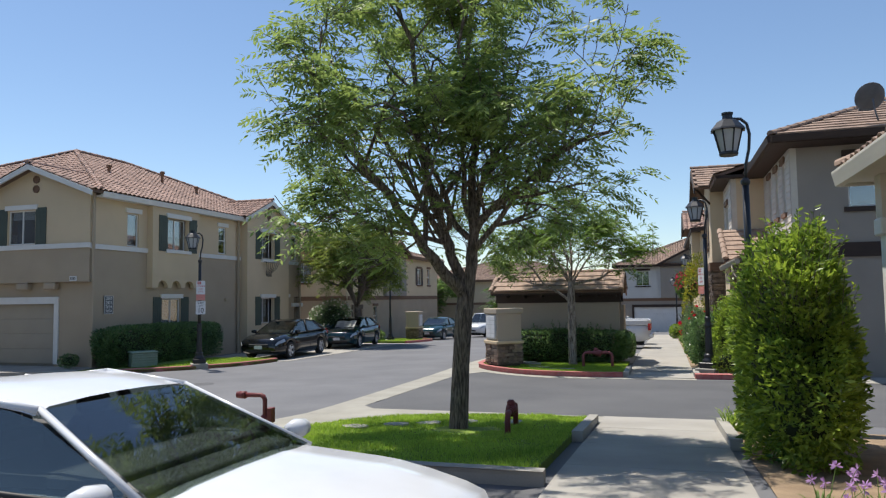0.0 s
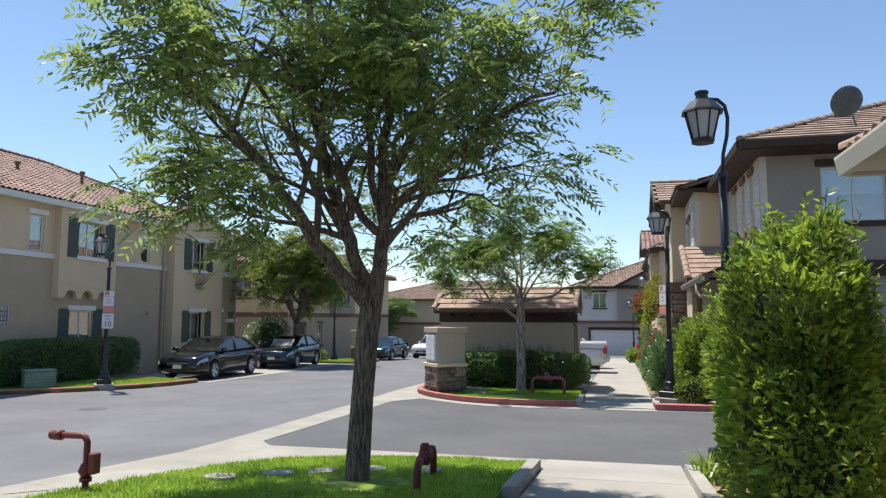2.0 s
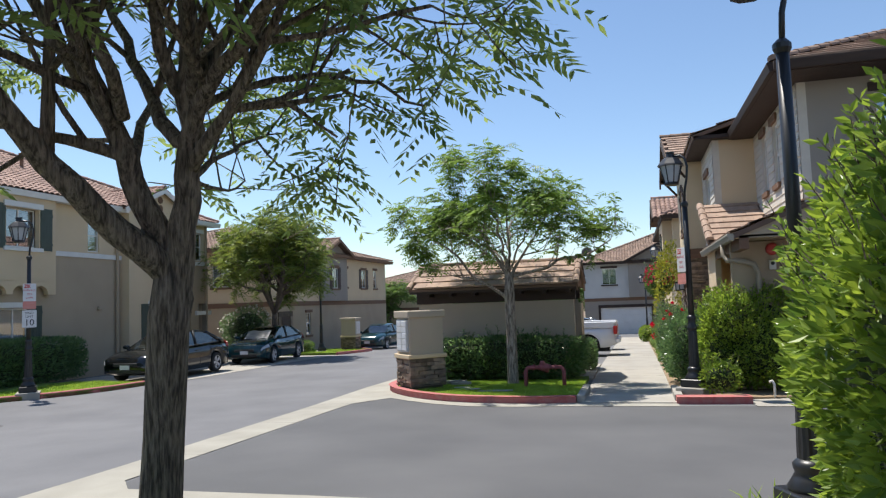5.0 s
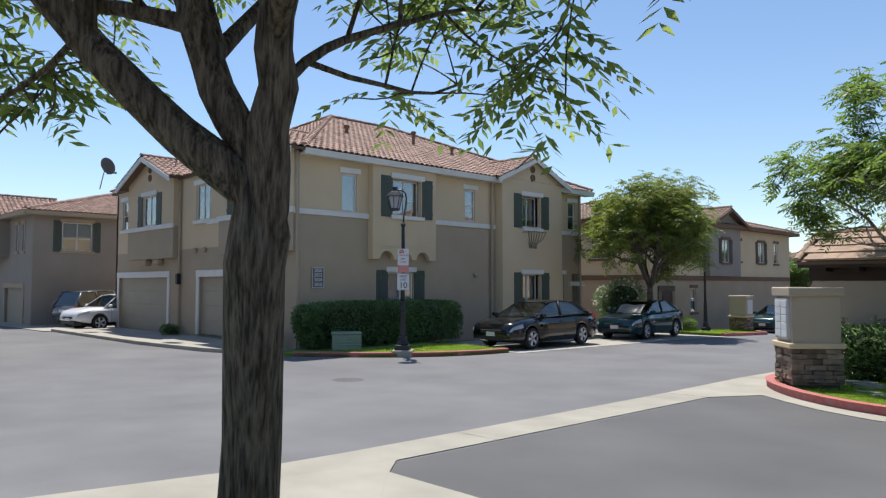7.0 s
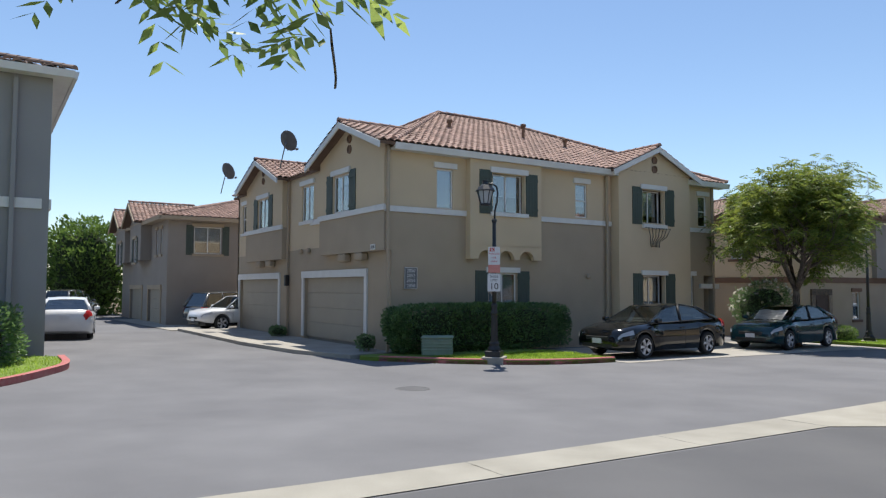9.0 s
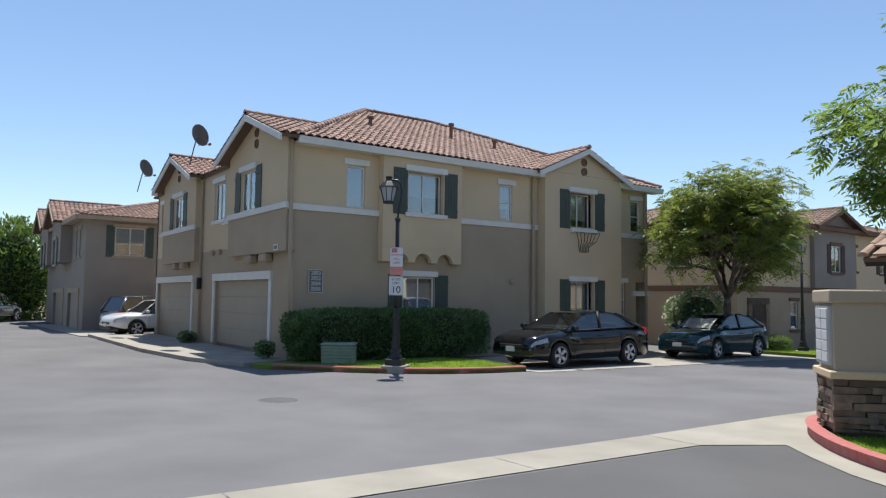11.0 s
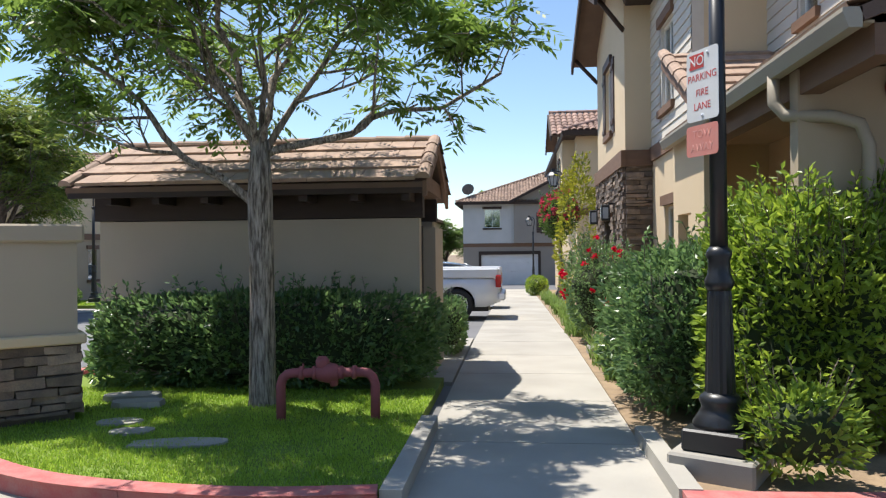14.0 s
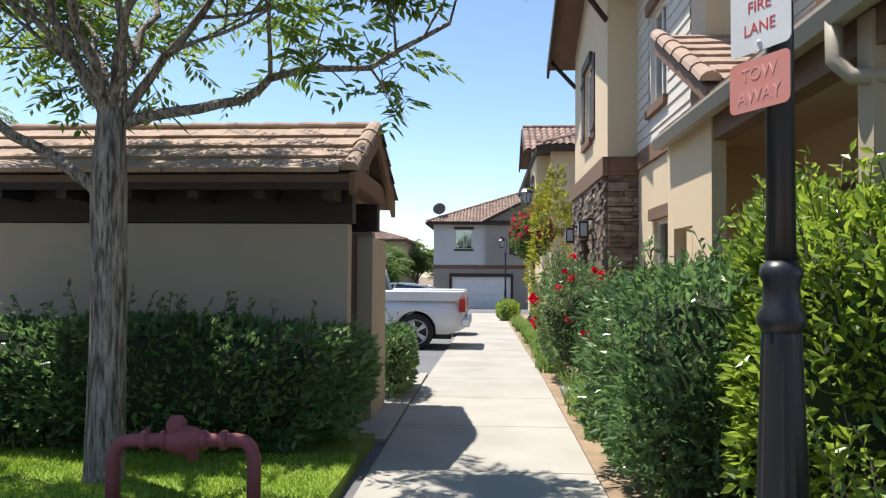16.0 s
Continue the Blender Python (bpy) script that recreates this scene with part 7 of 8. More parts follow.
    part("dashboard", boxes((fx - 0.7, -wb + 0.06, zi - 0.05, fx - 0.32, wb - 0.06, zi + 0.012), (fx - 0.32, -wb + 0.1, zi - 0.08, fx - 0.1, wb - 0.1, zi - 0.03), bevel=0.01), M_DASH, c)
    part("cabin_lining", boxes((back, -wb + 0.07, zi - 0.06, fx - 0.702, wb - 0.07, zi + 0.006)), M_SEAT, c)
    sw = lathe([(0.16, -0.012), (0.185, -0.012), (0.19, 0.0), (0.185, 0.012), (0.16, 0.012)], 20)
    so = part("steering_wheel", sw, M_PLASTIC, c)
    so.matrix_local = pose(fx - 0.78, 0.36, zi + 0.05, 0, 65, 0)
    # front and rear details
    part("grille", boxes((hx - 0.1, -0.42, 0.5, hx + 0.012, 0.42, 0.62), bevel=0.02), M_PLASTIC, c)
    part("lower_grille", boxes((hx - 0.1, -0.55, 0.3, hx + 0.008, 0.55, 0.42), bevel=0.02), M_PLASTIC, c)
    part("licence_plate", boxes((hx, -0.16, 0.42, hx + 0.03, 0.16, 0.55)), M_PLATE, c)
    part("licence_plate", boxes((-hx - 0.03, -0.16, 0.7, -hx, 0.16, 0.83)), M_PLATE, c)
    part("underside", boxes((-hx + 0.3, -hw + 0.32, 0.22, hx - 0.3, hw - 0.32, 0.5)), M_PLASTIC, c)
    if kind == "truck":
        part("bed_shadow", boxes((-hx + 0.12, -hw + 0.18, 1.09, -1.0, hw - 0.18, 1.1)), M_PLASTIC, c)
        for s in (-1, 1):
            part("bed_side", boxes((-hx + 0.05, s * (hw - 0.12) - 0.06, 1.05, -0.95, s * (hw - 0.12) + 0.06, 1.28), bevel=0.03), body_mat, c)
        part("tailgate", boxes((-hx - 0.005, -hw + 0.1, 0.75, -hx + 0.08, hw - 0.1, 1.28), bevel=0.03), body_mat, c)
        part("bumper", boxes((-hx - 0.12, -hw + 0.08, 0.5, -hx + 0.05, hw - 0.08, 0.68), bevel=0.03), M_RIM, c)
    return c


PW = paint("white_paint", (0.70, 0.71, 0.73))
PK = paint("black_paint", (0.004, 0.005, 0.006), 0.12)
PB = paint("dark_teal_paint", (0.004, 0.036, 0.045), 0.14)
PG = paint("grey_paint", (0.12, 0.125, 0.13), metal=0.3)
car("sedan", "white sedan parked at the lawn's edge", pose(-3.5, 3.92, -0.54, 0, 0, -1), PW, 4.7, 1.8, 1.45, cab=-0.22, size=1.05)
car("sedan", "black sedan with alloy wheels parked in a stall", pose(-16.4, 29.35, G(-16, 29) + 0.03, 0, 0, -88), PK, 4.8, 1.82, 1.47)
car("sedan", "dark teal sedan with a sunshade parked in a stall", pose(-16.6, 36.95, G(-16, 37) + 0.03, 0, 0, -85), PB, 4.7, 1.74, 1.45)
car("sedan", "dark blue sedan parked beyond the far pillar", pose(-16.2, 51.5, G(-16, 51), 0, 0, -92), PB, 4.5, 1.76, 1.45)
car("pickup_truck", "white pickup truck facing down the street", pose(-14.6, 59.5, G(-14, 59), 0, 0, -100), PW, 5.3, 1.9, 1.78, "truck", 0.38)
car("pickup_truck", "white pickup truck backed towards the walk", pose(-3.7, 36.6, G(-3, 36), 0, 0, 180), PW, 5.5, 1.95, 1.82, "truck", 0.39)
car("sedan", "red-lit silver car parked beyond the pickup", pose(-3.3, 41.5, G(-3, 41), 0, 0, 180), PG, 4.6, 1.8, 1.45)
car("sedan", "white sedan parked by the grey house", pose(-33.4, 14.0, G(-31, 13), 0, 0, 172), PW, 4.7, 1.82, 1.45)
car("suv", "silver crossover parked at the lane's end", pose(-55, 16.2, G(-55, 16), 0, 0, 150), PG, 4.5, 1.85, 1.68, "suv", 0.35)
car("suv", "dark grey crossover parked between the houses", pose(-39.9, 22.6, G(-39, 23), 0, 0, 110), PG, 4.6, 1.85, 1.68, "suv", 0.35)
car("suv", "white crossover parked beside the garage", pose(-36.6, 22.0, G(-36, 22), 0, 0, -80), PW, 4.4, 1.82, 1.55, "suv", 0.34)


# ---- small things ----
def text_part(words, size, material, parent, m, name="lettering"):
    cu = bpy.data.curves.new("lettering", "FONT")
    cu.body, cu.size, cu.align_x, cu.align_y, cu.extrude = words, size, "CENTER", "CENTER", 0.0008
    tmp = bpy.data.objects.new("lettering", cu)
    scene.collection.objects.link(tmp)
    me = bpy.data.meshes.new_from_object(tmp)
    bpy.data.objects.remove(tmp)
    me.materials.clear()
    me.materials.append(material)
    ob = new(name, me)
    ob.parent = parent
    ob.matrix_local = m
    return ob


def plate_bm(w, h, t=0.004, r=0.03):
    """A sign plate with rounded corners, in the xz plane, facing -y."""
    bm = bmesh.new()
    pts = []
    for cx, cz, a0 in ((w / 2 - r, h / 2 - r, 0), (-w / 2 + r, h / 2 - r, 90), (-w / 2 + r, -h / 2 + r, 180), (w / 2 - r, -h / 2 + r, 270)):
        for k in range(5):
            a = radians(a0 + k * 22.5)
            pts.append((cx + r * math.cos(a), cz + r * math.sin(a)))
    f = [bm.verts.new((x, 0, z)) for x, z in pts]
    b = [bm.verts.new((x, t, z)) for x, z in pts]
    bm.faces.new(f)
    bm.faces.new(b[::-1])
    n = len(pts)
    for i in range(n):
        bm.faces.new((f[i], b[i], b[(i + 1) % n], f[(i + 1) % n]))
    bmesh.ops.recalc_face_normals(bm, faces=bm.faces)
    return bm


def fire_lane_sign(m):
    s = base("fire_lane_sign", m, "white no-parking fire-lane sign with red letters, bolted to the lamp post", "sign", "fire lane signs")
    part("plate", plate_bm(0.33, 0.5), M_SIGNW, s)
    b = part("red_block", boxes((-0.13, -0.003, 0.12, 0.02, -0.0005, 0.225)), M_SIGNR, s)
    up = pose(0, 0, 0, 90, 0, 0)
    text_part("NO", 0.1, M_SIGNW, s, pose(-0.055, -0.0035, 0.172) @ up)
    text_part("PARKING", 0.072, M_SIGNR, s, pose(0, -0.001, 0.055) @ up)
    text_part("FIRE", 0.072, M_SIGNR, s, pose(0, -0.001, -0.055) @ up)
    text_part("LANE", 0.072, M_SIGNR, s, pose(0, -0.001, -0.15) @ up)
    part("bolt", lathe([(0.012, 0), (0.012, 0.006), (0.004, 0.01)], 8), M_RIM, s).matrix_local = pose(0, 0.001, -0.215, 90)
    part("bolt", lathe([(0.012, 0), (0.012, 0.006), (0.004, 0.01)], 8), M_RIM, s).matrix_local = pose(0.06, 0.001, 0.215, 90)
    return s


def tow_sign(m):
    s = base("tow_away_sign", m, "faded red tow-away sign under the fire-lane sign", "sign", "tow away signs")
    part("plate", plate_bm(0.33, 0.22), M_SIGNF, s)
    up = pose(0, 0, 0, 90, 0, 0)
    text_part("TOW", 0.08, M_SIGNP, s, pose(0, -0.001, 0.045) @ up)
    text_part("AWAY", 0.08, M_SIGNP, s, pose(0, -0.001, -0.05) @ up)
    return s


fire_lane_sign(pose(1.0, 21.83, 2.02, 0, 0, -65))
tow_sign(pose(0.995, 21.83, 1.63, 0, 0, -65))
fire_lane_sign(pose(-16.4, 22.92, 2.02, 0, 0, 55))
tow_sign(pose(-16.4, 22.92, 1.66, 0, 0, 55))
sp = base("speed_limit_sign", pose(-16.39, 22.91, 1.28, 0, 0, 55), "white speed-limit ten sign on the lamp post", "sign")
part("plate", plate_bm(0.36, 0.5), M_SIGNW, sp)
for wds, sz, zz in (("SPEED", 0.085, 0.16), ("LIMIT", 0.085, 0.06), ("10", 0.25, -0.11)):
    text_part(wds, sz, M_INK, sp, pose(0, -0.001, zz, 90))
for zz in (-0.243, 0.237):
    part("border", boxes((-0.16, -0.002, zz, 0.16, -0.0005, zz + 0.006)), M_INK, sp)

# address board on the corner house
ad = base("address_board", pose(-20.08, 22.38, 1.43, 0, 0, 90), "dark address board with white numbers on the stucco", "sign")
part("board", boxes((-0.23, -0.03, -0.34, 0.23, 0.0, 0.34), bevel=0.008), M_DISH, ad)
for a, b, c, d in ((-0.23, -0.33, -0.215, 0.33), (0.215, -0.33, 0.23, 0.33), (-0.23, 0.325, 0.23, 0.34), (-0.23, -0.34, 0.23, -0.325)):
    part("rim", boxes((a, -0.036, b, c, -0.028, d)), M_WHITE, ad)
for k, wds in enumerate(("2850", "2852", "2854", "2858")):
    text_part(wds, 0.16, M_WHITE, ad, pose(0, -0.032, 0.235 - 0.157 * k, 90))
for hx_, hy_ in ((-20.8, 21.42),):
    nb = base("house_number", pose(hx_, hy_, 2.42), "small white house-number plate over the garage", "sign")
    part("plate", boxes((-0.16, -0.02, -0.09, 0.16, 0.0, 0.09)), M_WHITE, nb)
    for k in range(4):
        part("digit_bar", boxes((-0.12 + 0.065 * k, -0.024, -0.05, -0.085 + 0.065 * k, -0.019, 0.05)), M_INK, nb)

# green utility cabinet
ut = base("utility_cabinet", pose(-18.5, 22.4, -0.76, 0, 0, 55), "green ribbed utility cabinet on the lawn", "utility box")
part("cabinet_body", boxes((-0.45, -0.3, -0.1, 0.45, 0.3, 0.4), bevel=0.03), M_UTIL, ut)
part("cabinet_lid", boxes((-0.48, -0.33, 0.4, 0.48, 0.33, 0.47), bevel=0.03), M_UTIL, ut)
for k in range(4):
    part("rib", boxes((-0.46, -0.325, 0.06 + 0.09 * k, 0.46, -0.29, 0.1 + 0.09 * k), bevel=0.008), M_UTIL, ut)


# fire-service pipework on the lawns
def check_valve(x0, y0, x1, y1, z, h, r, material, label):
    p = base("backflow_pipe", pose(0, 0, 0), label, "pipe")
    a, b = Vector((x0, y0, z)), Vector((x1, y1, z))
    d = (b - a).normalized()
    up = Vector((0, 0, 1))
    pts = [a - up * 0.15, a + up * (h - 0.11), a + up * (h - 0.05) + d * 0.02, a + up * (h - 0.01) + d * 0.06, a + up * h + d * 0.12, b + up * h - d * 0.12, b + up * (h - 0.01) - d * 0.06, b + up * (h - 0.05) - d * 0.02, b + up * (h - 0.11), b - up * 0.15]
    tube("pipe_run", pts, r, material, p, 12)
    L = (b - a).length
    mid = a + d * L * 0.5 + up * h
    for s in (0.22, 0.36, 0.64, 0.78):
        c = a + d * L * s + up * h
        tube("flange", [c - d * 0.02, c + d * 0.02], r * 1.4, material, p, 10)
    tube("valve_body", [mid - d * L * 0.13, mid - d * L * 0.09, mid, mid + d * L * 0.09, mid + d * L * 0.13], [r * 1.15, r * 1.8, r * 2.2, r * 1.8, r * 1.15], material, p, 10)
    tube("valve_bonnet", [mid - d * 0.04, mid + up * r * 2.6 - d * 0.05, mid + up * r * 3.4 - d * 0.05], [r * 1.5, r * 1.5, r * 0.9], material, p, 8)
    tube("drain_boss", [mid + d * 0.04, mid - up * r * 2.8 + d * 0.06], [r * 1.4, r * 0.8], material, p, 8)
    tube("test_cock", [a + d * L * 0.24 + up * h, a + d * L * 0.24 + up * (h + r * 2)], r * 0.22, material, p, 5)
    return p


check_valve(-2.52, 23.2, -1.64, 23.3, -0.7, 0.43, 0.045, M_PIPE, "faded red oxide backflow pipe standing in the grass")
check_valve(-2.1, 9.75, -2.2, 10.8, -0.45, 0.36, 0.04, M_PIPED, "dark red backflow pipe standing in the lawn")
st = base("standpipe", pose(-5.2, 8.7, -0.47), "dark red fire standpipe with an elbow outlet", "pipe")
tube("riser", [(0, 0, -0.2), (0, 0, 0.52), (0, 0, 0.64), (-0.02, 0, 0.68), (-0.06, 0, 0.7), (-0.3, -0.02, 0.7)], 0.032, M_PIPED, st, 12)
tube("flange", [(0, 0, 0.26), (0, 0, 0.3)], 0.058, M_PIPED, st, 12)
tube("valve_body", [(0, 0, 0.3), (0, 0, 0.36), (0, 0, 0.44)], [0.04, 0.075, 0.045], M_PIPED, st, 10)
part("tag_box", boxes((0.05, -0.05, 0.34, 0.13, 0.05, 0.54), bevel=0.01), M_PIPED, st)
tube("coupling", [(-0.28, -0.02, 0.7), (-0.37, -0.02, 0.7)], 0.05, M_PIPED, st, 10)
tube("outlet_cap", [(-0.37, -0.02, 0.7), (-0.41, -0.02, 0.7)], 0.045, M_PIPED, st, 10)


# stepping stones
def stepping(x, y, lift, a, b, turn, seed):
    rng = random.Random(seed)
    n = 12
    bm = bmesh.new()
    lo, hi = [], []
    for i in range(n):
        t = 2 * math.pi * i / n
        k = (abs(math.cos(t)) ** 3 + abs(math.sin(t)) ** 3) ** (-1 / 3) * rng.uniform(0.9, 1.06)
        lo.append(bm.verts.new((a * k * math.cos(t), b * k * math.sin(t), -0.03)))
        hi.append(bm.verts.new((a * k * math.cos(t) * 0.95, b * k * math.sin(t) * 0.95, 0.045)))
    bm.faces.new(hi)
    for i in range(n):
        bm.faces.new((lo[i], lo[(i + 1) % n], hi[(i + 1) % n], hi[i]))
    s = part("stepping_stone", bm, M_CONC)
    s.matrix_world = pose(x, y, G(x, y) + lift, 0, 0, turn)
    return tagged(s, "pale flat stepping stone sunk in the grass", "stepping stone", "stepping stones")


for i, (x, y) in enumerate(((-4.35, 9.75), (-3.88, 10.2), (-3.48, 10.5), (-2.98, 10.85), (-2.3, 11.05))):
    stepping(x, y, 0.085, 0.2, 0.14, 20 * i, i)
for i, (x, y, a, b) in enumerate(((-4.45, 24.05, 0.3, 0.16), (-4.2, 23.7, 0.27, 0.14), (-4.0, 23.0, 0.22, 0.14), (-3.7, 22.65, 0.2, 0.13), (-3.1, 22.3, 0.42, 0.14))):
    stepping(x, y, 0.085 if i > 1 else 0.13, a, b, 10, 20 + i)


# satellite dishes
def dish(x, y, z, turn, r=0.42, foot=0.6):
    d = base("satellite_dish", pose(x, y, z, 0, 0, turn), "grey satellite dish on a bent mast", "satellite dish", "satellite dishes")
    bm = bmesh.new()
    rings = []
    for k in range(5):
        q = r * k / 4
        rings.append([bm.verts.new((q * math.cos(a), 0.22 * (q / r) ** 2 * r - 0.02, q * math.sin(a) * 0.92)) for a in [2 * math.pi * i / 24 for i in range(24)]] if k else [bm.verts.new((0, -0.02, 0))])
    for i in range(24):
        bm.faces.new((rings[0][0], rings[1][i], rings[1][(i + 1) % 24]))
    for a, b in zip(rings[1:], rings[2:]):
        for i in range(24):
            bm.faces.new((a[i], b[i], b[(i + 1) % 24], a[(i + 1) % 24]))
    bmesh.ops.solidify(bm, geom=list(bm.faces), thickness=0.012)
    ref = part("reflector", bm, M_DISH, d, smooth=True)
    ref.matrix_local = pose(0, 0, 0, -25 + 180, 0, 0)
    tube("mast", [(0, 0.05, -0.05), (0.02, 0.12, -0.3), (0.05, 0.3, -foot)], 0.022, M_DISH, d, 6)
    tube("feed_arm", [(0, 0, -r * 0.8), (0, -r * 1.1, -r * 0.55)], 0.014, M_DISH, d, 5)
    part("feed_horn", boxes((-0.07, -r * 1.18, -r * 0.62, 0.07, -r * 1.05, -r * 0.42), bevel=0.015), M_DISH, d)
    return d


dish(-27.2, 20.9, 6.85, 200, 0.45, 1.1)
dish(-35.0, 20.8, 6.7, 200, 0.45, 1.1)
dish(-56.0, 19.4, 5.9, 200, 0.5)
dish(5.45, 21.5, 6.7, 200, 0.42, 0.7)
dish(-3.9, 73.5, 5.5, 200, 0.5, 0.8)


# strap-leaved plants and flowers
def strap_plant(x, y, z, label, n, h, material, seed, flower=None, stalks=0, category="plant"):
    t = base("strap_plant", pose(x, y, z), label, category, "bed plants")
    rng = random.Random(seed)
    v, f = [], []
    for i in range(n):
        a, ln, bend = rng.uniform(0, 6.28), h * rng.uniform(0.6, 1.2), rng.uniform(0.3, 1.0)
        o = Vector((rng.gauss(0, 1), rng.gauss(0, 1), 0)) * h * 0.2
        d = Vector((math.cos(a), math.sin(a), 0))
        s = Vector((-d.y, d.x, 0)) * (0.008 + h * 0.012)
        i0 = len(v)
        for k, wd in ((0, 0.8), (0.35, 1.0), (0.7, 0.8), (1.0, 0.05)):
            p = o + d * ln * bend * k * 0.75 * (0.4 + k * 0.6) + Vector((0, 0, ln * (k - 0.55 * bend * k * k)))
            v += [p - s * wd, p + s * wd]
        for k in range(3):
            f.append((i0 + 2 * k, i0 + 2 * k + 1, i0 + 2 * k + 3, i0 + 2 * k + 2))
    tagged(raw("foliage", v, f, material, t), kind="stuff")
    if flower:
        v, f, sv, sf = [], [], [], []
        for i in range(stalks):
            a, ln = rng.uniform(0, 6.28), h * rng.uniform(1.0, 1.7)
            tip = Vector((math.cos(a), math.sin(a), 0)) * rng.uniform(0.05, 0.3) + Vector((0, 0, ln))
            q, w = tube_data([Vector((tip.x * 0.3, tip.y * 0.3, 0)), tip], [0.005, 0.003], 3)
            o = len(sv)
            sv += q
            sf += [tuple(o + k for k in g) for g in w]
            for k in range(12):
                d = Vector((rng.gauss(0, 1), rng.gauss(0, 1), rng.gauss(0, 1) + 0.4)).normalized()
                o2 = d.orthogonal().normalized() * 0.009
                i0 = len(v)
                v += [tip, tip + d * 0.03 + o2, tip + d * 0.055, tip + d * 0.03 - o2]
                f.append((i0, i0 + 1, i0 + 2, i0 + 3))
        tagged(raw("stalk_growth", sv, sf, M_LILYG, t), kind="stuff")
        tagged(raw("blossom", v, f, flower, t), kind="stuff")
    return t


for i, (x, y) in enumerate(((1.3, 6.0), (1.62, 5.8), (1.15, 6.5), (1.55, 6.5))):
    strap_plant(x, y, G(x, y) + 0.03, "society garlic with lilac flower heads in the bare bed", 40, 0.2, M_LILYG, 70 + i, M_LILAC, 5, "flowers")
for i, (x, y) in enumerate(((0.98, 12.1), (1.05, 11.7), (0.95, 12.6))):
    strap_plant(x, y, G(x, y) + 0.03, "small leafy plant at the lamp foot", 40, 0.4, M_LAUREL, 80 + i)
yy = 25.9
i = 0
rs = random.Random(3)
while yy < 50:
    if not 28.9 < yy < 30.8:
        x = 0.98 + rs.uniform(-0.08, 0.16)
        strap_plant(x, yy, G(x, yy) + 0.05, "arching green strap-leaved clump along the walk", 130, 0.42, M_LILYG, 90 + i)
    yy += 0.62 if yy < 36 else 0.9
    i += 1
for x, y, z in ((1.05, 28.3, 0), (1.3, 36.4, 0)):
    b = part("edging_block", boxes((-0.22, -0.15, -0.05, 0.22, 0.15, 0.13), bevel=0.02), M_CONC)
    b.matrix_world = pose(x, y, G(x, y) + 0.05, 0, 0, 8)
    tagged(b, "pale concrete edging block in the bed", "block")
wst = base("water_pipe", pose(2.6, 21.75, -0.72), "white garden water pipe by the hedge", "pipe")
tube("riser", [(0, 0, -0.05), (0, 0, 0.2), (-0.03, 0, 0.27), (-0.09, 0, 0.25)], 0.025, M_WHITE, wst, 8)

# porch post of the near house
pp = base("porch_post", pose(2.78, 10.35, -0.4), "white square porch post with moulded capital", "post")
part("shaft", boxes((-0.11, -0.11, 0, 0.11, 0.11, 2.62)), M_WHITE, pp)
part("capital", boxes((-0.17, -0.17, 2.62, 0.17, 0.17, 2.84), bevel=0.02), M_WHITE, pp)
part("header", boxes((-0.14, -0.14, 2.84, 0.14, 0.14, 3.4)), M_CREAM, pp)
part("plinth", boxes((-0.16, -0.16, -0.1, 0.16, 0.16, 0.2), bevel=0.015), M_WHITE, pp)


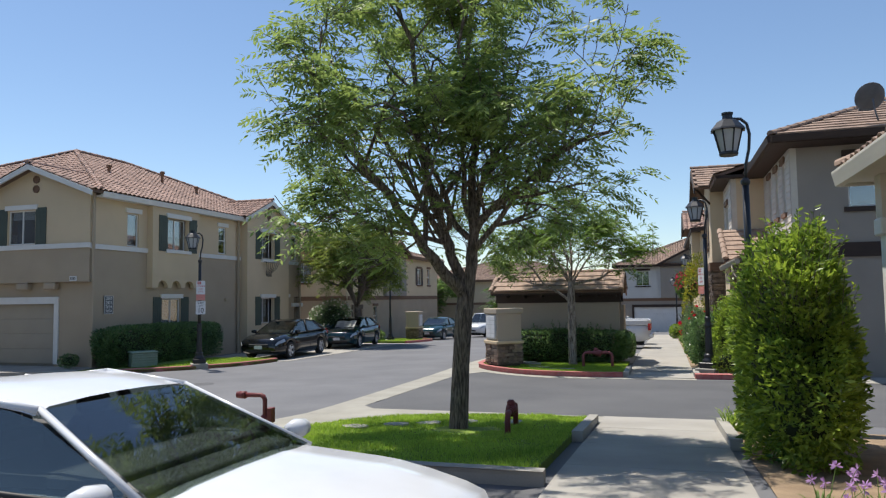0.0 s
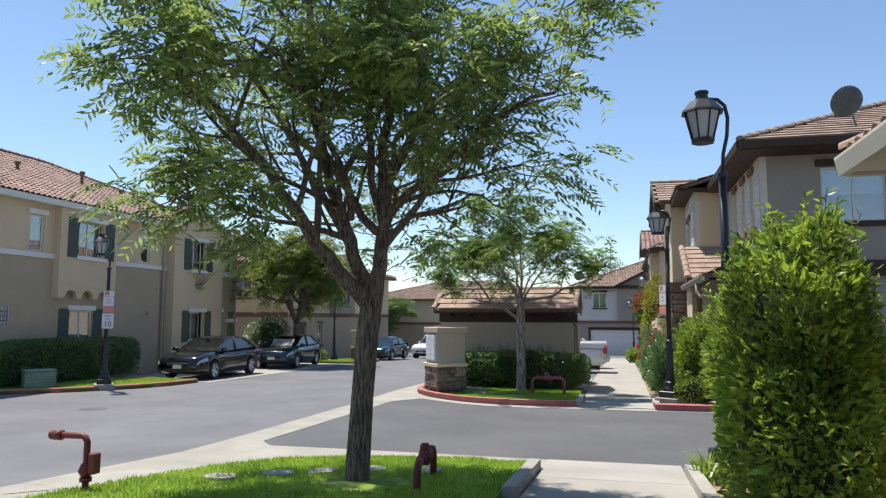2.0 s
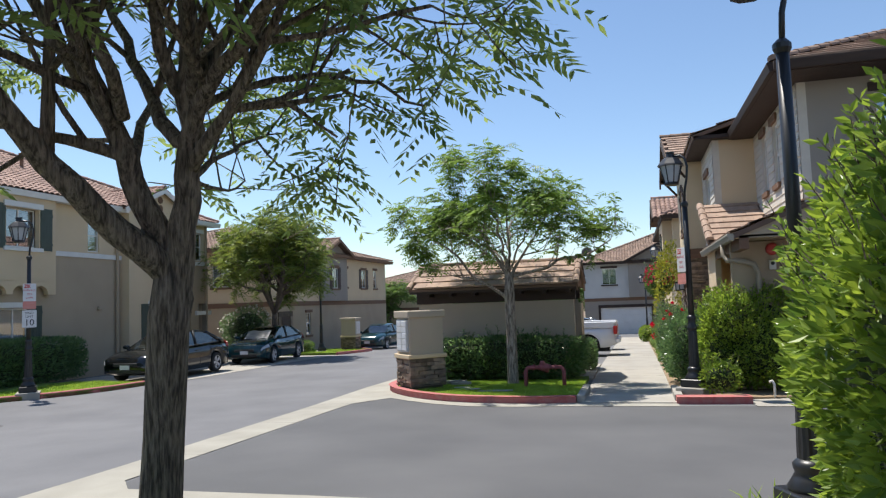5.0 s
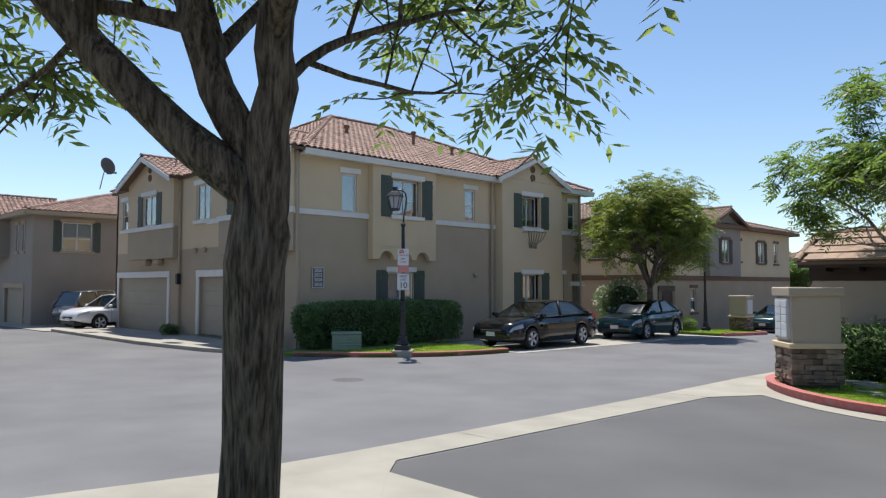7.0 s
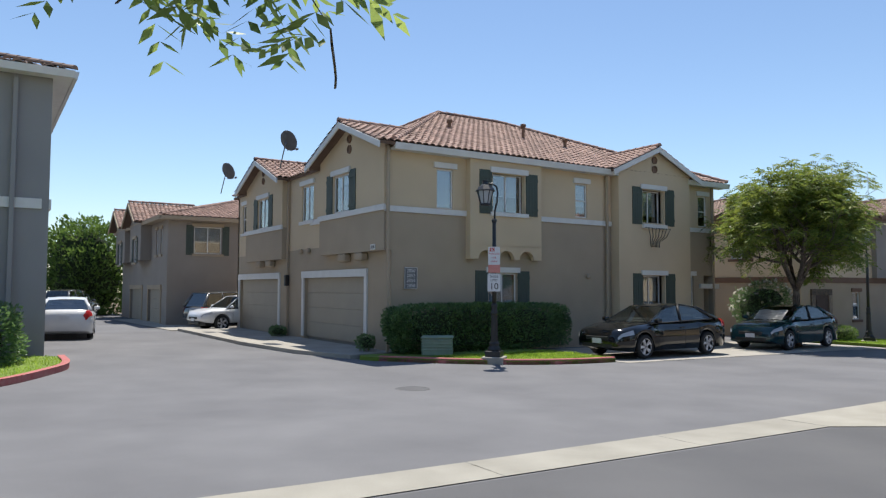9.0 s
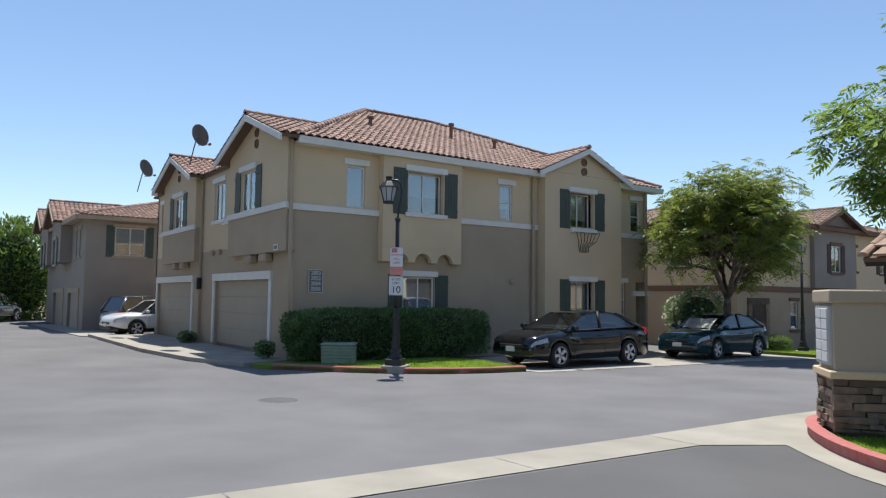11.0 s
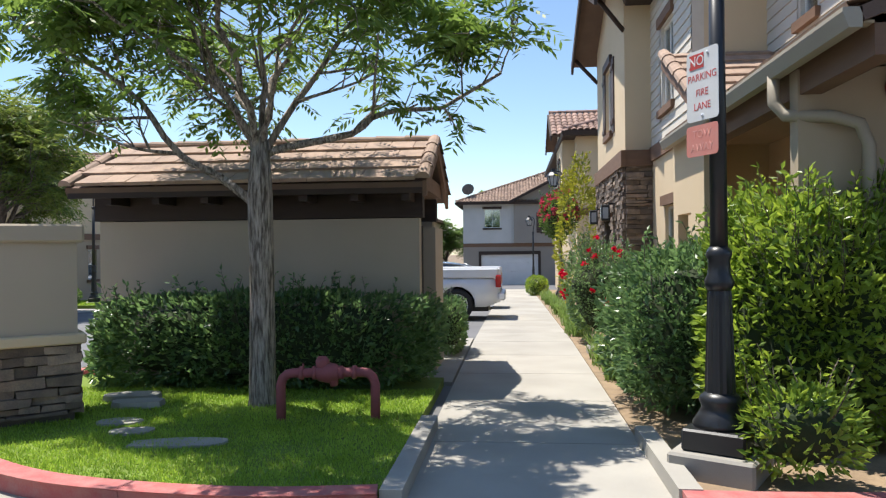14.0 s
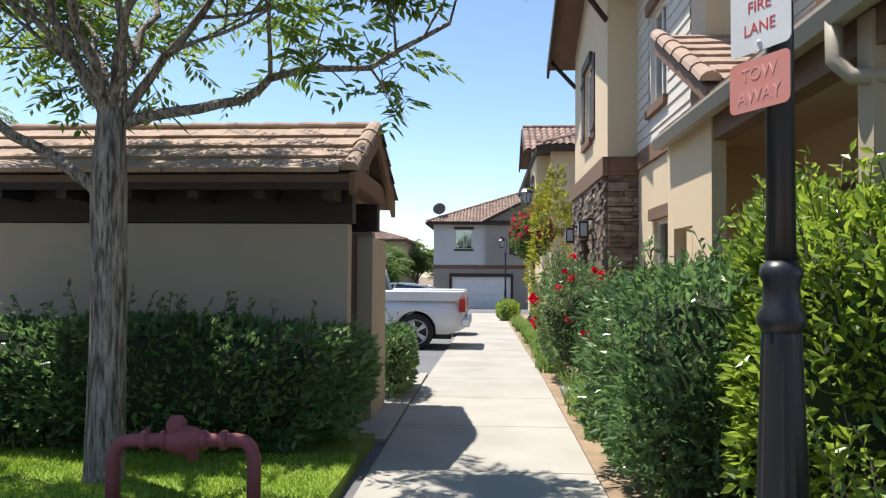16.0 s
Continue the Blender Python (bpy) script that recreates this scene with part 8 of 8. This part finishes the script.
# far conifers
def conifer(x, y, z, h, seed):
    t = base("conifer", pose(x, y, z), "tall dark conifer far behind the houses", "tree", "conifers")
    tube("trunk", [(0, 0, -0.3), (0, 0, h)], [0.25, 0.03], M_BARK, t, 6)
    rng = random.Random(seed)
    v, f = [], []
    for i in range(1500):
        k = rng.random() ** 0.8
        zz = h * (0.2 + 0.8 * k)
        r = (1 - k) * h * 0.16 + 0.25
        a = rng.uniform(0, 6.28)
        q = rng.uniform(0.2, 1) * r * (0.7 + 0.5 * noise.noise(Vector((a, zz, seed))))
        p = Vector((math.cos(a) * q, math.sin(a) * q, zz))
        d = Vector((math.cos(a), math.sin(a), rng.uniform(-0.4, 0.5))).normalized()
        s = d.orthogonal().normalized() * 0.14
        i0 = len(v)
        v += [p, p + d * 0.3 + s, p + d * 0.7, p + d * 0.3 - s]
        f.append((i0, i0 + 1, i0 + 2, i0 + 3))
    tagged(raw("crown", v, f, M_FARLEAF, t), kind="stuff")


conifer(-4.2, 112, -3.2, 11.5, 1)
conifer(-62, 46, -2.0, 11.0, 2)

# foil sunshade in the teal sedan
sh = base("sunshade", pose(-16.55, 36.25, G(-16, 37) + 1.06, 0, 0, -85), "crumpled silver sunshade behind the windscreen", "sunshade")
bm = bmesh.new()
gv = [[bm.verts.new((0.62 - 0.5 * i / 6 + 0.02 * math.sin(j * 2.1), -0.55 + 1.1 * j / 10, 0.04 + 0.34 * i / 6 + 0.02 * math.sin(i * 3 + j))) for j in range(11)] for i in range(7)]
for i in range(6):
    for j in range(10):
        bm.faces.new((gv[i][j], gv[i][j + 1], gv[i + 1][j + 1], gv[i + 1][j]))
bmesh.ops.solidify(bm, geom=list(bm.faces), thickness=0.006)
part("foil", bm, M_MAILB, sh)

# alarm bell and meter box on the porch wall
ab = base("alarm_bell", pose(2.96, 23.08, 2.22), "red round fire alarm bell on the porch wall", "alarm bell")
part("gong", lathe([(0.02, 0.09), (0.1, 0.085), (0.13, 0.05), (0.135, 0.0)], 18), M_SIGNR, ab, smooth=True).matrix_local = pose(0, 0, 0, 90)
mb = base("meter_box", pose(2.95, 23.08, 1.88), "small white meter box on the porch wall", "box")
part("case", boxes((-0.07, -0.05, -0.1, 0.07, 0.0, 0.1), bevel=0.01), M_WHITE, mb)
part("dial", lathe([(0.04, 0), (0.04, 0.015)], 12), M_PLASTIC, mb).matrix_local = pose(0, -0.05, 0.03, 90)

stem = bpy.data.objects["flowering_shrub"]
tube("trunk", [(0, 0, -2.25), (0.05, 0.03, -1.0), (-0.02, 0, 0.3)], [0.06, 0.045, 0.03], M_BARK2, stem, 8)

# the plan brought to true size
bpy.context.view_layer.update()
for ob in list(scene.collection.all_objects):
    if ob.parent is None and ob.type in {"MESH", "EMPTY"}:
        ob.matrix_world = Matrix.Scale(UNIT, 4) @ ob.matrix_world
